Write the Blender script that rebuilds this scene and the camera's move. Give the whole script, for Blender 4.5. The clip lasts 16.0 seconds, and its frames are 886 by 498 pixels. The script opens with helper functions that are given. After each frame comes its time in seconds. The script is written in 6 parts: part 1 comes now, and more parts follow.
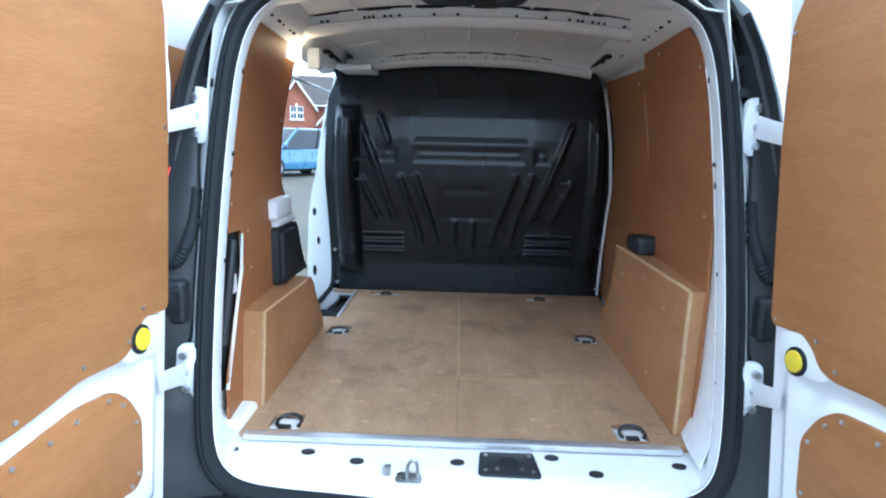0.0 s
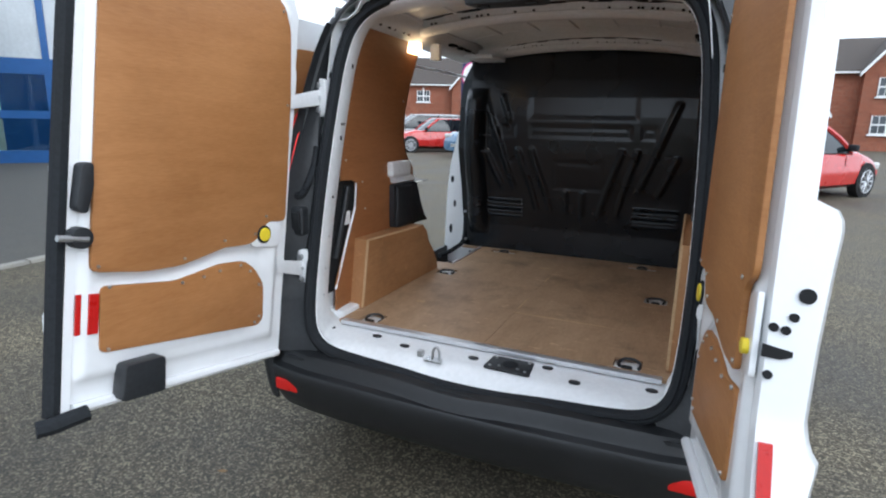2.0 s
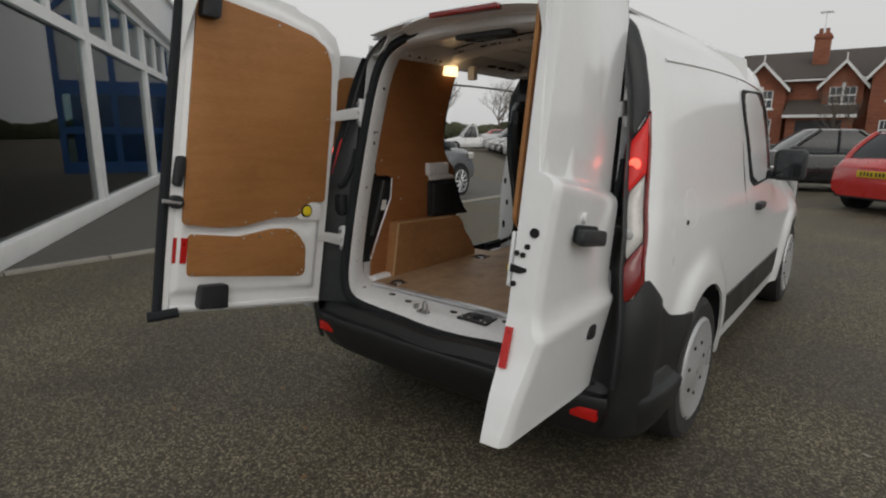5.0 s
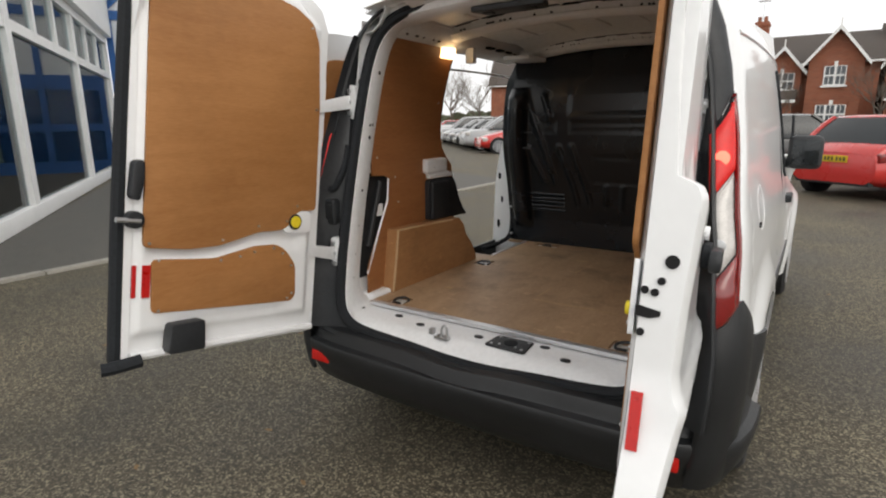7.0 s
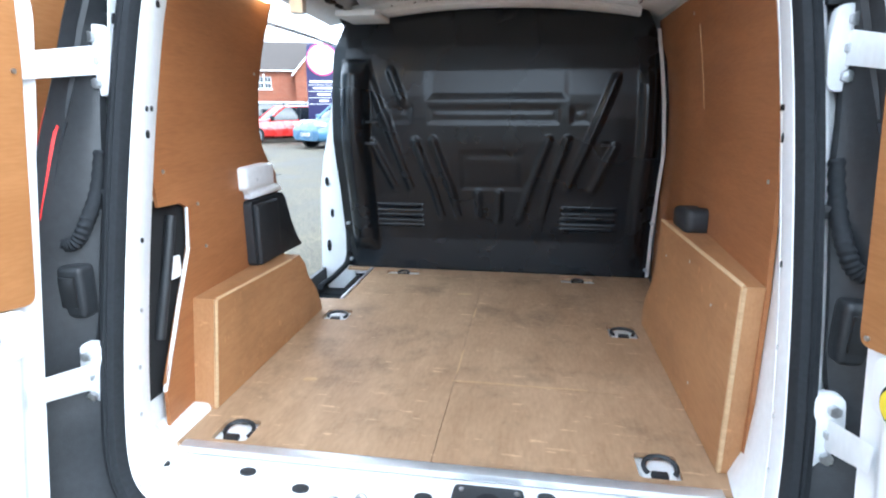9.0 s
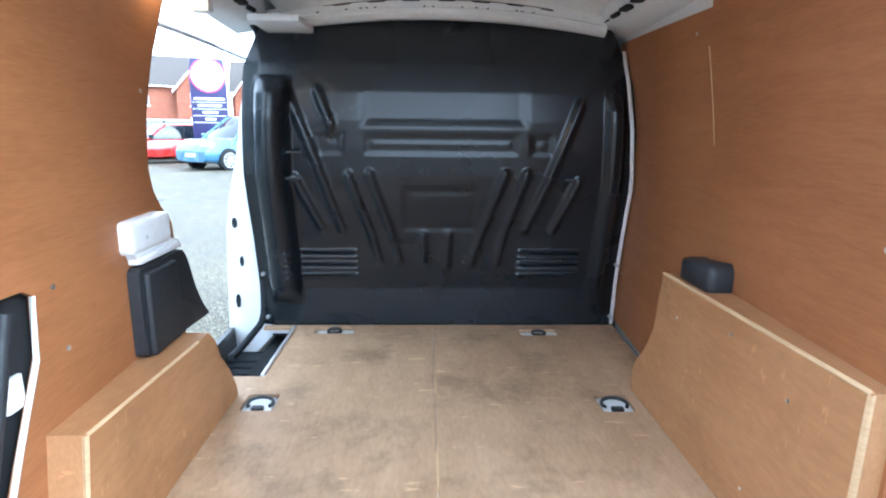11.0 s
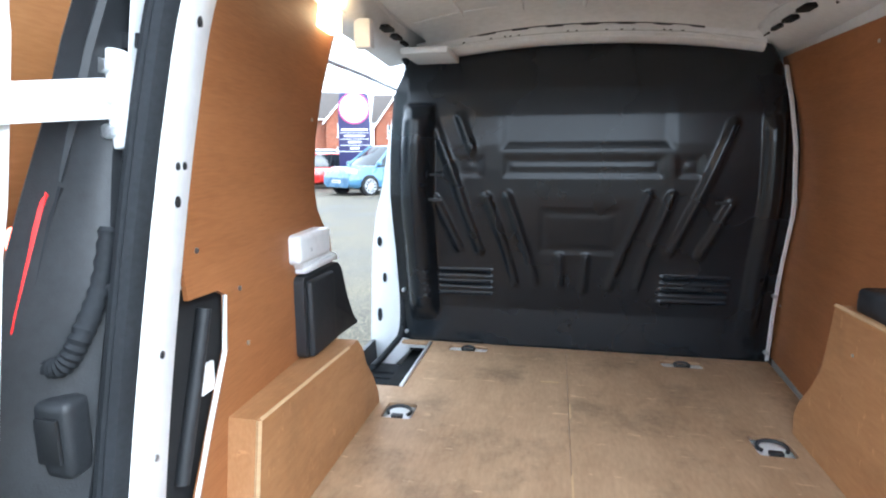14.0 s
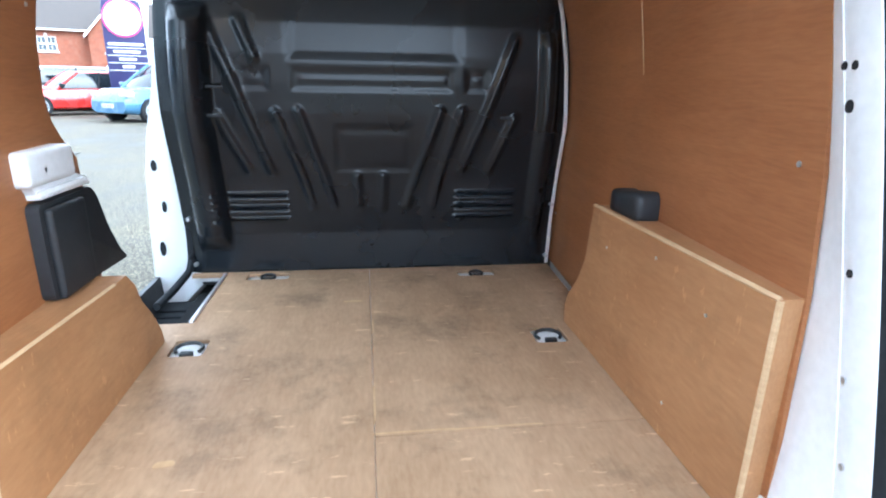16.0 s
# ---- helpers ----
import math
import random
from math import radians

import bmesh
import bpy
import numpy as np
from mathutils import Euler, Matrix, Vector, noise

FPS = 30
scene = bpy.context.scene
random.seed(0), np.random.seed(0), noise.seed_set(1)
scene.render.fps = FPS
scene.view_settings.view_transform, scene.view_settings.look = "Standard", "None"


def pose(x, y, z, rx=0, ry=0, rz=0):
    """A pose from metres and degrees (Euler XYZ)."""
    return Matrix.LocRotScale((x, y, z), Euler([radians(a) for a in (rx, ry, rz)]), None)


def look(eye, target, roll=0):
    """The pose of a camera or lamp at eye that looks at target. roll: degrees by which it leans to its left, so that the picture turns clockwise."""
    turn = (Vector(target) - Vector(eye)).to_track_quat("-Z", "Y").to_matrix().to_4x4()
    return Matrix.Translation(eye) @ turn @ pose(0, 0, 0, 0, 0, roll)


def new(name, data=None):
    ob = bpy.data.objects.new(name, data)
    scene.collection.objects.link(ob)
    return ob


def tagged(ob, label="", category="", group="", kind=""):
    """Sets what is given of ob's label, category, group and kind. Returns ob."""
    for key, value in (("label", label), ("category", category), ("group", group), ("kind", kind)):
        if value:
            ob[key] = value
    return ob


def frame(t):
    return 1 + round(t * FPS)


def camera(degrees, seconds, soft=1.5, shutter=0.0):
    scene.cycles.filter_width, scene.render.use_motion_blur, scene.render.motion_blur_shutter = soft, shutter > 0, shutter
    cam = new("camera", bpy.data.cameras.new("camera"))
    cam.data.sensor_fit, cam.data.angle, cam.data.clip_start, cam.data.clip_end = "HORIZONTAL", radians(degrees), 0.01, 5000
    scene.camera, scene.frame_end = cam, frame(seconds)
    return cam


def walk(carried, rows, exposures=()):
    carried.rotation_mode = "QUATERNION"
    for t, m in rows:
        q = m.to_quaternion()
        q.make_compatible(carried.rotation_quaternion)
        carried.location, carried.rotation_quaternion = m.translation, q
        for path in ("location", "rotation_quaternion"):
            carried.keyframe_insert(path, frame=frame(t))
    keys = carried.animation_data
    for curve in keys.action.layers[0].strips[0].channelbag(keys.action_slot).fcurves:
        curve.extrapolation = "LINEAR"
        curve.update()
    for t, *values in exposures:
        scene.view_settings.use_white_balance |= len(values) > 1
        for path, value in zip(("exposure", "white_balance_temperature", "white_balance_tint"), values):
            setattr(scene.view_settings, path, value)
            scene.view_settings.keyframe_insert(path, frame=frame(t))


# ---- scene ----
cam = camera(77.1, 16.0, 2.1)
PATH = [
    (0, (-0.002, -1.357, 1.393), (-0.056, 0.605, 1.007), 1.3),
    (0.5, (0.116, -1.474, 1.401), (-0.056, 0.476, 0.989), 1.3),
    (1, (0.256, -1.56, 1.397), (-0.083, 0.366, 0.976), 0.7),
    (1.5, (0.468, -1.632, 1.37), (-0.143, 0.224, 0.944), 1.2),
    (2, (0.642, -1.725, 1.367), (-0.147, 0.056, 0.915), 1.1),
    (2.5, (0.83, -1.8, 1.371), (-0.092, -0.087, 0.91), 0.5),
    (3, (1.015, -1.882, 1.385), (0.021, -0.206, 0.936), 0.4),
    (3.5, (1.273, -1.848, 1.349), (0.12, -0.266, 0.934), 0.5),
    (4, (1.45, -1.873, 1.352), (0.221, -0.35, 0.941), 0.5),
    (4.2, (1.472, -1.926, 1.356), (0.257, -0.392, 0.942), 0.6),
    (6.3, (1.391, -1.847, 1.351), (0.154, -0.333, 0.93), -0.1),
    (6.5, (1.308, -1.816, 1.34), (0.086, -0.29, 0.917), -0.2),
    (7, (1.008, -1.747, 1.355), (-0.077, -0.128, 0.909), -0.6),
    (7.5, (0.787, -1.545, 1.329), (-0.187, 0.143, 0.88), -0.6),
    (8, (0.576, -1.37, 1.344), (-0.236, 0.397, 0.879), 0.2),
    (8.5, (0.364, -1.178, 1.338), (-0.197, 0.682, 0.864), 0.5),
    (8.7, (0.294, -1.106, 1.341), (-0.153, 0.781, 0.851), 0.2),
    (10.8, (-0.01, -0.603, 1.36), (0.043, 1.337, 0.878), 0.4),
    (11, (-0.02, -0.602, 1.374), (0.044, 1.351, 0.95), 0.6),
    (11.5, (-0.019, -0.599, 1.4), (0.042, 1.387, 1.172), 1.0),
    (12, (-0.014, -0.595, 1.409), (0.01, 1.401, 1.284), 1.0),
    (12.5, (-0.022, -0.609, 1.405), (-0.129, 1.385, 1.296), 0.8),
    (13, (-0.031, -0.616, 1.394), (-0.314, 1.359, 1.257), 0.5),
    (13.5, (-0.04, -0.628, 1.378), (-0.429, 1.32, 1.147), 0.2),
    (14, (-0.049, -0.637, 1.361), (-0.441, 1.295, 1.026), -0.2),
    (14.5, (-0.052, -0.633, 1.345), (-0.337, 1.299, 0.912), -0.4),
    (15, (-0.04, -0.617, 1.328), (-0.091, 1.314, 0.808), 0.2),
    (15.5, (-0.021, -0.601, 1.316), (0.128, 1.312, 0.752), 0.8),
    (16, (0.004, -0.592, 1.315), (0.273, 1.304, 0.738), 1.0),
]
EXPOSURES = [(0.0, 1.62, 4850, 0), (0.5, 1.62, 4550, 0), (1.0, 1.3, 4700, 1), (2.0, 0.6, 5800, 7), (2.5, 0.4, 6000, 9), (3.0, 0.15, 6100, 8), (3.5, -0.17, 6600, 9), (4.0, -0.72, 6700, 8), (6.5, -0.2, 7300, 10), (7.0, 0.15, 7000, 10), (7.5, 0.25, 6800, 10), (8.0, 0.95, 6300, 9), (8.5, 1.75, 5700, 6), (11.0, 2.55, 5000, 1), (11.5, 2.25, 4900, 1), (12.0, 2.15, 5000, 2), (12.5, 2.05, 5350, 3), (13.5, 2.0, 5850, 5), (14.5, 2.5, 5100, 3), (16.0, 2.4, 5200, 3)]
walk(cam, [(t, look(eye, target, roll)) for t, eye, target, roll in PATH], EXPOSURES)

# ---- world, sun and lamps ----
world = bpy.data.worlds.new("overcast_sky")
scene.world = world
world.use_nodes = True
wn = world.node_tree
wn.nodes.clear()
w_out = wn.nodes.new("ShaderNodeOutputWorld")
w_bg = wn.nodes.new("ShaderNodeBackground")
w_sky = wn.nodes.new("ShaderNodeTexSky")
w_sky.sky_type = "NISHITA"
w_sky.sun_disc = False
w_sky.sun_elevation, w_sky.sun_rotation = radians(38), radians(122)
w_sky.dust_density, w_sky.air_density = 4.0, 1.0
w_hsv = wn.nodes.new("ShaderNodeHueSaturation")
w_hsv.inputs["Saturation"].default_value = 0.10
w_mix = wn.nodes.new("ShaderNodeMix")
w_mix.data_type = "RGBA"
w_mix.inputs[0].default_value = 0.75
w_mix.inputs[7].default_value = (7.6, 7.9, 8.4, 1)
wn.links.new(w_sky.outputs[0], w_hsv.inputs["Color"])
wn.links.new(w_hsv.outputs[0], w_mix.inputs[6])
wn.links.new(w_mix.outputs[2], w_bg.inputs[0])
wn.links.new(w_bg.outputs[0], w_out.inputs[0])
w_bg.inputs[1].default_value = 0.15

sun_data = bpy.data.lights.new("sun", "SUN")
sun_data.energy, sun_data.angle, sun_data.color = 0.5, radians(40), (1.0, 0.97, 0.92)
sun = new("sun", sun_data)
sun.rotation_euler = (radians(52), 0, radians(58))

bulb_data = bpy.data.lights.new("load_bay_bulb", "POINT")
bulb_data.energy, bulb_data.color, bulb_data.shadow_soft_size = 0.08, (1.0, 0.62, 0.30), 0.02
bulb = new("load_bay_bulb", bulb_data)
bulb.location = (-0.575, 0.745, 1.70)


# ---- materials ----
def material(name, color, rough=0.5, metal=0.0, coat=0.0, vary=0.12, scale=6.0, bump=0.0, bump_scale=60.0, rough_vary=0.1, spec=0.5, random_tint=0.0):
    """A principled material with colour variation at two scales and a fine bump."""
    m = bpy.data.materials.new(name)
    m.use_nodes = True
    nt = m.node_tree
    b = nt.nodes["Principled BSDF"]
    b.inputs["Metallic"].default_value = metal
    b.inputs["Coat Weight"].default_value = coat
    b.inputs["Coat Roughness"].default_value = 0.06
    b.inputs["Specular IOR Level"].default_value = spec
    tc = nt.nodes.new("ShaderNodeTexCoord")
    big = nt.nodes.new("ShaderNodeTexNoise")
    big.inputs["Scale"].default_value, big.inputs["Detail"].default_value = scale, 6
    fine = nt.nodes.new("ShaderNodeTexNoise")
    fine.inputs["Scale"].default_value, fine.inputs["Detail"].default_value = scale * 14, 4
    for n in (big, fine):
        nt.links.new(tc.outputs["Object"], n.inputs["Vector"])
    add = nt.nodes.new("ShaderNodeMath")
    add.operation = "ADD"
    nt.links.new(big.outputs[0], add.inputs[0])
    nt.links.new(fine.outputs[0], add.inputs[1])
    last = add.outputs[0]
    if random_tint:
        info = nt.nodes.new("ShaderNodeObjectInfo")
        ma = nt.nodes.new("ShaderNodeMath")
        ma.operation = "MULTIPLY_ADD"
        ma.inputs[1].default_value = random_tint
        nt.links.new(info.outputs["Random"], ma.inputs[0])
        nt.links.new(last, ma.inputs[2])
        last = ma.outputs[0]
    mr = nt.nodes.new("ShaderNodeMapRange")
    mr.inputs["From Min"].default_value, mr.inputs["From Max"].default_value = 0.7, 1.3
    mr.inputs["To Min"].default_value, mr.inputs["To Max"].default_value = 1 - vary, 1 + vary
    nt.links.new(last, mr.inputs["Value"])
    mul = nt.nodes.new("ShaderNodeVectorMath")
    mul.operation = "SCALE"
    mul.inputs[0].default_value = color
    nt.links.new(mr.outputs[0], mul.inputs["Scale"])
    nt.links.new(mul.outputs[0], b.inputs["Base Color"])
    rr = nt.nodes.new("ShaderNodeMapRange")
    rr.inputs["From Min"].default_value, rr.inputs["From Max"].default_value = 0.3, 0.7
    rr.inputs["To Min"].default_value, rr.inputs["To Max"].default_value = max(0.02, rough - rough_vary), min(1, rough + rough_vary)
    nt.links.new(big.outputs[0], rr.inputs["Value"])
    nt.links.new(rr.outputs[0], b.inputs["Roughness"])
    if bump:
        bn = nt.nodes.new("ShaderNodeTexNoise")
        bn.inputs["Scale"].default_value, bn.inputs["Detail"].default_value = bump_scale, 5
        nt.links.new(tc.outputs["Object"], bn.inputs["Vector"])
        bp = nt.nodes.new("ShaderNodeBump")
        bp.inputs["Strength"].default_value, bp.inputs["Distance"].default_value = bump, 0.01
        nt.links.new(bn.outputs[0], bp.inputs["Height"])
        nt.links.new(bp.outputs[0], b.inputs["Normal"])
    return m


def wood(name, light, dark, grain=(1.0, 14.0, 14.0), rough=0.5, stain=0.0, scratch=0.0, coat=0.0):
    """Sheet plywood: grain stretched along one axis, blotches, stains and pale scratches."""
    m = bpy.data.materials.new(name)
    m.use_nodes = True
    nt = m.node_tree
    b = nt.nodes["Principled BSDF"]
    b.inputs["Specular IOR Level"].default_value = 0.35
    b.inputs["Coat Weight"].default_value = coat
    b.inputs["Coat Roughness"].default_value = 0.25
    tc = nt.nodes.new("ShaderNodeTexCoord")
    mp = nt.nodes.new("ShaderNodeMapping")
    mp.inputs["Scale"].default_value = grain
    nt.links.new(tc.outputs["Object"], mp.inputs["Vector"])
    n1 = nt.nodes.new("ShaderNodeTexNoise")
    n1.inputs["Scale"].default_value, n1.inputs["Detail"].default_value, n1.inputs["Distortion"].default_value = 1.6, 8, 0.6
    n2 = nt.nodes.new("ShaderNodeTexNoise")
    n2.inputs["Scale"].default_value, n2.inputs["Detail"].default_value = 14, 6
    for n in (n1, n2):
        nt.links.new(mp.outputs[0], n.inputs["Vector"])
    blotch = nt.nodes.new("ShaderNodeTexNoise")
    blotch.inputs["Scale"].default_value, blotch.inputs["Detail"].default_value = 2.6, 5
    nt.links.new(tc.outputs["Object"], blotch.inputs["Vector"])
    a1 = nt.nodes.new("ShaderNodeMath")
    a1.operation = "ADD"
    nt.links.new(n1.outputs[0], a1.inputs[0])
    nt.links.new(n2.outputs[0], a1.inputs[1])
    a2 = nt.nodes.new("ShaderNodeMath")
    a2.operation = "ADD"
    nt.links.new(a1.outputs[0], a2.inputs[0])
    nt.links.new(blotch.outputs[0], a2.inputs[1])
    mr = nt.nodes.new("ShaderNodeMapRange")
    mr.inputs["From Min"].default_value, mr.inputs["From Max"].default_value = 1.1, 1.9
    nt.links.new(a2.outputs[0], mr.inputs["Value"])
    mix = nt.nodes.new("ShaderNodeMix")
    mix.data_type = "RGBA"
    mix.inputs[6].default_value, mix.inputs[7].default_value = (*dark, 1), (*light, 1)
    nt.links.new(mr.outputs[0], mix.inputs[0])
    col = mix.outputs[2]
    if stain:
        sn = nt.nodes.new("ShaderNodeTexNoise")
        sn.inputs["Scale"].default_value, sn.inputs["Detail"].default_value, sn.inputs["Roughness"].default_value = 4.2, 9, 0.7
        nt.links.new(tc.outputs["Object"], sn.inputs["Vector"])
        sr = nt.nodes.new("ShaderNodeMapRange")
        sr.inputs["From Min"].default_value, sr.inputs["From Max"].default_value = 0.51, 0.70
        sr.inputs["To Max"].default_value = stain
        nt.links.new(sn.outputs[0], sr.inputs["Value"])
        sm = nt.nodes.new("ShaderNodeMix")
        sm.data_type = "RGBA"
        sm.inputs[7].default_value = (dark[0] * 0.35, dark[1] * 0.38, dark[2] * 0.42, 1)
        nt.links.new(sr.outputs[0], sm.inputs[0])
        nt.links.new(col, sm.inputs[6])
        col = sm.outputs[2]
    if scratch:
        sp = nt.nodes.new("ShaderNodeMapping")
        sp.inputs["Scale"].default_value, sp.inputs["Rotation"].default_value = (3.0, 16.0, 6.0), (0, 0, 0.5)
        nt.links.new(tc.outputs["Object"], sp.inputs["Vector"])
        sv = nt.nodes.new("ShaderNodeTexNoise")
        sv.inputs["Scale"].default_value, sv.inputs["Detail"].default_value, sv.inputs["Roughness"].default_value = 3.0, 8, 0.62
        nt.links.new(sp.outputs[0], sv.inputs["Vector"])
        cr = nt.nodes.new("ShaderNodeMapRange")
        cr.inputs["From Min"].default_value, cr.inputs["From Max"].default_value = 0.635, 0.66
        cr.inputs["To Max"].default_value = scratch
        nt.links.new(sv.outputs[0], cr.inputs["Value"])
        cm = nt.nodes.new("ShaderNodeMix")
        cm.data_type = "RGBA"
        cm.inputs[7].default_value = (min(0.75, light[0] * 1.6), light[1] * 1.6, light[2] * 1.6, 1)
        nt.links.new(cr.outputs[0], cm.inputs[0])
        nt.links.new(col, cm.inputs[6])
        col = cm.outputs[2]
    nt.links.new(col, b.inputs["Base Color"])
    rr = nt.nodes.new("ShaderNodeMapRange")
    rr.inputs["To Min"].default_value, rr.inputs["To Max"].default_value = rough - 0.1, rough + 0.15
    nt.links.new(blotch.outputs[0], rr.inputs["Value"])
    nt.links.new(rr.outputs[0], b.inputs["Roughness"])
    bp = nt.nodes.new("ShaderNodeBump")
    bp.inputs["Strength"].default_value, bp.inputs["Distance"].default_value = 0.12, 0.004
    nt.links.new(n2.outputs[0], bp.inputs["Height"])
    nt.links.new(bp.outputs[0], b.inputs["Normal"])
    return m


def brickwork(name):
    m = bpy.data.materials.new(name)
    m.use_nodes = True
    nt = m.node_tree
    b = nt.nodes["Principled BSDF"]
    b.inputs["Roughness"].default_value = 0.85
    tc = nt.nodes.new("ShaderNodeTexCoord")
    mp = nt.nodes.new("ShaderNodeMapping")
    mp.inputs["Rotation"].default_value = (radians(90), 0, 0)
    bt = nt.nodes.new("ShaderNodeTexBrick")
    bt.inputs["Color1"].default_value, bt.inputs["Color2"].default_value = (0.31, 0.092, 0.046, 1), (0.22, 0.062, 0.033, 1)
    bt.inputs["Mortar"].default_value = (0.30, 0.19, 0.13, 1)
    bt.inputs["Scale"].default_value = 1.0
    bt.inputs["Mortar Size"].default_value = 0.006
    bt.inputs["Brick Width"].default_value, bt.inputs["Row Height"].default_value = 0.225, 0.075
    nt.links.new(tc.outputs["Object"], mp.inputs["Vector"])
    nt.links.new(mp.outputs[0], bt.inputs["Vector"])
    n = nt.nodes.new("ShaderNodeTexNoise")
    n.inputs["Scale"].default_value = 1.2
    nt.links.new(tc.outputs["Object"], n.inputs["Vector"])
    mr = nt.nodes.new("ShaderNodeMapRange")
    mr.inputs["To Min"].default_value, mr.inputs["To Max"].default_value = 0.75, 1.25
    nt.links.new(n.outputs[0], mr.inputs["Value"])
    sc = nt.nodes.new("ShaderNodeVectorMath")
    sc.operation = "SCALE"
    nt.links.new(bt.outputs["Color"], sc.inputs[0])
    nt.links.new(mr.outputs[0], sc.inputs["Scale"])
    nt.links.new(sc.outputs[0], b.inputs["Base Color"])
    return m


def asphalt(name):
    """Worn chippings: pale and dark stones, damp patches and tracks."""
    m = bpy.data.materials.new(name)
    m.use_nodes = True
    nt = m.node_tree
    b = nt.nodes["Principled BSDF"]
    tc = nt.nodes.new("ShaderNodeTexCoord")
    vo = nt.nodes.new("ShaderNodeTexVoronoi")
    vo.inputs["Scale"].default_value = 130
    no = nt.nodes.new("ShaderNodeTexNoise")
    no.inputs["Scale"].default_value, no.inputs["Detail"].default_value = 0.8, 9
    n3 = nt.nodes.new("ShaderNodeTexNoise")
    n3.inputs["Scale"].default_value, n3.inputs["Detail"].default_value = 34, 6
    for n in (vo, no, n3):
        nt.links.new(tc.outputs["Object"], n.inputs["Vector"])
    sep = nt.nodes.new("ShaderNodeSeparateColor")
    nt.links.new(vo.outputs["Color"], sep.inputs[0])
    ramp = nt.nodes.new("ShaderNodeValToRGB")
    e = ramp.color_ramp.elements
    e[0].position, e[0].color = 0.0, (0.031, 0.0265, 0.019, 1)
    e[1].position, e[1].color = 1.0, (0.24, 0.208, 0.142, 1)
    mid = ramp.color_ramp.elements.new(0.62)
    mid.color = (0.073, 0.061, 0.040, 1)
    nt.links.new(sep.outputs[0], ramp.inputs[0])
    mr = nt.nodes.new("ShaderNodeMapRange")
    mr.inputs["From Min"].default_value, mr.inputs["From Max"].default_value = 0.35, 0.65
    mr.inputs["To Min"].default_value, mr.inputs["To Max"].default_value = 0.62, 1.35
    nt.links.new(no.outputs[0], mr.inputs["Value"])
    m2 = nt.nodes.new("ShaderNodeMapRange")
    m2.inputs["From Min"].default_value, m2.inputs["From Max"].default_value = 0.3, 0.7
    m2.inputs["To Min"].default_value, m2.inputs["To Max"].default_value = 0.7, 1.3
    nt.links.new(n3.outputs[0], m2.inputs["Value"])
    mm = nt.nodes.new("ShaderNodeMath")
    mm.operation = "MULTIPLY"
    nt.links.new(mr.outputs[0], mm.inputs[0])
    nt.links.new(m2.outputs[0], mm.inputs[1])
    sc = nt.nodes.new("ShaderNodeVectorMath")
    sc.operation = "SCALE"
    nt.links.new(ramp.outputs[0], sc.inputs[0])
    nt.links.new(mm.outputs[0], sc.inputs["Scale"])
    nt.links.new(sc.outputs[0], b.inputs["Base Color"])
    rr = nt.nodes.new("ShaderNodeMapRange")
    rr.inputs["From Min"].default_value, rr.inputs["From Max"].default_value = 0.35, 0.65
    rr.inputs["To Min"].default_value, rr.inputs["To Max"].default_value = 0.6, 0.9
    nt.links.new(no.outputs[0], rr.inputs["Value"])
    nt.links.new(rr.outputs[0], b.inputs["Roughness"])
    bp = nt.nodes.new("ShaderNodeBump")
    bp.inputs["Strength"].default_value, bp.inputs["Distance"].default_value = 0.4, 0.005
    nt.links.new(vo.outputs["Distance"], bp.inputs["Height"])
    nt.links.new(bp.outputs[0], b.inputs["Normal"])
    return m


def glass(name, tint=(0.9, 0.95, 0.95), through_part=0.6, rough=0.02):
    """Pane: part clear, part mirror by its angle."""
    m = bpy.data.materials.new(name)
    m.use_nodes = True
    nt = m.node_tree
    nt.nodes.remove(nt.nodes["Principled BSDF"])
    out = nt.nodes["Material Output"]
    tr = nt.nodes.new("ShaderNodeBsdfTransparent")
    tr.inputs[0].default_value = (tint[0] * through_part, tint[1] * through_part, tint[2] * through_part, 1)
    gl = nt.nodes.new("ShaderNodeBsdfGlossy")
    gl.inputs["Roughness"].default_value = rough
    fr = nt.nodes.new("ShaderNodeFresnel")
    fr.inputs[0].default_value = 1.5
    mx = nt.nodes.new("ShaderNodeMixShader")
    nt.links.new(fr.outputs[0], mx.inputs[0])
    nt.links.new(tr.outputs[0], mx.inputs[1])
    nt.links.new(gl.outputs[0], mx.inputs[2])
    nt.links.new(mx.outputs[0], out.inputs[0])
    return m


def glowing(name, color, strength):
    m = material(name, color, 0.4)
    b = m.node_tree.nodes["Principled BSDF"]
    b.inputs["Emission Color"].default_value = (*color, 1)
    b.inputs["Emission Strength"].default_value = strength
    return m


WHITE = material("white_van_paint", (0.83, 0.84, 0.85), 0.30, coat=0.7, vary=0.02, scale=2.5, rough_vary=0.01)
WHITE_IN = material("white_inner_metal", (0.79, 0.80, 0.81), 0.42, vary=0.06, scale=4, rough_vary=0.1, bump=0.02, bump_scale=40)
ROOF_IN = material("grey_white_roof_skin", (0.82, 0.83, 0.83), 0.5, vary=0.08, scale=3)
PLY_SIDE = wood("hardwood_faced_ply", (0.37, 0.155, 0.058), (0.265, 0.103, 0.036), (0.9, 1.6, 16.0), 0.5, stain=0.12, coat=0.06)
PLY_DOOR = wood("door_panel_ply", (0.41, 0.188, 0.066), (0.31, 0.130, 0.040), (0.9, 2.2, 16.0), 0.55, stain=0.15, coat=0.04)
PLY_BOX = wood("arch_box_ply", (0.42, 0.220, 0.098), (0.32, 0.152, 0.062), (14.0, 1.6, 7.0), 0.5, stain=0.35, scratch=0.3)
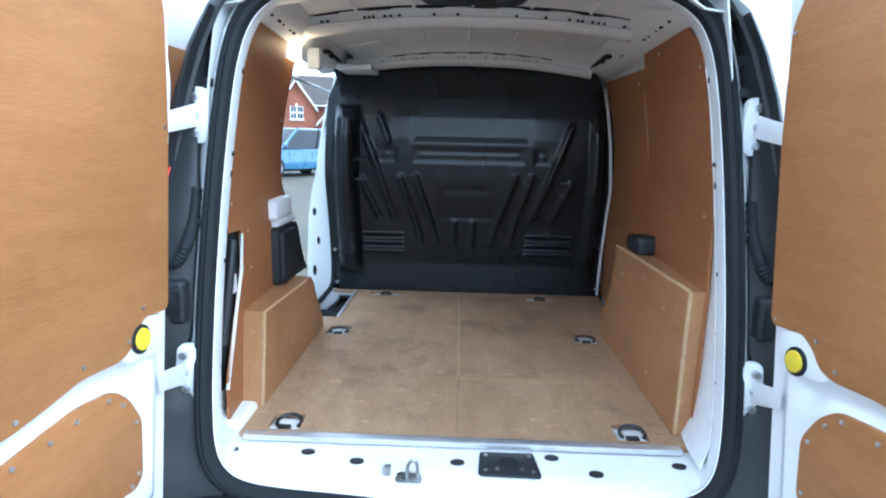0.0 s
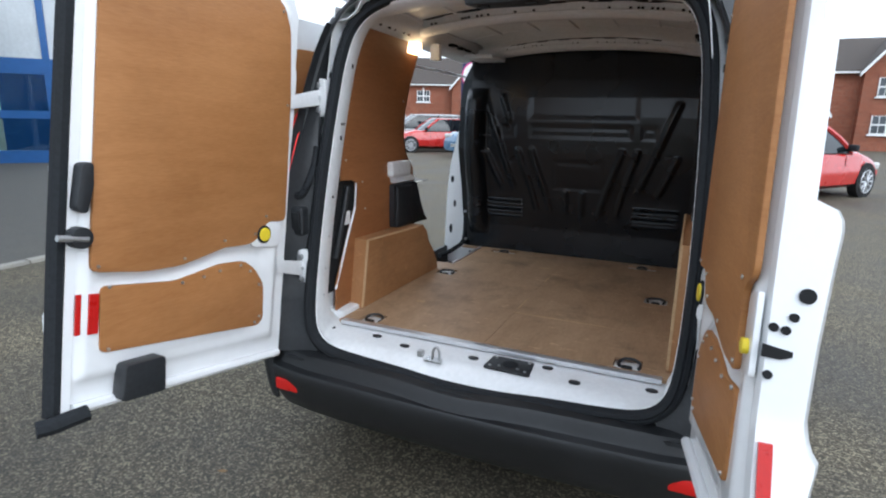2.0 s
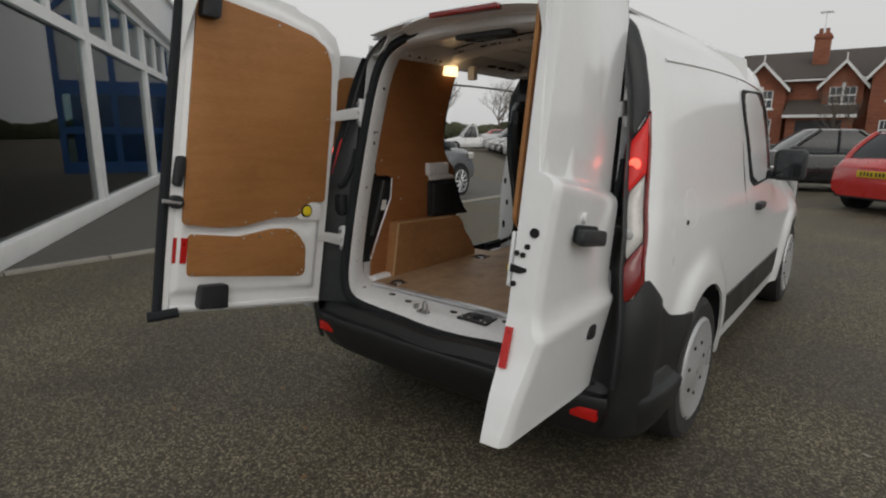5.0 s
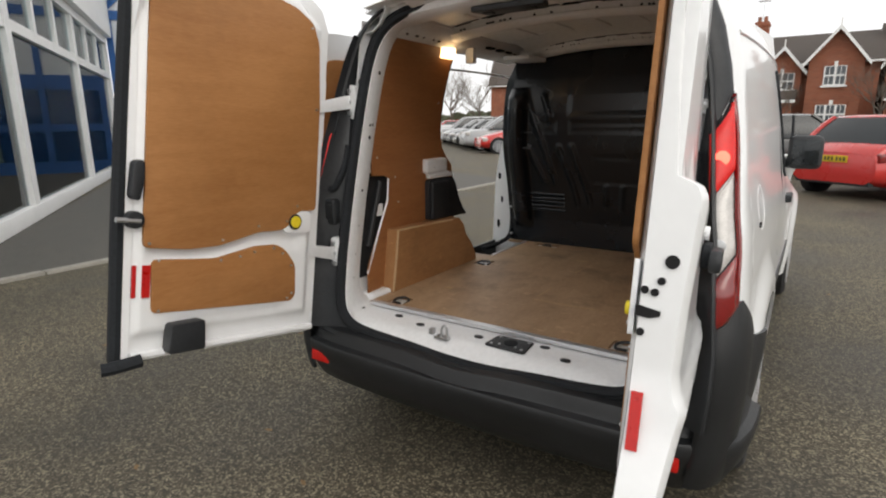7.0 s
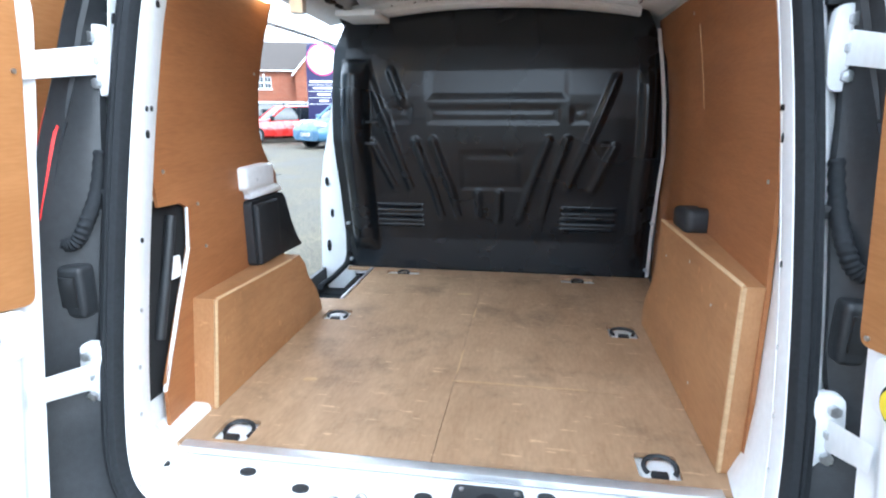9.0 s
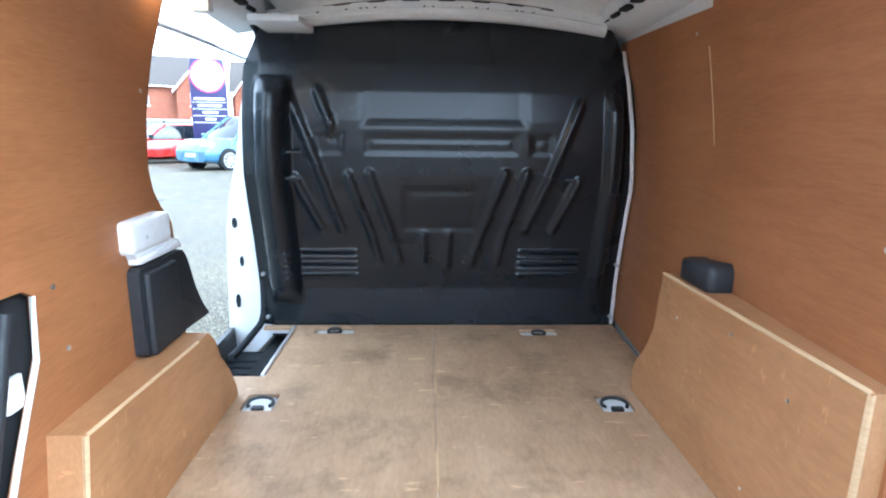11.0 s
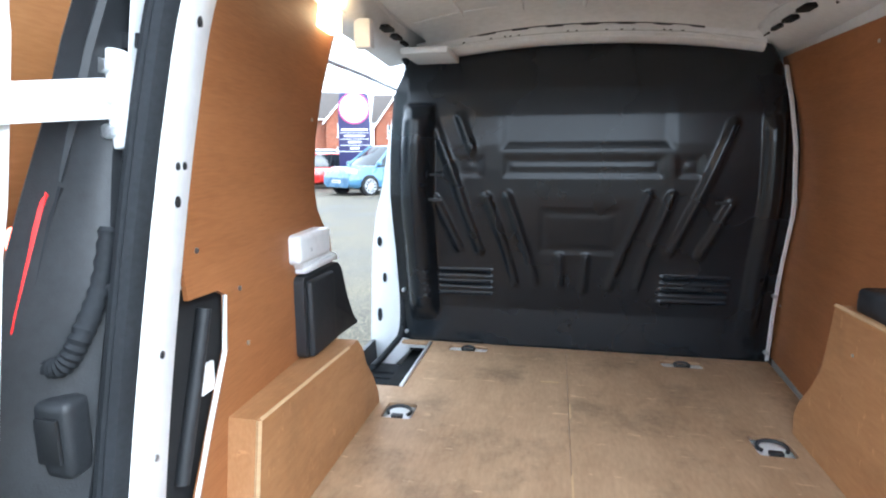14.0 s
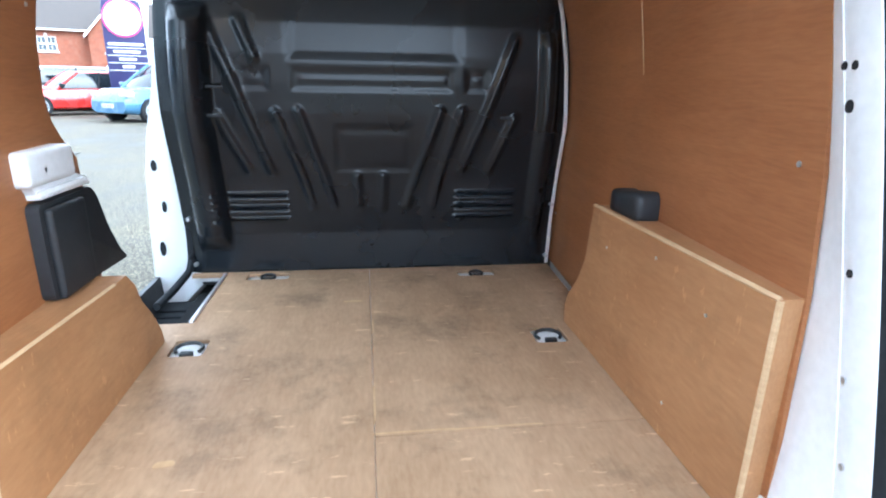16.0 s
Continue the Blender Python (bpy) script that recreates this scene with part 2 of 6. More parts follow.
PLY_FLOOR = wood("worn_floor_ply", (0.47, 0.315, 0.19), (0.33, 0.205, 0.115), (7.0, 2.0, 7.0), 0.55, stain=0.6, scratch=0.5)
PLY_EDGE = wood("raw_ply_edge", (0.60, 0.42, 0.24), (0.42, 0.27, 0.14), (3.0, 3.0, 60.0), 0.7)
BLACK = material("black_textured_plastic", (0.018, 0.020, 0.023), 0.5, vary=0.25, scale=5, bump=0.12, bump_scale=350)
BUMPER = material("grey_black_bumper_plastic", (0.012, 0.013, 0.0145), 0.42, vary=0.2, scale=4, bump=0.10, bump_scale=420, spec=0.5)
BULK = material("black_moulded_bulkhead", (0.009, 0.012, 0.016), 0.27, vary=0.12, scale=3, rough_vary=0.02)
RUBBER = material("black_rubber", (0.016, 0.018, 0.021), 0.75, vary=0.25, scale=8, spec=0.25)
STEEL = material("zinc_steel", (0.55, 0.56, 0.57), 0.35, metal=0.9, vary=0.15, scale=20)
ALU = material("aluminium_trim", (0.72, 0.73, 0.75), 0.38, metal=0.75, vary=0.1, scale=30)
# near-black that paints the shade inside holes, slots, gaps and cavities
DARK = material("dark_void_shade", (0.008, 0.008, 0.009), 0.9)
YELLOW = material("yellow_cap", (0.80, 0.62, 0.03), 0.45, vary=0.08)
RED_REFL = material("red_reflector", (0.50, 0.008, 0.006), 0.35, coat=0.1, vary=0.1, scale=60)
LENS_RED = material("red_lamp_lens", (0.20, 0.004, 0.004), 0.12, coat=1.0, vary=0.15, scale=20)
LENS_CLEAR = material("clear_lamp_lens", (0.52, 0.50, 0.48), 0.14, coat=1.0, vary=0.25, scale=25)
BULB = glowing("warm_lamp_lens", (1.0, 0.72, 0.38), 3.5)
LENS_LIT = glowing("lit_red_lens", (0.60, 0.012, 0.010), 0.22)
TAIL_GLOW = glowing("lit_tail_bulb", (1.0, 0.12, 0.08), 2.5)
ASPHALT = asphalt("worn_asphalt")
KERB = material("concrete_edging", (0.30, 0.285, 0.25), 0.85, vary=0.2, scale=5, bump=0.2)
PAVING = material("footway_asphalt", (0.095, 0.09, 0.08), 0.85, vary=0.25, scale=3, bump=0.3, bump_scale=120)
BRICK = brickwork("red_brickwork")
TILE = material("grey_brown_roof_tile", (0.074, 0.060, 0.052), 0.8, vary=0.25, scale=2.5, bump=0.3, bump_scale=14)
TRIM_WHITE = material("white_painted_trim", (0.84, 0.84, 0.83), 0.45, vary=0.06, scale=3)
PANE = material("dark_window_pane", (0.05, 0.06, 0.07), 0.08, coat=0.6, vary=0.3, scale=1.5)
SHOP_GLASS = glass("shop_glass", (0.70, 0.88, 0.92), 0.85)
BLUE_FRAME = material("blue_painted_steel", (0.02, 0.10, 0.30), 0.4, vary=0.12)
CAR_GLASS = material("tinted_car_glass", (0.012, 0.016, 0.019), 0.05, coat=0.15, vary=0.2, scale=2)
TYRE = material("tyre_rubber", (0.020, 0.020, 0.021), 0.75, vary=0.2, scale=20, bump=0.2, bump_scale=120)
RIM = material("silver_wheel", (0.60, 0.61, 0.63), 0.34, metal=0.6, vary=0.08)
PLATE_Y = material("yellow_plate", (0.72, 0.50, 0.02), 0.4, vary=0.06)
PLATE_W = material("white_plate", (0.75, 0.75, 0.72), 0.4, vary=0.05)
INK = material("dark_lettering", (0.02, 0.02, 0.025), 0.5)
BARK = material("bare_bark", (0.13, 0.105, 0.085), 0.9, vary=0.3, scale=6)
HEDGE = material("winter_hedge", (0.055, 0.060, 0.030), 0.9, vary=0.5, scale=3, bump=0.4, bump_scale=20)
NAVY = material("navy_sign_panel", (0.025, 0.022, 0.085), 0.4)
SIGN_PINK = material("pink_sign_ring", (0.62, 0.06, 0.22), 0.45)
SIGN_WHITE = material("white_sign_face", (0.82, 0.82, 0.82), 0.45)


# ---- mesh helpers ----
def part(name, bm, mat, parent=None, label="", smooth=True, angle=38):
    """Links a bmesh as one mesh object, under a thing or a part."""
    bmesh.ops.recalc_face_normals(bm, faces=bm.faces)
    me = bpy.data.meshes.new(name)
    bm.to_mesh(me)
    bm.free()
    me.materials.append(mat)
    if smooth:
        for p in me.polygons:
            p.use_smooth = True
        me.set_sharp_from_angle(angle=radians(angle))
    ob = new(name, me)
    ob.parent = parent
    if label:
        tagged(ob, label)
    return ob


def share(name, ob, loc, parent, rot=None):
    """Another object on the same mesh."""
    o = new(name, ob.data)
    o.parent = parent
    o.location = loc
    if rot is not None:
        o.rotation_euler = rot
    return o


def thing(name, label, category, loc=(0, 0, 0), rz=0.0, group="", kind=""):
    ob = new(name)
    ob.empty_display_size = 0.1
    ob.location, ob.rotation_euler = loc, (0, 0, rz)
    return tagged(ob, label, category, group, kind)


def rounded(pts, r, n=4):
    """A closed outline with each corner rounded by about r."""
    out, m = [], len(pts)
    for i, p in enumerate(pts):
        p = Vector(p)
        a, b = Vector(pts[i - 1]) - p, Vector(pts[(i + 1) % m]) - p
        rr = min(r, a.length * 0.45, b.length * 0.45)
        p0, p1 = p + a.normalized() * rr, p + b.normalized() * rr
        for k in range(n + 1):
            t = k / n
            out.append(tuple((1 - t) ** 2 * p0 + 2 * t * (1 - t) * p + t * t * p1))
    return out


def bevel_sharp(bm, width, seg=2, limit=40):
    es = [e for e in bm.edges if len(e.link_faces) == 2 and e.calc_face_angle(0) > radians(limit)]
    if es and width:
        bmesh.ops.bevel(bm, geom=es, offset=width, segments=seg, affect="EDGES", profile=0.6, clamp_overlap=True)


def box(lo, hi, bevel=0.004, seg=2, bm=None):
    own = bm is None
    bm = bm or bmesh.new()
    m = Matrix.Translation([(a + b) / 2 for a, b in zip(lo, hi)]) @ Matrix.Diagonal([abs(b - a) for a, b in zip(lo, hi)] + [1])
    bmesh.ops.create_cube(bm, size=1, matrix=m)
    if own:
        bevel_sharp(bm, bevel, seg)
    return bm


def slab(outline, place, depth, bevel=0.0, bm=None, holes=()):
    """A sheet: a 2D outline (with holes) set into the world by place(u, v, w), w from 0 to depth."""
    bm = bm or bmesh.new()
    loops = [outline, *holes]
    edges, rims = [], []
    for lp in loops:
        vs = [bm.verts.new(place(u, v, 0)) for u, v in lp]
        rims.append(vs)
        edges += [bm.edges.new((vs[i], vs[(i + 1) % len(vs)])) for i in range(len(vs))]
    if holes:
        fs = [f for f in bmesh.ops.triangle_fill(bm, use_beauty=True, use_dissolve=False, edges=edges)["geom"] if isinstance(f, bmesh.types.BMFace)]
    else:
        fs = [bm.faces.new(rims[0])]
    tops = {}
    for lp, vs in zip(loops, rims):
        for (u, v), a in zip(lp, vs):
            tops[a] = bm.verts.new(place(u, v, depth))
    for f in fs:
        bm.faces.new([tops[v] for v in reversed(f.verts)])
    for vs in rims:
        for i in range(len(vs)):
            a, b = vs[i], vs[(i + 1) % len(vs)]
            bm.faces.new((a, b, tops[b], tops[a]))
    if bevel:
        bmesh.ops.recalc_face_normals(bm, faces=bm.faces)
        bevel_sharp(bm, bevel, 2, 60)
    return bm


def grid(rows, bm=None, close_u=False, close_v=False):
    """A skin over rows of points."""
    bm = bm or bmesh.new()
    vs = [[bm.verts.new(p) for p in r] for r in rows]
    nr, nc = len(vs), len(vs[0])
    for i in range(nr if close_v else nr - 1):
        for j in range(nc if close_u else nc - 1):
            a, b, c, d = vs[i][j], vs[i][(j + 1) % nc], vs[(i + 1) % nr][(j + 1) % nc], vs[(i + 1) % nr][j]
            try:
                bm.faces.new((a, b, c, d))
            except ValueError:
                pass
    return bm


def thick(bm, t):
    """Gives an open skin a thickness against its normals."""
    bmesh.ops.recalc_face_normals(bm, faces=bm.faces)
    bmesh.ops.solidify(bm, geom=bm.faces[:], thickness=t)
    return bm


def tube(path, r, n=8, close=False, bm=None, flat=1.0, ridges=0.0):
    """A round bar along a path; ridges make it a bellows."""
    bm = bm or bmesh.new()
    path = [Vector(p) for p in path]
    rows = []
    up = Vector((0.13, 0.21, 0.97))
    for i, p in enumerate(path):
        a = path[i - 1] if (i or close) else p
        b = path[(i + 1) % len(path)] if (i < len(path) - 1 or close) else p
        d = (b - a).normalized()
        s = d.cross(up).normalized()
        q = s.cross(d).normalized()
        rr = r * (1 + (ridges if i % 2 else -ridges))
        rows.append([p + rr * (math.cos(k * 2 * math.pi / n) * s + flat * math.sin(k * 2 * math.pi / n) * q) for k in range(n)])
    grid(rows, bm, close_u=True, close_v=close)
    if not close:
        bm.verts.ensure_lookup_table()
        for row in (rows[0], rows[-1]):
            bm.faces.new([bm.verts.new(p) for p in row])
        bmesh.ops.remove_doubles(bm, verts=bm.verts, dist=1e-6)
    return bm


def disc(c, axis, r, h, n=20, bevel=0.002, bm=None):
    own = bm is None
    bm = bm or bmesh.new()
    q = Vector(axis).to_track_quat("Z", "Y").to_matrix().to_4x4()
    bmesh.ops.create_cone(bm, cap_ends=True, segments=n, radius1=r, radius2=r, depth=h, matrix=Matrix.Translation(c) @ q)
    if own and bevel:
        bevel_sharp(bm, bevel, 2, 60)
    return bm


def lathe(profile, c, axis, n=32, bm=None):
    """Turns (radius, along) pairs round an axis."""
    q = Vector(axis).to_track_quat("Z", "Y").to_matrix()
    rows = [[Vector(c) + q @ Vector((r * math.cos(k * 2 * math.pi / n), r * math.sin(k * 2 * math.pi / n), a)) for k in range(n)] for r, a in profile]
    return grid(rows, bm, close_u=True)


def lerp(table, x):
    for (x0, y0), (x1, y1) in zip(table, table[1:]):
        if x <= x1:
            t = max(0.0, (x - x0) / (x1 - x0))
            return y0 + (y1 - y0) * t
    return table[-1][1]


def smoother(table, x):
    for (x0, y0), (x1, y1) in zip(table, table[1:]):
        if x <= x1:
            t = max(0.0, (x - x0) / (x1 - x0))
            return y0 + (y1 - y0) * t * t * (3 - 2 * t)
    return table[-1][1]


# ---- ground ----
g = bmesh.new()
bmesh.ops.create_grid(g, x_segments=40, y_segments=40, size=400)
ground = part("ground", g, ASPHALT, None, smooth=False)
tagged(ground, "worn grey-brown asphalt car park with stains", "car park", kind="structure")

# ---- the van ----
CX = 0.025
van = thing("panel_van", "white panel van with rear barn doors open and ply-lined load bay", "van")


def rear_y(z):
    return -0.11 + 0.22 * (z - 0.57)


HALF = [(0.0, 0.505), (0.12, 0.508), (0.25, 0.52), (0.45, 0.53), (0.55, 0.542), (0.60, 0.572), (0.625, 0.63), (0.634, 0.75), (0.636, 0.9), (0.635, 1.05), (0.626, 1.31), (0.612, 1.5),
        (0.602, 1.58), (0.585, 1.65), (0.555, 1.705), (0.50, 1.745), (0.42, 1.768), (0.30, 1.782), (0.15, 1.79), (0.0, 1.792)]
LOOP = HALF + [(-x, z) for x, z in reversed(HALF[1:-1])]
for _ in range(2):
    LOOP = [q for i in range(len(LOOP)) for a, b in [(LOOP[i - 1], LOOP[i])] for q in ((a[0] * 0.75 + b[0] * 0.25, a[1] * 0.75 + b[1] * 0.25), (a[0] * 0.25 + b[0] * 0.75, a[1] * 0.25 + b[1] * 0.75))]


def ring(offset, dy, sill=None):
    """The rear opening's outline, moved outwards and ahead; the sill part keeps to its own height."""
    out, n = [], len(LOOP)
    for i, (x, z) in enumerate(LOOP):
        (x0, z0), (x1, z1) = LOOP[i - 1], LOOP[(i + 1) % n]
        t = Vector((x1 - x0, z1 - z0)).normalized()
        nx, nz = t.y, -t.x
        px, pz = x + nx * offset, z + nz * offset
        y = rear_y(z) + dy
        if sill:
            k = min(1.0, max(0.0, (0.66 - z) / 0.1))
            pz, y = pz + (sill[1] - pz) * k, y + (sill[0] - y) * k
        out.append(Vector((CX + px, y, pz)))
    return out


frame_bm = grid([ring(0.075, 0.040), ring(0.058, 0.004), ring(0.045, -0.004), ring(0.012, -0.008), ring(0.0, 0.0), ring(0.0, 0.03, (-0.085, 0.546)), ring(0.010, 0.07, (-0.055, 0.554)), ring(0.030, 0.115, (0.09, 0.556)), ring(0.075, 0.135, (0.2, 0.55))], close_u=True)
rear_frame = part("rear_door_frame", frame_bm, WHITE_IN, van, "white painted steel door surround and load sill")
seal = part("door_seal", grid([ring(0.003, 0.006), ring(0.001, -0.012), ring(0.008, -0.026), ring(0.020, -0.030), ring(0.026, -0.024), ring(0.030, -0.028), ring(0.040, -0.024), ring(0.046, -0.008), ring(0.046, 0.006)], close_u=True), RUBBER, van, "thick black rubber door seal")

# body sections: half width by height
WID = [(0.20, 0.84), (0.40, 0.865), (0.60, 0.88), (0.90, 0.882), (1.02, 0.872), (1.10, 0.856), (1.30, 0.830), (1.50, 0.796), (1.62, 0.764), (1.72, 0.72), (1.79, 0.65), (1.83, 0.55), (1.855, 0.40), (1.865, 0.2)]


def corner_y(z):
    return lerp([(0.2, -0.16), (0.6, -0.17), (0.9, -0.14), (1.42, 0.02), (1.8, 0.10), (1.87, 0.12)], z)


def tuck(y, z):
    """How far the body draws in towards the tail, above the bumper."""
    return 0.020 * max(0.0, 1 - y / 1.2) ** 2 * min(1.0, max(0.0, (z - 0.72) / 0.2))


def corner(s, z, side=1, lift=0.0):
    """The body's rounded rear corner, from the door edge (0) to the flank (1)."""
    a = s * math.pi / 2
    w = lerp(WID, z) - tuck(0.0, z)
    x = w - 0.085 + 0.085 * math.sin(a) + lift * math.sin(a)
    y = corner_y(z) + 0.16 * (1 - math.cos(a)) - lift * math.cos(a)
    return Vector((CX + side * x, y, z))


AXLES = (0.60, 3.26)


def flank(y, z, side=1, lift=0.0):
    k = 1 - 0.02 * max(0.0, (2.9 - y) / 2.9) ** 3 * 0.3
    if y > 2.9:
        k -= 0.10 * ((y - 2.9) / 1.1) ** 2
    k -= 0.07 * (max(0.0, min(y, 3.0) - 1.5) / 0.9) ** 1.5 * min(1.0, max(0.0, (z - 0.8) / 0.3))
    flare = 0.0
    for c in AXLES:
        d = math.hypot(y - c, z - 0.31)
        f = min(1.0, max(0.0, (0.575 - d) / 0.13))
        flare = max(flare, 0.030 * f * f * (3 - 2 * f))
    return Vector((CX + side * (lerp(WID, z) * k - 0.012 - tuck(max(0.0, y), z) + flare * min(1.0, max(0.0, y / 0.25)) + lift), y, z))


def low_edge(y):
    z = 0.27
    for c in AXLES:
        d = abs(y - c)
        if d < 0.40:
            z = max(z, 0.31 + math.sqrt(0.40 ** 2 - d * d))
    return z


def top_edge(y):
    return lerp([(1.0, 1.865), (2.05, 1.865), (2.3, 1.80), (2.9, 1.10), (3.3, 1.03), (3.8, 0.90), (4.05, 0.70)], y)


def side_skin(side, y0, y1, rows=44):
    cols = sorted(set([round(y0 + (y1 - y0) * i / 110, 4) for i in range(111)] + [c + 0.40 * math.cos(a * math.pi / 24) for c in AXLES for a in range(25) if y0 <= c + 0.40 * math.cos(a * math.pi / 24) <= y1]))
    pts = []
    for y in cols:
        lo, hi = low_edge(y), top_edge(y) if y > 2.03 else 1.795
        col = []
        for k in range(rows + 1):
            z = lo + (hi - lo) * k / rows
            yy = y
            if y == cols[0] and y0 < 0.2:
                yy = corner_y(z) + 0.16
            elif y0 < 0.2 and y < 0.35:
                yy = max(y, corner_y(z) + 0.16 + 0.3 * (y - y0))
            col.append(flank(yy, z, side))
        pts.append(col)
    return thick(grid(pts), 0.012)


part("side_panel", side_skin(1, 0.06, 4.05), WHITE, van)
part("side_panel", side_skin(-1, 0.06, 0.72), WHITE, van)
part("side_panel", side_skin(-1, 1.72, 4.05), WHITE, van)
# quarter corners above the lamps
for side in (1, -1):
    zz = [0.56 + 0.05 * i for i in range(27)]
    part("corner_panel", thick(grid([[corner(s / 8, min(z, 1.862), side, -0.004) for s in range(2, 9)] for z in zz]), 0.01), WHITE, van)
    # the pillar face beside the door opening
    rows = []
    for i in range(24):
        z = 0.56 + 0.052 * i
        hw = lerp([(b, a) for a, b in HALF[4:15]], z) + 0.046
        inner = Vector((CX + side * hw, rear_y(z) + 0.012, z))
        outer = corner(0.0, z, side, -0.004)
        rows.append([inner + Vector((0, 0.03, 0)), inner.lerp(outer, 0.3) + Vector((0, 0.05, 0)), inner.lerp(outer, 0.75) + Vector((0, 0.08, 0))])
    part("door_pillar", thick(grid(rows), 0.006), WHITE_IN, van)
    rows = []
    for i in range(26):
        z = 0.50 + 0.048 * i
        hw = lerp([(b, a) for a, b in HALF[4:15]], z) + 0.046
        inner = Vector((CX + side * hw, rear_y(z) + 0.012, z))
        outer = corner(0.0, z, side, 0.012) + Vector((side * 0.012, -0.028, 0))
        step = lerp([(0.5, 0.001), (0.74, 0.001), (0.78, 0.030), (0.87, 0.030), (0.89, 0.012), (1.20, 0.012), (1.30, 0.022), (1.38, 0.030), (1.62, 0.030), (1.75, 0.05)], z)
        start = Vector((inner.x + side * step, rear_y(z) - 0.006, z))
        rows.append([start + Vector((0, 0.02, 0))] + [start.lerp(outer, k / 6) + Vector((0, 0.022 * math.sin(k / 6 * math.pi), 0)) for k in range(7)])
    trim = part("pillar_trim", grid([r + [r[-1] + Vector((side * 0.006, 0.004, 0)), r[-1] + Vector((side * 0.008, 0.06, 0))] for r in rows]), BLACK, van, "black plastic pillar trim")
    for z in (1.60, 1.42 + 0.10, 1.17):
        part("trim_clip", box((CX + side * 0.69 - 0.026, rear_y(z) - 0.012, z - 0.008), (CX + side * 0.69 + 0.026, rear_y(z) + 0.03, z + 0.014), 0.003), BLACK, trim)
roof_rows = []
for i in range(24):
    y = 0.10 + 1.93 * i / 23
    half = [(lerp(WID, zz) - 0.012, zz) for zz in (1.795, 1.81, 1.83, 1.845, 1.855, 1.864)]
    roof_rows.append([Vector((CX + x, y, z)) for x, z in [(-x, z) for x, z in half] + [(-0.1, 1.868), (0.1, 1.868)] + half[::-1]])
part("roof_panel", thick(grid(roof_rows), 0.01), WHITE, van)
# header over the doors with its red lamp
hd = [[Vector((CX + x, y + 0.05 * (abs(x) / 0.40) ** 2, z - 0.030 * (abs(x) / 0.40) ** 3)) for x in [-0.40 + 0.80 * k / 24 for k in range(25)]] for y, z in [(0.20, 1.866), (0.10, 1.866), (0.03, 1.858), (0.01, 1.84), (0.04, 1.825), (0.10, 1.815)]]
part("roof_spoiler", thick(grid(hd), 0.008), WHITE, van)
part("brake_lamp", box((CX - 0.17, -0.015, 1.818), (CX + 0.17, 0.03, 1.842), 0.008), LENS_RED, van, "red high-level brake lamp")

# front end
nose = []
for y in (4.05, 4.16, 4.22, 4.24):
    k = {4.05: 0.885, 4.16: 0.83, 4.22: 0.75, 4.24: 0.6}[y]
    nose.append([Vector((CX + lerp(WID, 0.6) * k * x / 6, y - 0.03 * abs(x / 6) ** 2, z)) for x, z in [(-6, 0.25), (-6, 0.72), (-3, 0.76), (0, 0.78), (3, 0.76), (6, 0.72), (6, 0.25)]])
part("front_bumper", thick(grid(nose), 0.02), WHITE, van)
bon = [[Vector((CX + (x / 8) * lerp(WID, 1.0) * (1 if y < 2.95 else 0.99 - 0.1 * ((y - 2.95) / 1.15) ** 2), y, top_edge(y) + 0.05 * (1 - (x / 8) ** 2))) for x in range(-8, 9)] for y in (2.9, 3.1, 3.3, 3.55, 3.8, 3.95, 4.05)]
part("bonnet", thick(grid(bon), 0.012), WHITE, van)
scr = [[Vector((CX + (x / 8) * (flank(y, top_edge(y)).x - CX - 0.004), y + 0.06 * (1 - (x / 8) ** 2), top_edge(y) + 0.004)) for x in range(-8, 9)] for y in (2.30, 2.45, 2.6, 2.75, 2.90)]
hdr = [[Vector((CX + (x / 8) * (flank(y, top_edge(y)).x - CX + 0.001), y + k * 0.06 * (1 - (x / 8) ** 2), top_edge(y) + 0.003 + 0.006 * (1 - (x / 8) ** 2))) for x in range(-8, 9)] for y, k in ((1.98, 0.0), (2.06, 0.1), (2.12, 0.3), (2.2, 0.6), (2.26, 0.85), (2.31, 1.0))]
part("screen_header", thick(grid(hdr), 0.01), WHITE, van)
part("windscreen", thick(grid(scr), 0.006), CAR_GLASS, van, "dark tinted windscreen")
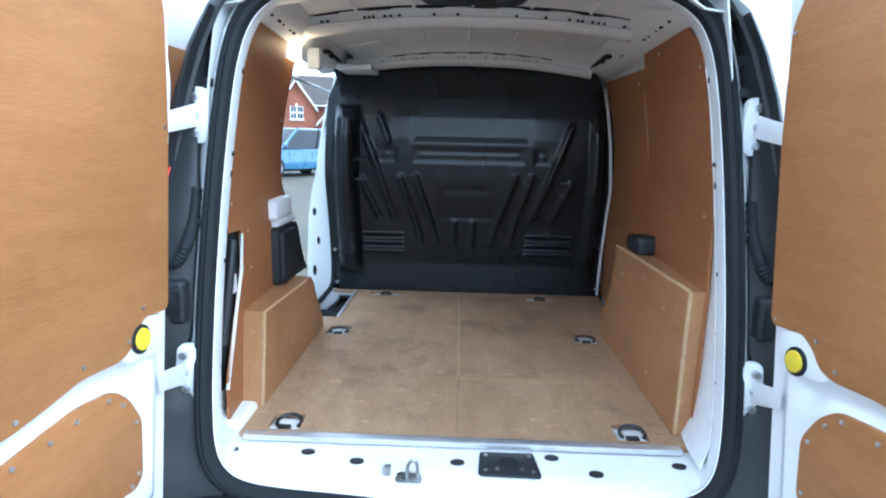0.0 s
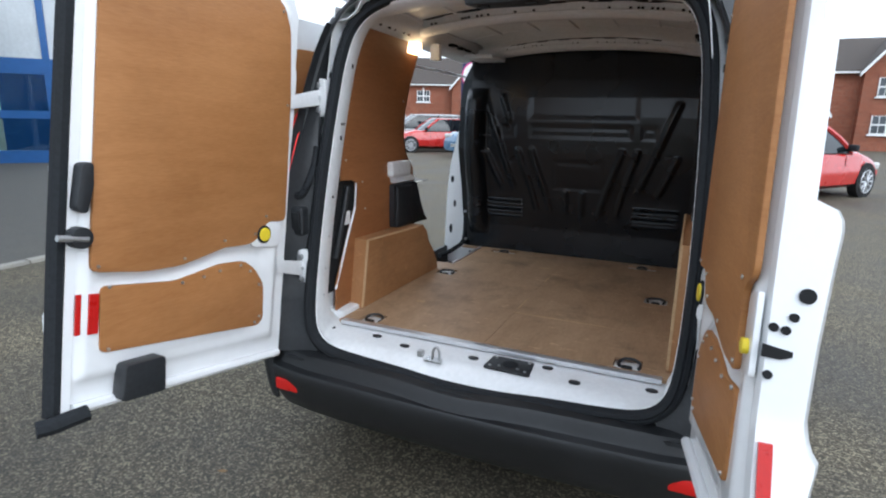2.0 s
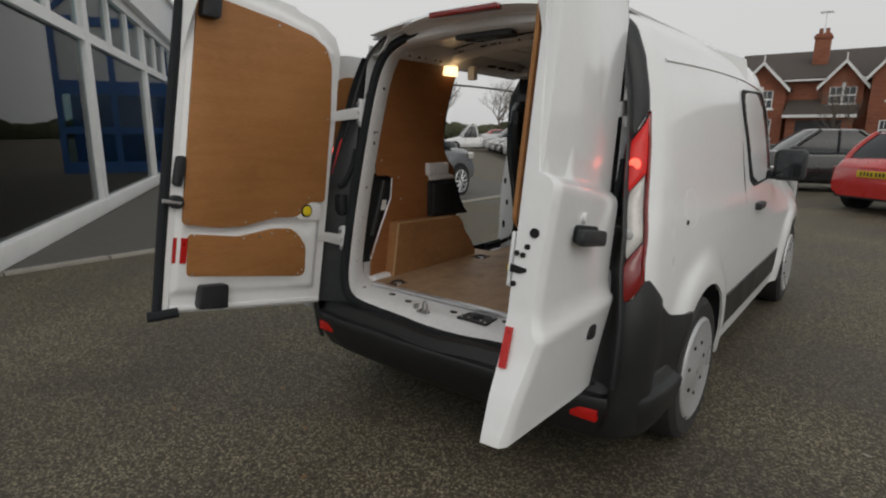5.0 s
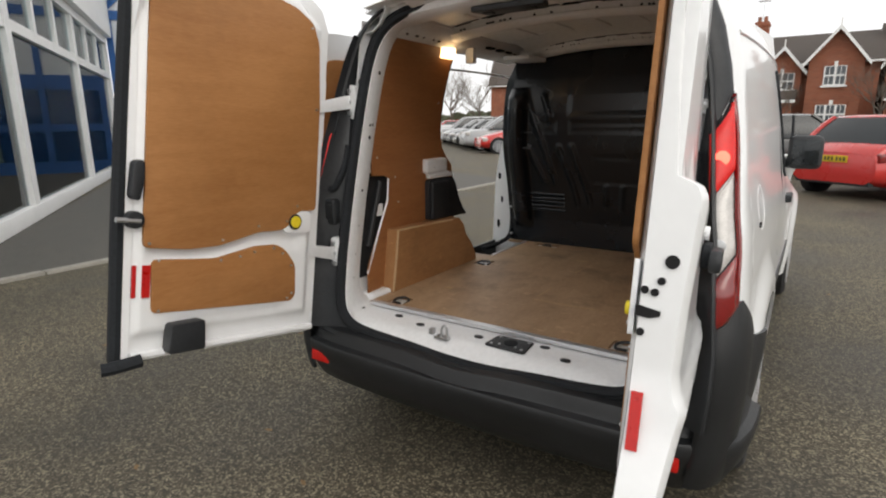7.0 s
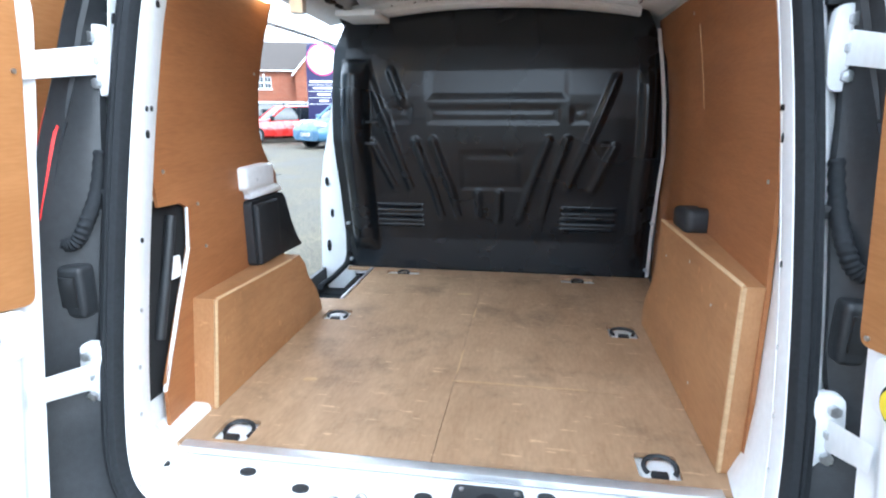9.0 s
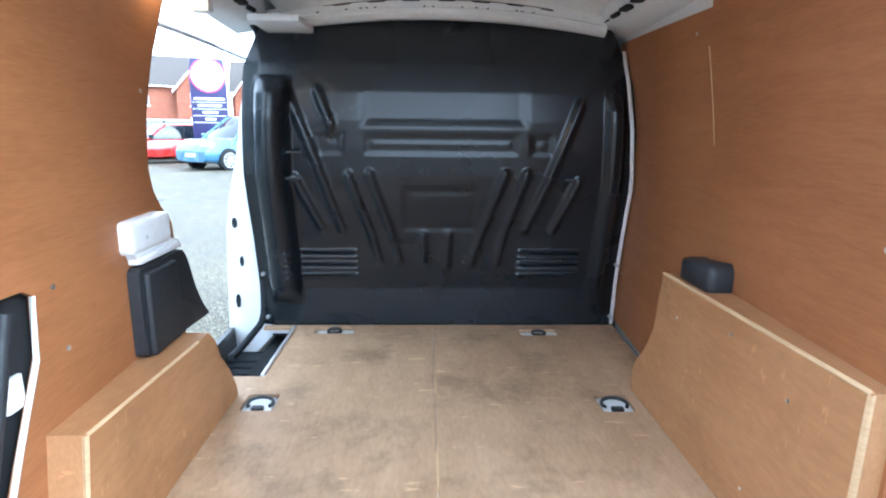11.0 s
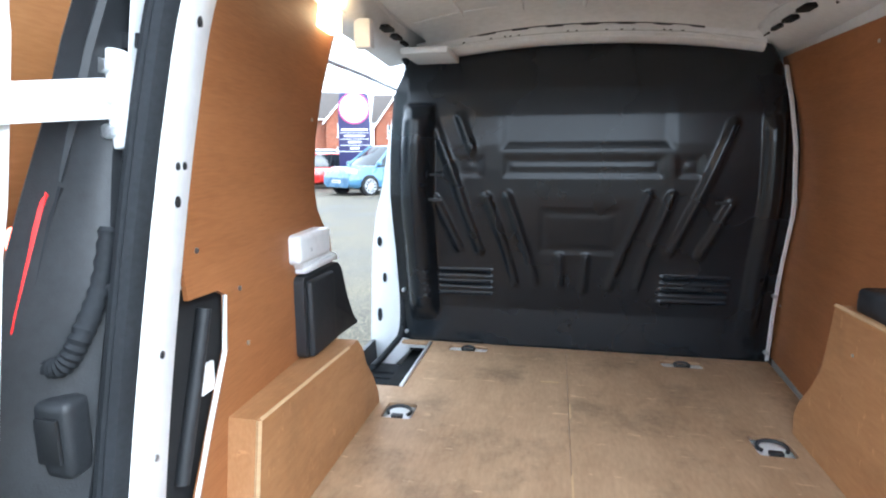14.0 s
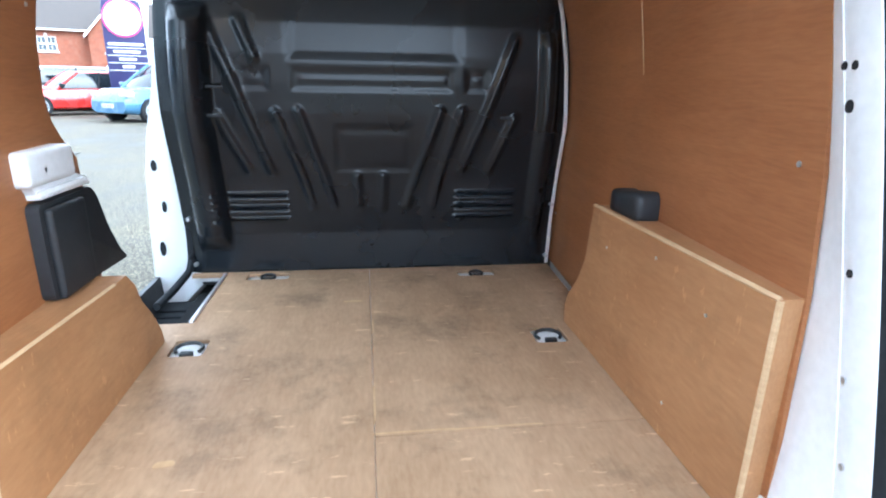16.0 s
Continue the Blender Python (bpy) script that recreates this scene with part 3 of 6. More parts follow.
for side in (1, -1):
    out = [(1.44 + (0.42 if side < 0 else 0), 1.57), (1.40 + (0.42 if side < 0 else 0), 1.50), (1.46 + (0.42 if side < 0 else 0), 1.30), (1.52 + (0.42 if side < 0 else 0), 1.10), (1.60 + (0.42 if side < 0 else 0), 1.07), (2.55, 1.06), (2.62, 1.10), (2.34, 1.50), (2.22, 1.60)]
    ub = slab(rounded(out, 0.05), lambda u, v, w: (u, v, w), 0.004)
    for zc in (1.15, 1.25, 1.35, 1.45, 1.55):
        bmesh.ops.bisect_plane(ub, geom=ub.verts[:] + ub.edges[:] + ub.faces[:], plane_co=(0, zc, 0), plane_no=(0, 1, 0))
    for v in ub.verts:
        v.co = flank(v.co.x, v.co.y, side, 0.001 + v.co.z)
    part("cab_window", ub, CAR_GLASS, van, "dark tinted side window")
    part("window_trim", tube([flank(u, v, side, 0.003) for u, v in rounded(out, 0.05)], 0.008, 6, True), RUBBER, van)
    # gutter strip, door gap, lower cladding
    part("roof_strip", tube([flank(0.26 + 1.9 * k / 30, 1.615 + 0.02 * math.sin(k / 30 * math.pi), side, 0.0) for k in range(31)], 0.007, 6), WHITE, van)
    if side > 0:
        part("door_gap", tube([flank(y, z, side, -0.004) for y, z in [(1.36, 1.62), (1.36, 1.3), (1.38, 1.0), (1.40, 0.7), (1.42, 0.42)]], 0.005, 6), DARK, van)
    sk = [[flank(y, z, side, 0.008) for z in (0.36, 0.42, 0.48, 0.54)] for y in [1.12 + 1.55 * k / 16 for k in range(17)]]
    part("sill_cladding", thick(grid(sk), 0.02), BUMPER, van, "grey-black plastic sill cladding")
# fuel flap, cab handle
part("fuel_flap", tube([flank(0.42 + 0.075 * math.cos(a * math.pi / 12), 1.06 + 0.075 * math.sin(a * math.pi / 12), 1, -0.001) for a in range(24)], 0.0022, 6, True), WHITE_IN, van)
part("flap_lock", disc(flank(0.35, 1.01, 1, 0.002), (1, 0, 0), 0.010, 0.006), DARK, van)
part("cab_door_handle", box(flank(1.64, 0.925, 1, 0.0) + Vector((-0.01, 0, 0)), flank(1.80, 0.955, 1, 0.0) + Vector((0.035, 0, 0.01)), 0.01), BLACK, van, "black plastic door handle")
# mirror
mx = CX + 0.92
mb = box((mx - 0.10, 2.36, 1.045), (mx + 0.085, 2.50, 1.25), 0.045, 4)
mirror = part("door_mirror", mb, BLACK, van, "large black door mirror")
part("mirror_glass", box((mx - 0.075, 2.350, 1.075), (mx + 0.065, 2.357, 1.225), 0.003), CAR_GLASS, mirror)
part("mirror_arm", box((CX + 0.79 - 0.05, 2.40, 1.05), (CX + 0.79 + 0.06, 2.48, 1.11), 0.015), BLACK, mirror)

# ---- tail lamps, pillar caps, bumper ----
for side in (1, -1):
    def lens(zlo, zhi, s0, s1, lift, nz=14, ns=10, th=0.012):
        rows = []
        for i in range(nz + 1):
            row = []
            for k in range(ns + 1):
                s = s0 + (s1 - s0) * k / ns
                edge = lift - 0.010 * max(abs(2 * i / nz - 1), abs(2 * k / ns - 1)) ** 6
                row.append(corner(s, zlo(s) + (zhi(s) - zlo(s)) * i / nz, side, edge))
            rows.append(row)
        return thick(grid(rows), th)

    def top(s):
        return 1.32 + 0.11 * (max(0.0, s) / 0.5) ** 1.4

    def foot(s):
        return 0.79 + 0.075 * (max(0.0, s) / 0.5) ** 2

    def line(z0, rise):
        return lambda s: z0 + rise * max(0.0, s) / 0.5
    lamp = part("tail_lamp", lens(foot, top, -0.02, 0.51, 0.010), RUBBER, van, "tall red and clear tail lamp, lit")
    part("upper_lens", lens(line(1.135, 0.10), lambda s: top(s) - 0.008, 0.01, 0.44, 0.024), LENS_LIT, lamp, "lit red lamp lens")
    part("clear_lens", lens(line(0.915, 0.10), line(1.130, 0.10), 0.01, 0.41, 0.020), LENS_CLEAR, lamp)
    part("lower_lens", lens(lambda s: foot(s) + 0.006, line(0.91, 0.10), 0.0, 0.44, 0.024), LENS_RED, lamp)
    part("lens_edge", lens(lambda s: foot(s) + 0.004, lambda s: top(s) - 0.004, 0.42, 0.50, 0.022, 16, 4), LENS_RED, lamp)
    for k in range(6):
        part("lens_bar", lens(line(0.955 + 0.030 * k, 0.12), line(0.962 + 0.030 * k, 0.12), 0.16, 0.39, 0.026, 1, 6, 0.004), LENS_CLEAR, lamp)
    part("reverse_bulb", disc(corner(0.13, 1.02, side, 0.020), (0.2 * side, -0.97, 0.1), 0.018, 0.006), STEEL, lamp)
    part("tail_bulb", disc(corner(0.20, 1.25, side, 0.022), (0.31 * side, -0.95, 0.1), 0.020, 0.008), TAIL_GLOW, lamp, "lit red bulb")
    part("pillar_cap", lens(lambda s: top(s) + 0.006, lambda s: 1.80 - 0.05 * (s / 0.5) ** 2, 0.0, 0.50, 0.010), BLACK, van, "black plastic pillar cap")
    part("bumper_corner", lens(lambda s: 0.30, lambda s: lerp([(0.0, 0.785), (0.3, 0.81), (0.5, 0.862), (0.62, 0.868), (0.8, 0.83), (1.0, 0.785)], s), -0.05, 1.0, 0.016, 14, 14), BUMPER, van, "grey-black plastic bumper corner")
    wing = []
    for k in range(15):
        f = k / 14
        hi = lerp([(0.0, 0.785), (0.15, 0.745), (0.3, 0.712), (0.5, 0.685), (0.75, 0.670), (1.0, 0.664)], f)
        y_ref = 0.33 * f
        lo = max(0.30, low_edge(y_ref))
        col = []
        for z in [lo + (hi - lo) * q / 6 for q in range(7)]:
            y_start = corner_y(z) + 0.158
            col.append(flank(y_start + (0.33 - y_start) * f, z, side, 0.012))
        wing.append(col)
    part("bumper_wing", thick(grid(wing), 0.02), BUMPER, van)
    part("arch_liner", thick(grid([[Vector((CX + side * x, AXLES[0] + 0.42 * math.cos(a * math.pi / 12), 0.31 + 0.42 * math.sin(a * math.pi / 12))) for x in (0.62, 0.87)] for a in range(13)]), 0.01), BLACK, van)
    part("arch_liner", thick(grid([[Vector((CX + side * x, AXLES[1] + 0.42 * math.cos(a * math.pi / 12), 0.31 + 0.42 * math.sin(a * math.pi / 12))) for x in (0.62, 0.80)] for a in range(13)]), 0.01), BLACK, van)

bump_path = [(-0.888, 0.20), (-0.887, 0.10), (-0.88, 0.02), (-0.86, -0.06), (-0.81, -0.12), (-0.74, -0.155)] + [(-0.62 + 1.24 * k / 16, -0.175 - 0.02 * math.cos((k / 8 - 1) * math.pi / 2)) for k in range(17)] + [(0.74, -0.155), (0.81, -0.12), (0.86, -0.06), (0.88, 0.02), (0.887, 0.10), (0.888, 0.20)]
SEC = [(-0.09, 0.515), (-0.04, 0.508), (-0.012, 0.500), (-0.004, 0.488), (0.0, 0.462), (0.006, 0.452), (0.030, 0.444), (0.036, 0.432), (0.030, 0.39), (0.012, 0.33), (-0.02, 0.27), (-0.06, 0.24), (-0.12, 0.235)]
rows = []
for i, (x, y) in enumerate(bump_path):
    a, b = bump_path[max(0, i - 1)], bump_path[min(len(bump_path) - 1, i + 1)]
    t = Vector((b[0] - a[0], b[1] - a[1])).normalized()
    nrm = Vector((t.y, -t.x))
    dip = 0.018 * math.exp(-((x + 0.02) / 0.16) ** 2)
    rows.append([Vector((CX + x + nrm.x * d, y + nrm.y * d, z - (dip if z > 0.45 else 0))) for d, z in SEC])
bumper = part("rear_bumper", thick(grid(rows), 0.02), BUMPER, van, "grey-black textured plastic rear bumper")
part("bumper_top", slab([(CX - 0.72, -0.17), (CX + 0.72, -0.17), (CX + 0.72, 0.0), (CX - 0.72, 0.0)], lambda u, v, w: (u, v, 0.478 + w), 0.012), BLACK, bumper)
for side in (1, -1):
    part("bumper_reflector", box((CX + side * 0.70 - 0.05, -0.196, 0.355), (CX + side * 0.70 + 0.05, -0.166, 0.40), 0.006), RED_REFL, bumper, "red bumper reflector")
# plain dark box added to block light beneath the van floor
part("underbody_light_block", box((CX - 0.72, -0.08, 0.26), (CX + 0.72, 3.9, 0.46), 0.02), DARK, van)


def wheel(parent, x, y, side, r=0.325):
    """Tyre with tread shoulders, a pressed trim with spokes and round holes."""
    c, ax = (x, y, r), (side, 0, 0)
    tyre = part("wheel", lathe([(r * 0.64, -0.10), (r * 0.90, -0.105), (r * 0.985, -0.085), (r, -0.05), (r, 0.05), (r * 0.985, 0.085), (r * 0.90, 0.105), (r * 0.70, 0.10), (r * 0.64, 0.085)], c, ax, 40), TYRE, parent)
    part("rim", lathe([(r * 0.72, 0.094), (r * 0.71, 0.106), (r * 0.67, 0.112), (r * 0.60, 0.106), (r * 0.45, 0.098), (r * 0.30, 0.104), (r * 0.20, 0.112), (r * 0.10, 0.114), (0.001, 0.114)], c, ax, 48), RIM, tyre, "silver wheel trim")
    for k in range(7):
        a = k * 2 * math.pi / 7 + 0.2
        d = Vector((0, math.cos(a), math.sin(a)))
        e = Vector((0, -math.sin(a), math.cos(a)))
        out = Vector((side, 0, 0))
        part("trim_hole", disc(Vector(c) + d * r * 0.36 + out * 0.103, ax, 0.009, 0.006, 12, 0), DARK, tyre)
    return tyre


for yy in AXLES:
    for side in (1, -1):
        wheel(van, CX + side * 0.775, yy, side)

# ---- rear doors ----
RAKE = 0.165


def door_frame(origin, side, toe):
    up = Vector((0, RAKE, 0.986))
    away = Vector((0, -0.986, RAKE))
    q = Matrix.Rotation(radians(toe) * side, 3, up)
    u, n = q @ away, q @ Vector((side, 0, 0))
    o = Vector(origin)
    return lambda a, b, c: o + a * u + b * up + c * n


def soft_line(pts, n=6):
    """Smooth curve through points."""
    p = [Vector(a) for a in pts]
    out = []
    for i in range(len(p) - 1):
        p0, p1, p2, p3 = p[max(0, i - 1)], p[i], p[i + 1], p[min(len(p) - 1, i + 2)]
        for k in range(n):
            t = k / n
            out.append(0.5 * (2 * p1 + (p2 - p0) * t + (2 * p0 - 5 * p1 + 4 * p2 - p3) * t * t + (3 * p1 - p0 - 3 * p2 + p3) * t ** 3))
    return out + [p[-1]]


def rear_door(side, origin, toe, width):
    at = door_frame(origin, side, toe)
    door = part("rear_door", slab(rounded([(0.03, 0.0), (width, 0.0), (width, 1.33), (0.42, 1.345), (0.16, 1.31), (0.03, 1.22)], 0.06, 6), lambda a, b, c: at(a, b, 0.026 + c * (1 - 0.9 * (b / 1.35) * max(0.0, 1 - a / width))), 0.034, 0.006), WHITE, van, "white rear door swung wide open")
    # pressed inner face: a raised field, a channel between the linings, a scoop below the plug
    chan = [(width - 0.05, 0.341), (0.60, 0.335), (0.50, 0.341), (0.42, 0.361), (0.35, 0.383), (0.27, 0.388), (0.20, 0.385), (0.165, 0.375)]
    rows = []
    for i in range(113):
        b = 0.004 + 1.326 * i / 112
        lo = lerp([(0.0, 0.034), (1.20, 0.038), (1.27, 0.075), (1.31, 0.16), (1.33, 0.36)], b)
        row = []
        for k in range(71):
            a = lo + (width - 0.006 - lo) * k / 70
            d = max(0.088 - a, a - (width - 0.028), 0.085 - b, b - lerp([(0.0, 1.16), (0.10, 1.20), (0.2, 1.265), (0.4, 1.285)], a))
            f = min(1.0, max(0.0, 0.5 - d / 0.030))
            c = 0.020 - 0.018 * f * f * (3 - 2 * f)
            near = min(((a - x0 - t * (x1 - x0)) ** 2 + (b - z0 - t * (z1 - z0)) ** 2) ** 0.5 for (x0, z0), (x1, z1) in zip(chan, chan[1:]) for t in [min(1.0, max(0.0, ((a - x0) * (x1 - x0) + (b - z0) * (z1 - z0)) / ((x1 - x0) ** 2 + (z1 - z0) ** 2)))])
            c += 0.016 * math.exp(-(near / lerp([(0.15, 0.030), (0.30, 0.022), (0.5, 0.014)], a)) ** 2) * min(1.0, max(0.0, (width - 0.05 - a) / 0.05))
            low = max(0.0, 1 - abs(b - 0.108) / 0.035) * min(1.0, max(0.0, (a - 0.16) / 0.08)) * min(1.0, max(0.0, (width - 0.1 - a) / 0.08))
            row.append(at(a, b, c + 0.010 * low))
        rows.append([at(lo - 0.004, b, 0.034)] + row + [at(width - 0.002, b, 0.034)])
    part("inner_panel", grid(rows), WHITE, door, angle=70)
    # outer skin: window field above, shoulder, handle recess, crease and lower swell
    def flare(v):
        return lerp([(-0.1, 0.075), (0.0, 0.07), (0.1, 0.05), (0.2, 0.014), (0.30, 0.0), (2.0, 0.0)], v) if side > 0 else 0.0
    rows = []
    for i in range(91):
        v = -0.012 + 1.35 * i / 90
        fr = width + 0.004 + flare(v)
        u0 = lerp([(0.0, 0.03), (0.8, 0.03), (1.0, 0.04), (1.15, 0.08), (1.25, 0.15), (1.345, 0.32)], v)
        low_tab = [(-0.10, 0.070), (-0.02, 0.076), (0.085, 0.090), (0.20, 0.106), (0.232, 0.112), (0.245, 0.112), (0.262, 0.099), (0.30, 0.092), (0.42, 0.095), (0.54, 0.102), (0.60, 0.107), (0.632, 0.103), (0.645, 0.09)]
        free = lerp([(0.645, 0.064), (0.78, 0.054), (0.93, 0.046), (1.35, 0.030)], v)
        row = []
        for k in range(34):
            a = u0 + (fr - u0) * k / 33
            f = min(1.0, max(0.0, (width - 0.145 - 0.05 * max(0.0, v - 0.66) - a) / 0.035))
            g = min(1.0, max(0.0, (v - 0.655) / 0.02)) * min(1.0, max(0.0, (1.27 - v) / 0.03))
            up_c = free + 0.010 * f * f * (3 - 2 * f) * g + 0.012 * f * (1 - g)
            low = lerp(low_tab, v - 0.06 * (1 - a / width) * min(1.0, max(0.0, (0.5 - v) / 0.15)))
            m = min(1.0, max(0.0, (v - 0.628) / 0.022))
            c = low + (up_c - low) * m * m * (3 - 2 * m)
            c -= (0.014 + 0.022 * max(0.0, v - 0.7)) * max(0.0, 1 - a / 0.22) ** 2 + (0.024 if v > 0.65 else 0.024 * max(0.0, (v - 0.3) / 0.35)) * (1 - a / width)
            row.append(at(a, v, c - 0.012 * max(0.0, (k - 31.5) / 1.5) ** 2))
        row.append(at(fr + 0.001, v, lerp([(0.0, 0.050), (0.3, 0.060), (0.62, 0.064), (0.66, 0.040), (1.35, 0.026)], v)))
        row.append(at(fr, v, 0.016))
        row.append(at(fr - 0.02, v, 0.012))
        rows.append(row)
    part("outer_skin", thick(grid(rows), 0.006), WHITE, door, angle=50)
    # raised frame round the lower panel
    up_pts = [(width - 0.04, 0.360), (0.60, 0.352), (0.49, 0.362), (0.41, 0.385), (0.34, 0.408), (0.24, 0.415), (0.205, 0.43), (0.185, 0.465), (0.155, 0.492), (0.075, 0.495), (0.085, 0.9), (0.105, 1.13), (0.14, 1.20), (0.22, 1.232), (0.40, 1.245), (width - 0.035, 1.245)]
    if side > 0:
        up_pts = [(0.60, 0.352), (0.49, 0.362), (0.41, 0.385), (0.34, 0.408), (0.24, 0.415), (0.205, 0.43), (0.185, 0.465), (0.155, 0.492), (0.06, 0.495), (0.07, 0.9), (0.09, 1.13), (0.14, 1.20), (0.22, 1.232), (0.40, 1.245), (width - 0.012, 1.245), (width - 0.012, 0.52), (0.60, 0.50)]
    upper = part("upper_ply_panel", slab(rounded(up_pts, 0.022, 4), lambda a, b, c: at(a, b, -c), 0.011, 0.002), PLY_DOOR, door, "varnished plywood door lining")
    lo_pts = [(width - 0.075, 0.152), (width - 0.07, 0.322), (0.50, 0.318), (0.42, 0.338), (0.34, 0.358), (0.245, 0.362), (0.20, 0.335), (0.155, 0.28), (0.148, 0.16), (0.17, 0.14)]
    lower = part("lower_ply_panel", slab(rounded(lo_pts, 0.02, 4), lambda a, b, c: at(a, b, 0.006 - c), 0.010, 0.002), PLY_DOOR, door, "varnished plywood door lining")
    for (pts, host, c) in ((up_pts, upper, -0.012), (lo_pts, lower, -0.006)):
        ctr = sum((Vector(p) for p in pts), Vector((0, 0))) / len(pts)
        step = max(1, len(pts) // 8)
        for p in pts[::step]:
            q = Vector(p) + (ctr - Vector(p)).normalized() * 0.022
            part("screw", disc(at(q.x, q.y, c), at(0, 0, 1) - at(0, 0, 0), 0.0042, 0.004, 10, 0), STEEL, host)
    part("bottom_flange", tube([at(0.05, 0.02, 0.01), at(width - 0.02, 0.02, 0.01)], 0.014, 8), WHITE, door)
    # yellow plug in a black ring, on a raised pad
    ax = at(0, 0, -1) - at(0, 0, 0)
    part("cap_pad", slab(rounded([(0.088, 0.405), (0.215, 0.405), (0.232, 0.43), (0.218, 0.470), (0.175, 0.490), (0.088, 0.492)], 0.03), lambda a, b, c: at(a, b, 0.006 - c), 0.015, 0.004), WHITE, door)
    cap = (0.142, 0.432) if side > 0 else (0.174, 0.448)
    ringp = part("cap_ring", disc(at(*cap, -0.010), ax, 0.030, 0.008, 28), RUBBER, door)
    part("yellow_cap", disc(at(*cap, -0.015), ax, 0.0225, 0.008, 28), YELLOW, ringp, "yellow plastic plug")
    return door, at


door_left, dl = rear_door(-1, (-0.640, -0.215, 0.515), 2.0, 0.785)
door_right, dr = rear_door(1, (0.690, -0.195, 0.515), 6.0, 0.665)
# free edge fittings of the first door
part("edge_seal", tube([dl(0.80, 0.01, 0.03), dl(0.803, 0.4, 0.03), dl(0.80, 0.9, 0.03), dl(0.795, 1.34, 0.03)], 0.020, 8), RUBBER, door_left, "black rubber edge seal")
part("seal_foot", tube([dl(0.74, 0.012, -0.012), dl(0.82, -0.002, 0.0), dl(0.845, -0.005, 0.01)], 0.021, 8), RUBBER, door_left)
for u, hw, d in ((0.729, 0.012, 0.001), (0.762, 0.006, 0.009)):
    part("reflector_strip", slab([(u - hw, 0.205), (u + hw, 0.205), (u + hw, 0.305), (u - hw, 0.305)], lambda a, b, c: dl(a, b, d - c), 0.005), RED_REFL, door_left, "red reflective strip")
part("buffer_block", slab(rounded([(0.54, 0.02), (0.665, 0.02), (0.66, 0.115), (0.545, 0.12)], 0.012), lambda a, b, c: dl(a, b, 0.012 - c), 0.05, 0.006), BLACK, door_left, "black plastic buffer")
part("top_buffer", slab(rounded([(0.67, 1.16), (0.745, 1.15), (0.745, 1.30), (0.67, 1.30)], 0.012), lambda a, b, c: dl(a, b, 0.0 - c), 0.05, 0.006), BLACK, door_left)
part("pull_grip", slab(rounded([(0.765, 0.50), (0.793, 0.51), (0.785, 0.62), (0.755, 0.625), (0.752, 0.57)], 0.012), lambda a, b, c: dl(a, b, 0.008 - c), 0.035, 0.008), BLACK, door_left, "black release grip")
lt = part("latch", disc(dl(0.775, 0.445, -0.01), (1, 0, 0), 0.026, 0.03), BLACK, door_left)
part("latch_bolt", tube([dl(0.76, 0.442, -0.02), dl(0.83, 0.445, -0.02)], 0.008, 8), STEEL, lt)
# free edge of the second door
for (u, v, n, rr) in ((0.671, 0.50, 0.062, 0.012), (0.671, 0.465, 0.048, 0.007), (0.671, 0.447, 0.022, 0.007), (0.671, 0.444, 0.039, 0.007), (0.671, 0.372, 0.022, 0.007)):
    part("edge_hole", disc(dr(u, v, n), dr(1, 0, 0) - dr(0, 0, 0), rr, 0.006, 14, 0), DARK, door_right)
part("latch_slot", slab([(0.004, 0.400), (0.030, 0.398), (0.046, 0.404), (0.046, 0.412), (0.004, 0.420)], lambda a, b, c: dr(0.669 + c, b, a + 0.006), 0.005), DARK, door_right)
part("edge_reflector", slab([(0.022, 0.168), (0.042, 0.168), (0.040, 0.266), (0.020, 0.266)], lambda a, b, c: dr(0.671 + lerp([(0.0, 0.07), (0.1, 0.05), (0.2, 0.014), (0.30, 0.0)], b) + c, b, a), 0.006), RED_REFL, door_right, "red reflective strip")
part("latch_pad", slab(rounded([(0.605, 0.36), (0.66, 0.36), (0.66, 0.50), (0.605, 0.49)], 0.01), lambda a, b, c: dr(a, b, 0.008 - c), 0.01, 0.002), WHITE, door_right)
part("yellow_catch", disc(dr(0.632, 0.405, -0.006), dr(0, 0, -1) - dr(0, 0, 0), 0.013, 0.012), YELLOW, door_right, "yellow plastic catch")
pull = part("door_pull", slab(rounded([(0.31, 0.475), (0.52, 0.475), (0.52, 0.520), (0.31, 0.520)], 0.02), lambda a, b, c: dr(a, b, 0.112 + c), 0.024, 0.009), BLACK, door_right, "black exterior door pull")
part("pull_cup", slab(rounded([(0.33, 0.48), (0.50, 0.48), (0.50, 0.53), (0.33, 0.53)], 0.02), lambda a, b, c: dr(a, b, 0.098 + c), 0.016, 0.004), RUBBER, pull)
part("lock_barrel", disc(dr(0.43, 0.550, 0.102), dr(0, 0, 1) - dr(0, 0, 0), 0.015, 0.010), WHITE, door_right)
part("lower_badge", slab(rounded([(0.20, 0.185), (0.27, 0.185), (0.27, 0.232), (0.20, 0.232)], 0.022), lambda a, b, c: dr(a, b, 0.094 + c), 0.014, 0.003), BUMPER, door_right)

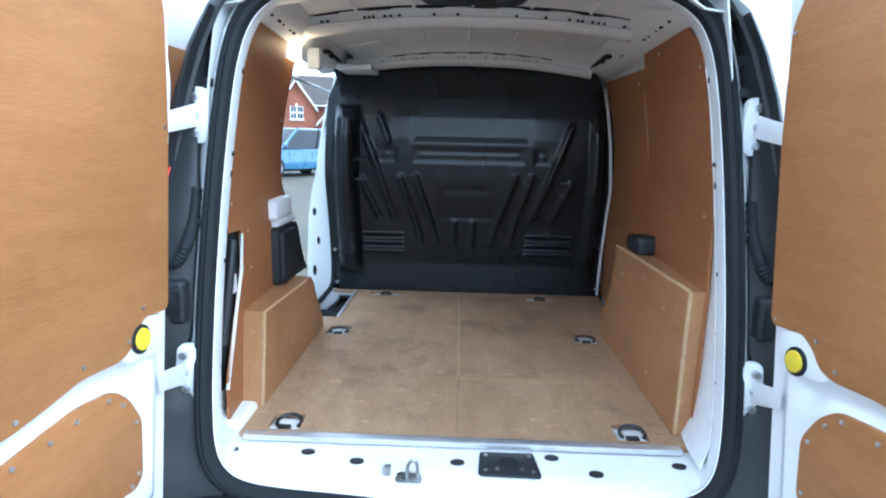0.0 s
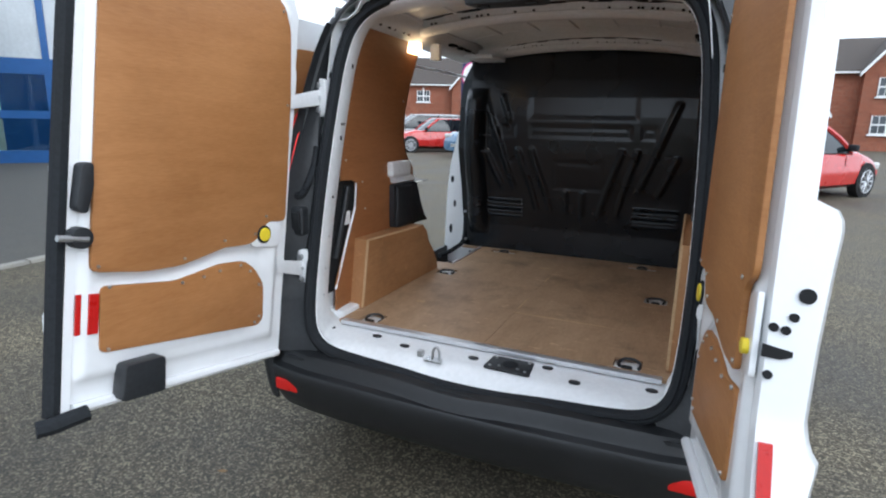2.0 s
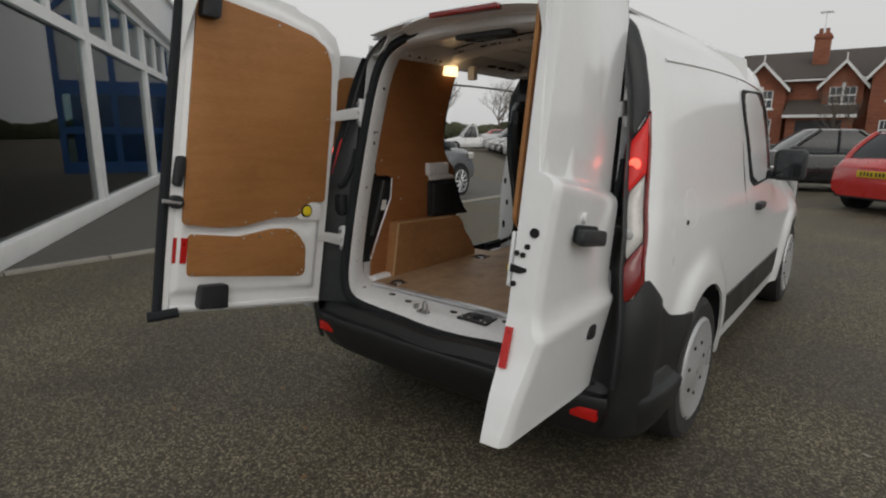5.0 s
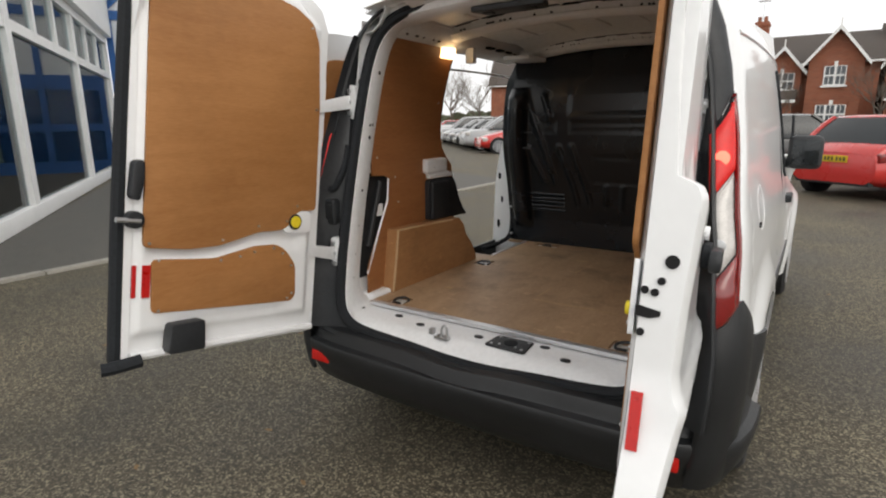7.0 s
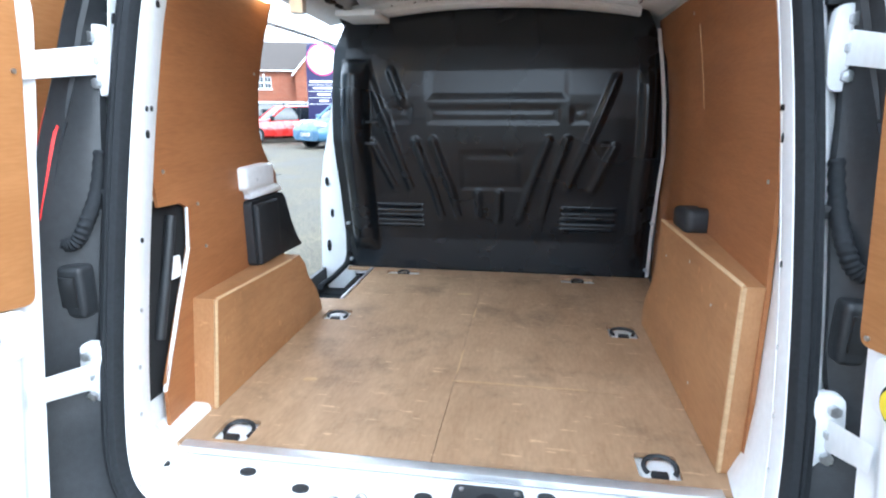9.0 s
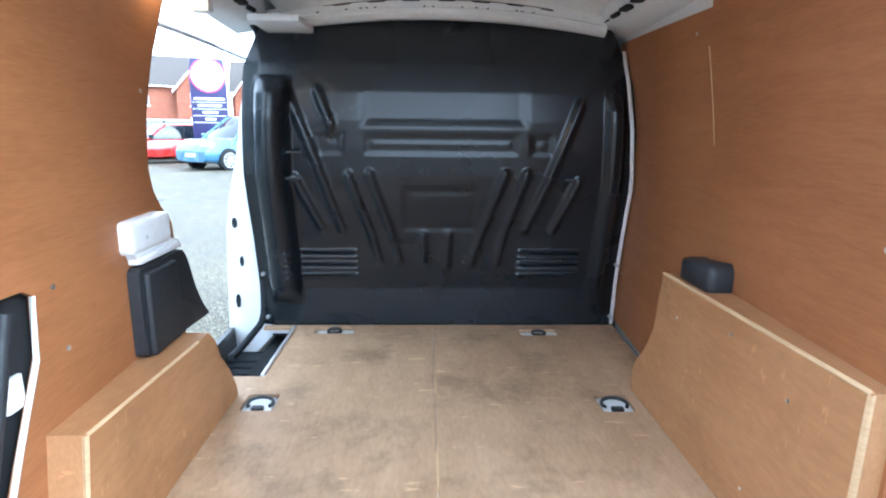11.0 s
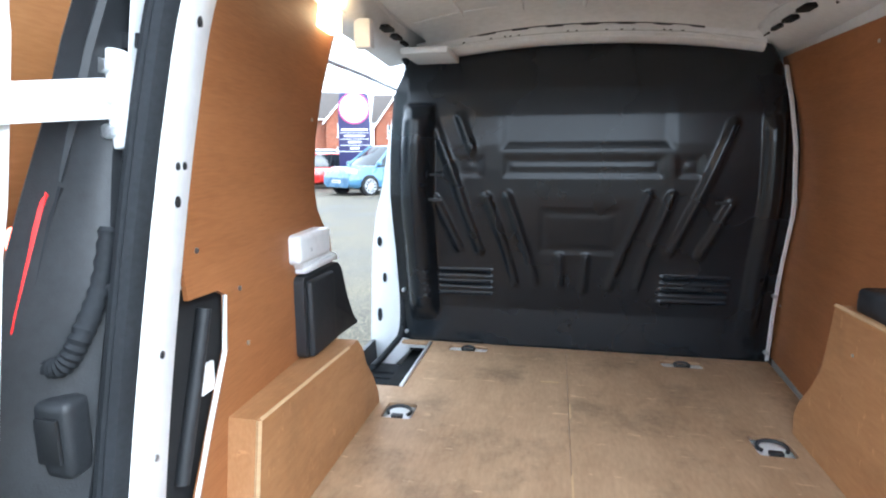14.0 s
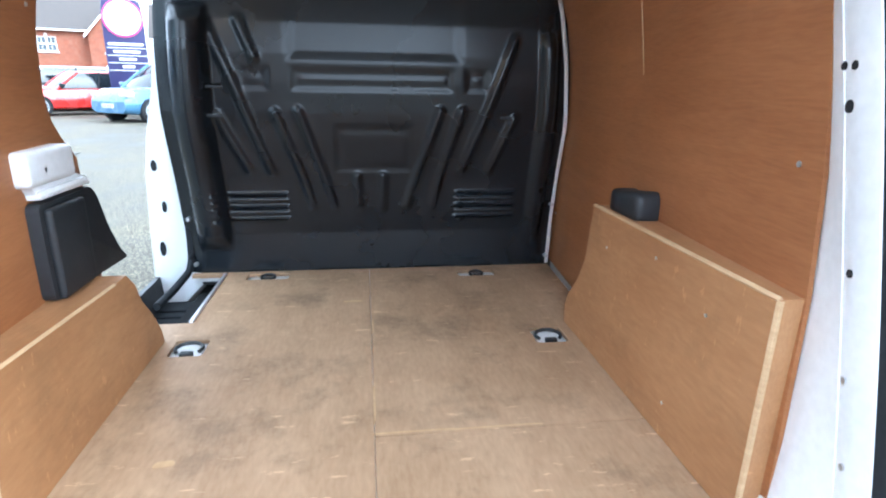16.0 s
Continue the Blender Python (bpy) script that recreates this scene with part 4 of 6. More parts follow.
for side in (1, -1):
    for z, dy, r in ((1.345, 0.042, 0.006), (1.345, 0.066, 0.006), (1.292, 0.055, 0.009), (1.07, 0.050, 0.006), (1.56, 0.05, 0.008), (0.92, 0.055, 0.005), (0.80, 0.05, 0.005), (0.70, 0.05, 0.005)):
        hw = lerp([(b, a) for a, b in HALF[4:15]], z)
        off = 0.010 * (dy - 0.03) / 0.04
        part("post_hole", disc((CX + side * (hw + off), rear_y(z) + dy, z), (0.97 * side, -0.24, 0), r, 0.005, 12, 0), DARK if z > 1.0 else STEEL, rear_frame)
part("post_return", thick(grid([[Vector((CX + hw + dx, max(rear_y(z) + dy, yy), z)) for dx, dy, yy in ((0.010, 0.066, -1), (0.018, 0.09, 0.06), (0.030, 0.11, 0.13), (0.052, 0.12, 0.19))] for z in [0.575 + 0.06 * k for k in range(18)] for hw in [lerp([(b, a) for a, b in HALF[4:15]], z)]]), 0.003), WHITE_IN, rear_frame)
# hinges, trims and cables on the door pillars
for side, at, org in ((-1, dl, door_left), (1, dr, door_right)):
    for z, v in ((1.44, 0.90), (0.81, 0.335)):
        x = CX + side * 0.694
        y = rear_y(z) - 0.006
        hinge = part("hinge", slab(rounded([(-0.022, -0.07), (0.022, -0.07), (0.03, 0.0), (0.022, 0.07), (-0.022, 0.07), (-0.03, 0.0)], 0.018), lambda a, b, c: (x + a, y + 0.012 - c, z + b), 0.025, 0.005), WHITE_IN, van, "white painted door hinge")
        part("hinge_arm", slab([(0, -0.028), (1, -0.022), (1, 0.022), (0, 0.028)], lambda a, b, c: Vector((x, y - 0.012 + 0.0, z + b)).lerp(at(0.075, v, 0.004) + Vector((0, 0, b)), a) + Vector((0, -0.012 + c, 0)), 0.012, 0.003), WHITE_IN, hinge)
        for dz in (-0.045, 0.0, 0.045):
            part("bolt", disc((x + side * 0.004, y - 0.018, z + dz), (0, 1, 0), 0.011, 0.012, 6, 0.002), STEEL, hinge)
    catch = part("door_check", box((CX + side * 0.722 - 0.028, rear_y(0.98) - 0.05, 0.93), (CX + side * 0.722 + 0.028, rear_y(0.98) - 0.005, 1.04), 0.014, 3), BLACK, van, "grey and black door check")
    part("check_cover", box((CX + side * 0.722 - 0.018, rear_y(0.98) - 0.056, 0.955), (CX + side * 0.722 + 0.018, rear_y(0.98) - 0.048, 1.02), 0.004), BUMPER, catch)
    cab = soft_line([(CX + side * 0.695, rear_y(1.2) + 0.01, 1.26), (CX + side * 0.697, rear_y(1.2) - 0.015, 1.18), (CX + side * 0.70, rear_y(1.1) - 0.03, 1.12), (CX + side * 0.715, rear_y(1.1) - 0.045, 1.085), (CX + side * 0.735, rear_y(1.1) - 0.05, 1.08), (CX + side * 0.75, rear_y(1.1) - 0.05, 1.09)], 8)
    part("cable_boot", tube(cab, 0.014, 10, ridges=0.10), RUBBER, van, "ribbed black rubber cable boot")

# ---- load bay ----
FLOOR = 0.57


def wall_x(y, z):
    return 0.655 + 0.075 * y - 0.07 * max(0.0, (z - 1.2) / 0.52) ** 1.4


def sheet(outline, side, depth=0.009, off=0.0, cuts=()):
    """Side lining: an outline in (y, z) bent onto the wall."""
    bm = slab(outline, lambda u, v, w: (u, v, w), depth, 0.0, holes=cuts)
    for zc in (1.2, 1.3, 1.4, 1.5, 1.6, 1.68):
        bmesh.ops.bisect_plane(bm, geom=bm.verts[:] + bm.edges[:] + bm.faces[:], plane_co=(0, zc, 0), plane_no=(0, 1, 0))
    for v in bm.verts:
        y, z, w = v.co
        v.co = (CX * 0.4 + side * (wall_x(y, z) + off - w), y, z)
    return bm


ply_left = [(0.10, 0.58), (0.105, 0.70), (0.20, 0.87), (0.275, 1.00), (0.285, 1.10), (0.26, 1.115), (0.165, 1.12), (0.15, 1.25), (0.16, 1.38), (0.17, 1.50), (0.18, 1.57), (0.215, 1.65), (0.25, 1.705), (0.30, 1.74),
            (0.46, 1.745), (0.70, 1.745), (0.84, 1.715), (0.815, 1.65), (0.775, 1.52), (0.76, 1.40), (0.775, 1.27), (0.80, 1.215), (0.84, 1.17), (0.90, 1.12), (0.92, 0.90), (0.95, 0.58)]
lining_left = part("side_lining", sheet(ply_left, -1), PLY_SIDE, van, "varnished hardwood ply side lining")
ply_right = [(0.115, 0.58), (0.125, 1.0), (0.155, 1.28), (0.175, 1.5), (0.19, 1.6), (0.23, 1.67), (0.30, 1.715), (0.55, 1.72), (0.79, 1.722), (0.80, 1.665), (1.2, 1.68), (1.60, 1.695), (1.63, 1.60), (1.64, 1.1), (1.64, 0.58)]
lining_right = part("side_lining", sheet(ply_right, 1, off=0.01), PLY_SIDE, van, "varnished hardwood ply side lining")
part("lining_joint", tube([(CX * 0.4 + wall_x(0.83, z) + 0.001, 0.83 - 0.06 * (1.55 - z), z) for z in (1.58, 1.5, 1.42, 1.34)], 0.0022, 6), PLY_EDGE, lining_right)
for side, host, pts in ((-1, lining_left, [(0.20, 1.62), (0.20, 1.2), (0.5, 1.72), (0.72, 1.45), (0.36, 0.98), (0.34, 1.1)]), (1, lining_right, [(0.22, 1.6), (0.20, 1.2), (0.6, 1.69), (1.58, 1.64), (1.6, 1.2), (1.58, 0.8), (0.9, 1.62)])):
    for y, z in pts:
        part("screw", disc((CX * 0.4 + side * (wall_x(y, z) - 0.009 + (0.01 if side > 0 else 0)), y, z), (1, 0, 0), 0.005, 0.004, 10, 0), STEEL, host)
# steel behind the linings, closing the bay to the outer skin
for side in (1, -1):
    y1 = 0.80 if side < 0 else 1.70
    rows = [[Vector((CX * 0.4 + side * (wall_x(y, z) + 0.03), y, z)) for z in (0.50, 0.8, 1.1, 1.3, 1.5, 1.65, 1.76)] for y in [0.08 + (y1 - 0.08) * k / 8 for k in range(9)]]
    part("inner_side", thick(grid(rows), 0.004), WHITE_IN, van)
# jack and strap behind the cut-out; a solid near-black box paints the pocket's shade
part("pocket_shade", box((-0.72, 0.08, 0.66), (-0.675, 0.30, 1.13), 0.004), DARK, van)
part("jack_handle", tube([(-0.668, 0.135, 0.80), (-0.664, 0.19, 0.97), (-0.662, 0.225, 1.09)], 0.013, 10), BLACK, van, "glossy black jack bar")
part("strap_label", box((-0.672, 0.205, 0.93), (-0.664, 0.245, 0.985), 0.002), SIGN_WHITE, van)
part("cutout_edge", tube([(CX * 0.4 - wall_x(y, z) + 0.006, y, z) for y, z in [(0.10, 0.68), (0.20, 0.865), (0.275, 0.995), (0.287, 1.10)]], 0.005, 6), WHITE_IN, van)

# floor boards with recesses for the lashing rings
HOLES = {"a": (-0.49, 0.137, 0.046, 0.046), "b": (-0.51, 0.938, 0.048, 0.052), "c": (-0.385, 1.54, 0.080, 0.034), "d": (0.512, 0.142, 0.046, 0.046), "e": (0.552, 0.922, 0.050, 0.054), "f": (0.440, 1.515, 0.076, 0.034)}


def hole_of(k):
    x, y, a, b = HOLES[k]
    return rounded([(x - a, y - b), (x + a, y - b), (x + a, y + b), (x - a, y + b)], 0.014, 3)


def board(outline, holes=()):
    return slab(outline, lambda u, v, w: (u, v, FLOOR - w), 0.012, 0.0, holes=[hole_of(h) for h in holes])


floor_l = part("floor_board", board([(-0.605, 0.062), (0.0094, 0.062), (0.0094, 1.605), (-0.68, 1.605), (-0.68, 1.575), (-0.55, 1.575), (-0.55, 1.115), (-0.72, 1.115), (-0.72, 0.205), (-0.605, 0.19)], "abc"), PLY_FLOOR, van, "scuffed and stained plywood floor board")
part("floor_board", board([(0.0106, 0.4615), (0.70, 0.4615), (0.77, 1.605), (0.0106, 1.605)], "ef"), PLY_FLOOR, van, "scuffed and stained plywood floor board")
part("floor_board", board([(0.0106, 0.062), (0.665, 0.062), (0.70, 0.4585), (0.0106, 0.4585)], "d"), PLY_FLOOR, van, "scuffed and stained plywood floor board")
part("floor_pan", slab([(-0.66, 0.075), (0.78, 0.075), (0.78, 1.66), (-0.66, 1.66), (-0.66, 1.60), (-0.552, 1.60), (-0.552, 1.06), (-0.66, 1.06)], lambda u, v, w: (u, v, 0.535 + w), 0.013), WHITE_IN, van)
# worn pale patches and seam wear
for x, y, a, b in ((-0.41, 0.416, 0.022, 0.012), (0.10, 0.47, 0.10, 0.004), (0.28, 0.468, 0.12, 0.003), (-0.05, 1.25, 0.035, 0.008), (0.014, 1.03, 0.004, 0.06), (0.012, 0.60, 0.003, 0.10)):
    part("bare_wood", slab(rounded([(x - a, y - b), (x + a, y - b * 0.6), (x + a * 0.8, y + b), (x - a * 0.9, y + b * 0.7)], 0.01), lambda u, v, w: (u, v, FLOOR + 0.0003 + w), 0.0007), PLY_EDGE, floor_l)
for k, (x, y, a, b) in HOLES.items():
    cup = part("lashing_point", slab(rounded([(x - a + 0.01, y - b + 0.01), (x + a - 0.01, y - b + 0.01), (x + a - 0.01, y + b - 0.01), (x - a + 0.01, y + b - 0.01)], 0.012), lambda u, v, w: (u, v, 0.549 + w), 0.010), WHITE, van)
    dx, tilt = (0.006, 0.9) if k in "ad" else (0.0, 0.35)
    rr = min(a, b) * 0.78 if k in "abde" else 0.026
    part("lashing_ring", tube([(x + dx + rr * math.cos(t * math.pi / 10), y + rr * math.sin(t * math.pi / 10) * 0.8, 0.568 + 0.010 * math.sin(t * math.pi / 10) * tilt) for t in range(-2, 13)], 0.0055, 8), BLACK, cup, "black steel lashing ring")
    part("ring_base", box((x - 0.018, y - rr * 0.75 - 0.012, 0.558), (x + 0.018, y - rr * 0.75 + 0.008, 0.572), 0.004), BLACK, cup)

# load sill fittings
part("sill_strip", box((-0.585, 0.040, 0.562), (0.625, 0.070, 0.578), 0.003), ALU, van, "scratched aluminium edge strip")
for x, y in ((-0.60, -0.002), (-0.392, 0.002), (-0.253, -0.034), (0.012, -0.022), (0.266, 0.016), (0.37, -0.052), (0.60, -0.002)):
    bm = disc((x, y, 0.5565), (0, 0, 1), 0.019, 0.005, 20, 0.001)
    bmesh.ops.scale(bm, vec=(1, 0.68, 1), verts=bm.verts, space=Matrix.Translation((-x, -y, 0)))
    part("sill_plug", bm, BLACK, van)
plate = part("sill_plate", slab(rounded([(0.065, -0.075), (0.228, -0.080), (0.218, 0.030), (0.072, 0.030)], 0.012), lambda u, v, w: (u, v, 0.5535 + w), 0.006, 0.002), BLACK, van, "black sill plate with screws")
part("plate_boss", disc((0.147, -0.022, 0.561), (0, 0, 1), 0.026, 0.004), RUBBER, plate)
for x, y in ((0.085, -0.058), (0.208, -0.060), (0.205, 0.012), (0.088, 0.012), (0.115, -0.05), (0.18, -0.05)):
    part("screw", disc((x, y, 0.5605), (0, 0, 1), 0.0055, 0.004, 8, 0), STEEL, plate)
striker = part("latch_striker", slab(rounded([(-0.145, -0.105), (-0.075, -0.105), (-0.082, -0.072), (-0.14, -0.068)], 0.01), lambda u, v, w: (u, v, 0.548 + w), 0.005), STEEL, van, "steel door striker")
part("striker_loop", tube(soft_line([(-0.115, -0.088, 0.55), (-0.113, -0.088, 0.585), (-0.10, -0.088, 0.60), (-0.09, -0.088, 0.585), (-0.088, -0.088, 0.55)], 5), 0.005, 8), STEEL, striker)
part("striker_lug", box((-0.178, -0.085, 0.549), (-0.158, -0.063, 0.572), 0.003), STEEL, van)

# wheel-arch boxes
def arch_box(side, profile, x_in, x_out, name_label):
    bm = slab(profile, lambda u, v, w: (side * (x_in + w), u, v), x_out - x_in, 0.0)
    b = part("wheel_arch_box", bm, PLY_BOX, van, name_label, smooth=False)
    return b


box_l = arch_box(-1, [(0.215, 0.572), (0.265, 0.862), (0.735, 0.842), (0.80, 0.842), (0.845, 0.80), (0.87, 0.745), (0.93, 0.68), (0.975, 0.61), (0.985, 0.572)], 0.590, 0.72, "stained plywood wheel-arch box")
part("box_edge", tube([(-0.592, 0.217, 0.575), (-0.592, 0.266, 0.86)], 0.0055, 4), PLY_EDGE, box_l)
part("box_edge", tube([(-0.592, 0.268, 0.860), (-0.592, 0.735, 0.841)], 0.005, 4), PLY_EDGE, box_l)
part("box_corner", box((-0.735, 0.092, 0.548), (-0.605, 0.225, 0.590), 0.02, 3), WHITE_IN, van)
box_r = arch_box(1, [(0.135, 0.572), (0.128, 1.00), (0.855, 0.992), (0.872, 0.90), (0.885, 0.82), (0.93, 0.745), (0.99, 0.68), (1.015, 0.63), (1.01, 0.572)], 0.634, 0.745, "stained plywood wheel-arch box")
part("box_edge", tube([(0.636, 0.134, 0.575), (0.636, 0.130, 0.998)], 0.0055, 4), PLY_EDGE, box_r)
part("box_edge", tube([(0.636, 0.130, 0.999), (0.636, 0.855, 0.991)], 0.0055, 4), PLY_EDGE, box_r)
for y, z in ((0.3, 0.9), (0.5, 0.95), (0.75, 0.9), (0.4, 0.65)):
    part("screw", disc((0.634, y, z), (1, 0, 0), 0.004, 0.003, 8, 0), STEEL, box_r)
pad = box((0.655, 0.655, 0.985), (0.735, 0.815, 1.055), 0.02, 3)
for v in pad.verts:
    if v.co.z > 1.02:
        v.co.z += 0.012 * math.sin((v.co.y - 0.655) / 0.16 * 2 * math.pi)
part("rubber_block", pad, BLACK, van, "black moulded rubber block")

# door track end and black guide housing beside the side opening
cover = part("track_cover", box((-0.735, 0.592, 1.095), (-0.652, 0.785, 1.168), 0.015, 3), WHITE_IN, van, "white door track cover")
part("cover_screw", disc((-0.654, 0.66, 1.125), (1, 0, 0), 0.006, 0.004, 10, 0), STEEL, cover)
part("cover_lip", box((-0.74, 0.625, 1.065), (-0.655, 0.83, 1.087), 0.012), WHITE_IN, cover)
part("cover_foot", slab(rounded([(0.63, 1.072), (0.80, 1.070), (0.855, 1.062), (0.84, 1.085), (0.79, 1.10), (0.61, 1.10)], 0.008), lambda u, v, w: (-0.662 - w, u, v), 0.05, 0.004), WHITE_IN, cover)
part("guide_front", box((-0.66, 0.625, 0.85), (-0.640, 0.775, 1.048), 0.010, 3), BLACK, van, "black plastic guide cover")
part("guide_housing", slab(rounded([(0.61, 0.85), (0.99, 0.835), (0.95, 0.87), (0.905, 0.94), (0.865, 1.035), (0.84, 1.06), (0.61, 1.06)], 0.02), lambda u, v, w: (-0.655 - w, u, v), 0.09, 0.008), BLACK, van, "black plastic guide housing")

# bulkhead
RIBS = [((-0.51, 1.19), (-0.42, 0.99)), ((-0.53, 1.50), (-0.43, 1.26)), ((-0.43, 1.26), (-0.34, 0.98)), ((-0.42, 1.50), (-0.37, 1.38)), ((-0.31, 1.20), (-0.235, 0.98)), ((-0.235, 0.98), (-0.20, 0.84)), ((-0.23, 1.205), (-0.155, 0.98)), ((-0.155, 0.98), (-0.12, 0.84)),
        ((-0.03, 0.96), (-0.025, 0.83)), ((0.07, 0.96), (0.065, 0.83)), ((0.28, 1.21), (0.20, 0.97)), ((0.20, 0.97), (0.165, 0.84)), ((0.36, 1.21), (0.29, 0.97)), ((0.29, 0.97), (0.265, 0.84)), ((0.555, 1.46), (0.46, 1.22)), ((0.46, 1.22), (0.37, 0.98)), ((0.56, 1.18), (0.48, 0.98))]


def seg_dist(x, z, a, b):
    ax, az, bx, bz = *a, *b
    t = np.clip(((x - ax) * (bx - ax) + (z - az) * (bz - az)) / ((bx - ax) ** 2 + (bz - az) ** 2), 0, 1)
    return np.hypot(x - ax - t * (bx - ax), z - az - t * (bz - az))


def soft_box(x, z, x0, x1, z0, z1, e=0.013):
    d = np.maximum(np.maximum(x0 - x, x - x1), np.maximum(z0 - z, z - z1))
    return np.clip(0.5 - d / (2 * e), 0, 1)


gx, gz = np.meshgrid(np.linspace(-0.70, 0.775, 190), np.linspace(0.565, 1.80, 170))
gy = np.interp(gz, [0.56, 0.73, 0.78, 0.95, 1.10, 1.20, 1.30, 1.40, 1.50, 1.60, 1.70, 1.80], [1.615, 1.612, 1.597, 1.56, 1.514, 1.490, 1.475, 1.469, 1.474, 1.490, 1.518, 1.55])
rib = np.zeros_like(gx)
for a, b in RIBS:
    d = seg_dist(gx, gz, a, b)
    rib = np.maximum(rib, 0.015 * (0.5 + 0.5 * np.cos(np.pi * np.clip(d / 0.026, 0, 1))))
gy -= rib
# grooves of the pressed panels
gy += 0.008 * soft_box(gx, gz, -0.25, 0.35, 1.39, 1.9, 0.016) * np.clip((1.72 - gz) / 0.30, 0, 1)
for x0, x1, z0, z1, depth in ((-0.24, 0.32, 1.285, 1.345, 0.010), (-0.10, 0.175, 0.985, 1.15, 0.008), (-0.42, -0.335, 1.285, 1.345, 0.008), (0.38, 0.45, 1.285, 1.345, 0.008), (-0.28, -0.22, 1.63, 1.71, 0.008)):
    gy += depth * (soft_box(gx, gz, x0, x1, z0, z1) - 0.6 * soft_box(gx, gz, x0 + 0.014, x1 - 0.014, z0 + 0.014, z1 - 0.014))
# louvres
for x0, x1 in ((-0.56, -0.29), (0.35, 0.60)):
    inside = soft_box(gx, gz, x0, x1, 0.785, 0.912, 0.005)
    gy -= inside * 0.013 * (0.5 + 0.5 * np.sin((gz - 0.785) / 0.0254 * 2 * np.pi)) ** 1.5
# rounded bulges at both pillars
for c, w, top in ((-0.585, 0.065, 1.55), (0.69, 0.04, 1.50)):
    fade = np.clip((top - gz) / 0.06, 0, 1) ** 0.5 * np.clip((gz - 0.66) / 0.08, 0, 1)
    gy -= (0.085 if c < 0 else 0.03) * np.clip(1 - ((gx - c) / w) ** 2, 0, 1) ** 0.6 * fade
gy += 0.02 * np.clip((np.abs(gx - CX) - 0.66) / 0.06, 0, 1)
rows = [[Vector((min(max(gx[i, j], CX - lerp(WID, gz[i, j]) + 0.05), CX + lerp(WID, gz[i, j]) - 0.05) - (0.03 * np.sign(gx[i, j] - CX) * max(0.0, (gz[i, j] - 1.2) / 0.5) * abs(gx[i, j] - CX) / 0.7), gy[i, j], gz[i, j])) for j in range(gx.shape[1])] for i in range(gx.shape[0])]
bulkhead = part("bulkhead", grid(rows), BULK, van, "black moulded bulkhead with ribs and louvres", angle=70)
part("bulkhead_back", slab([(-0.72, 0.5), (0.79, 0.5), (0.79, 1.2), (0.72, 1.5), (0.62, 1.70), (0.55, 1.78), (-0.50, 1.78), (-0.57, 1.70), (-0.66, 1.5), (-0.72, 1.2)], lambda u, v, w: (u, 1.66 + w, v), 0.04), DARK, van)
tz = [0.58 + 0.0566 * k for k in range(20)]
ty = np.interp(tz, [0.56, 0.77, 0.95, 1.20, 1.385, 1.56, 1.62, 1.80], [1.595, 1.58, 1.545, 1.475, 1.455, 1.485, 1.515, 1.53])
part("bulkhead_trim", thick(grid([[Vector((0.752 + k - 0.060 * max(0.0, (z - 1.15) / 0.55), float(y) - 0.004 + 0.5 * k, z)) for k in (0.0, 0.007, 0.014)] for z, y in zip(tz, ty)]), 0.004), WHITE_IN, van, "grey-white steel edge beside the bulkhead")
for x, z in ((0.745, 0.62), (0.755, 0.84), (0.75, 1.17), (-0.655, 0.62), (-0.665, 0.8), (-0.66, 1.02), (-0.655, 1.25), (-0.65, 1.40)):
    part("bolt", disc((x, 1.565, z), (0, 1, 0), 0.008, 0.02, 8, 0.001), STEEL, bulkhead)
for x0, x1, z in ((-0.53, -0.47, 1.285), (-0.53, -0.48, 1.19), (0.50, 0.54, 1.19)):
    part("clip_strip", box((x0, 1.445, z - 0.004), (x1, 1.458, z + 0.004), 0.002), BUMPER, bulkhead)

# side opening: pillar, seal, step
def pillar_out(z):
    return CX + lerp([(0.36, 0.77), (0.44, 0.825), (0.5, 0.85), (0.8, 0.84), (1.0, 0.83), (1.14, 0.805), (1.28, 0.77), (1.45, 0.728), (1.6, 0.70), (1.75, 0.67)], z)


out = [(-0.665, 0.50), (-0.675, 0.9), (-0.665, 1.3), (-0.62, 1.66), (-0.61, 1.76)]
out += [(CX - pillar_out(z), z) for z in (1.74, 1.6, 1.45, 1.3, 1.1, 0.95, 0.8, 0.65, 0.5, 0.44, 0.38)]
pillar = part("side_pillar", slab(out, lambda u, v, w: (u, 1.655 + w, v), 0.07, 0.012), WHITE, van, "white painted door pillar")
for x, z, a, b in ((-0.795, 0.99, 0.010, 0.022), (-0.775, 0.83, 0.008, 0.022), (-0.80, 0.66, 0.010, 0.03)):
    bm = disc((x, 1.652, z), (0, 1, 0), 1.0, 0.006, 20, 0)
    bmesh.ops.scale(bm, vec=(a, 1, b), verts=bm.verts, space=Matrix.Translation((-x, -1.652, -z)))
    part("pillar_plug", bm, RUBBER, pillar)
part("side_seal", tube(soft_line([(-0.72, 1.30, 0.555), (-0.71, 1.52, 0.56), (-0.69, 1.625, 0.62), (-0.69, 1.635, 0.9), (-0.68, 1.635, 1.25), (-0.645, 1.625, 1.62), (-0.64, 1.58, 1.715), (-0.65, 1.45, 1.745), (-0.655, 1.1, 1.75), (-0.665, 0.90, 1.75), (-0.665, 0.84, 1.69), (-0.70, 0.795, 1.45), (-0.72, 0.79, 1.28)], 6), 0.014, 8), RUBBER, van, "black rubber side door seal")
part("side_step", box((-0.84, 0.98, 0.40), (-0.555, 1.66, 0.432), 0.008), RUBBER, van, "grey ribbed plastic side step")
for k in range(9):
    part("step_rib", box((-0.83, 1.06 + 0.06 * k, 0.432), (-0.60, 1.075 + 0.06 * k, 0.438), 0.002), RUBBER, van)
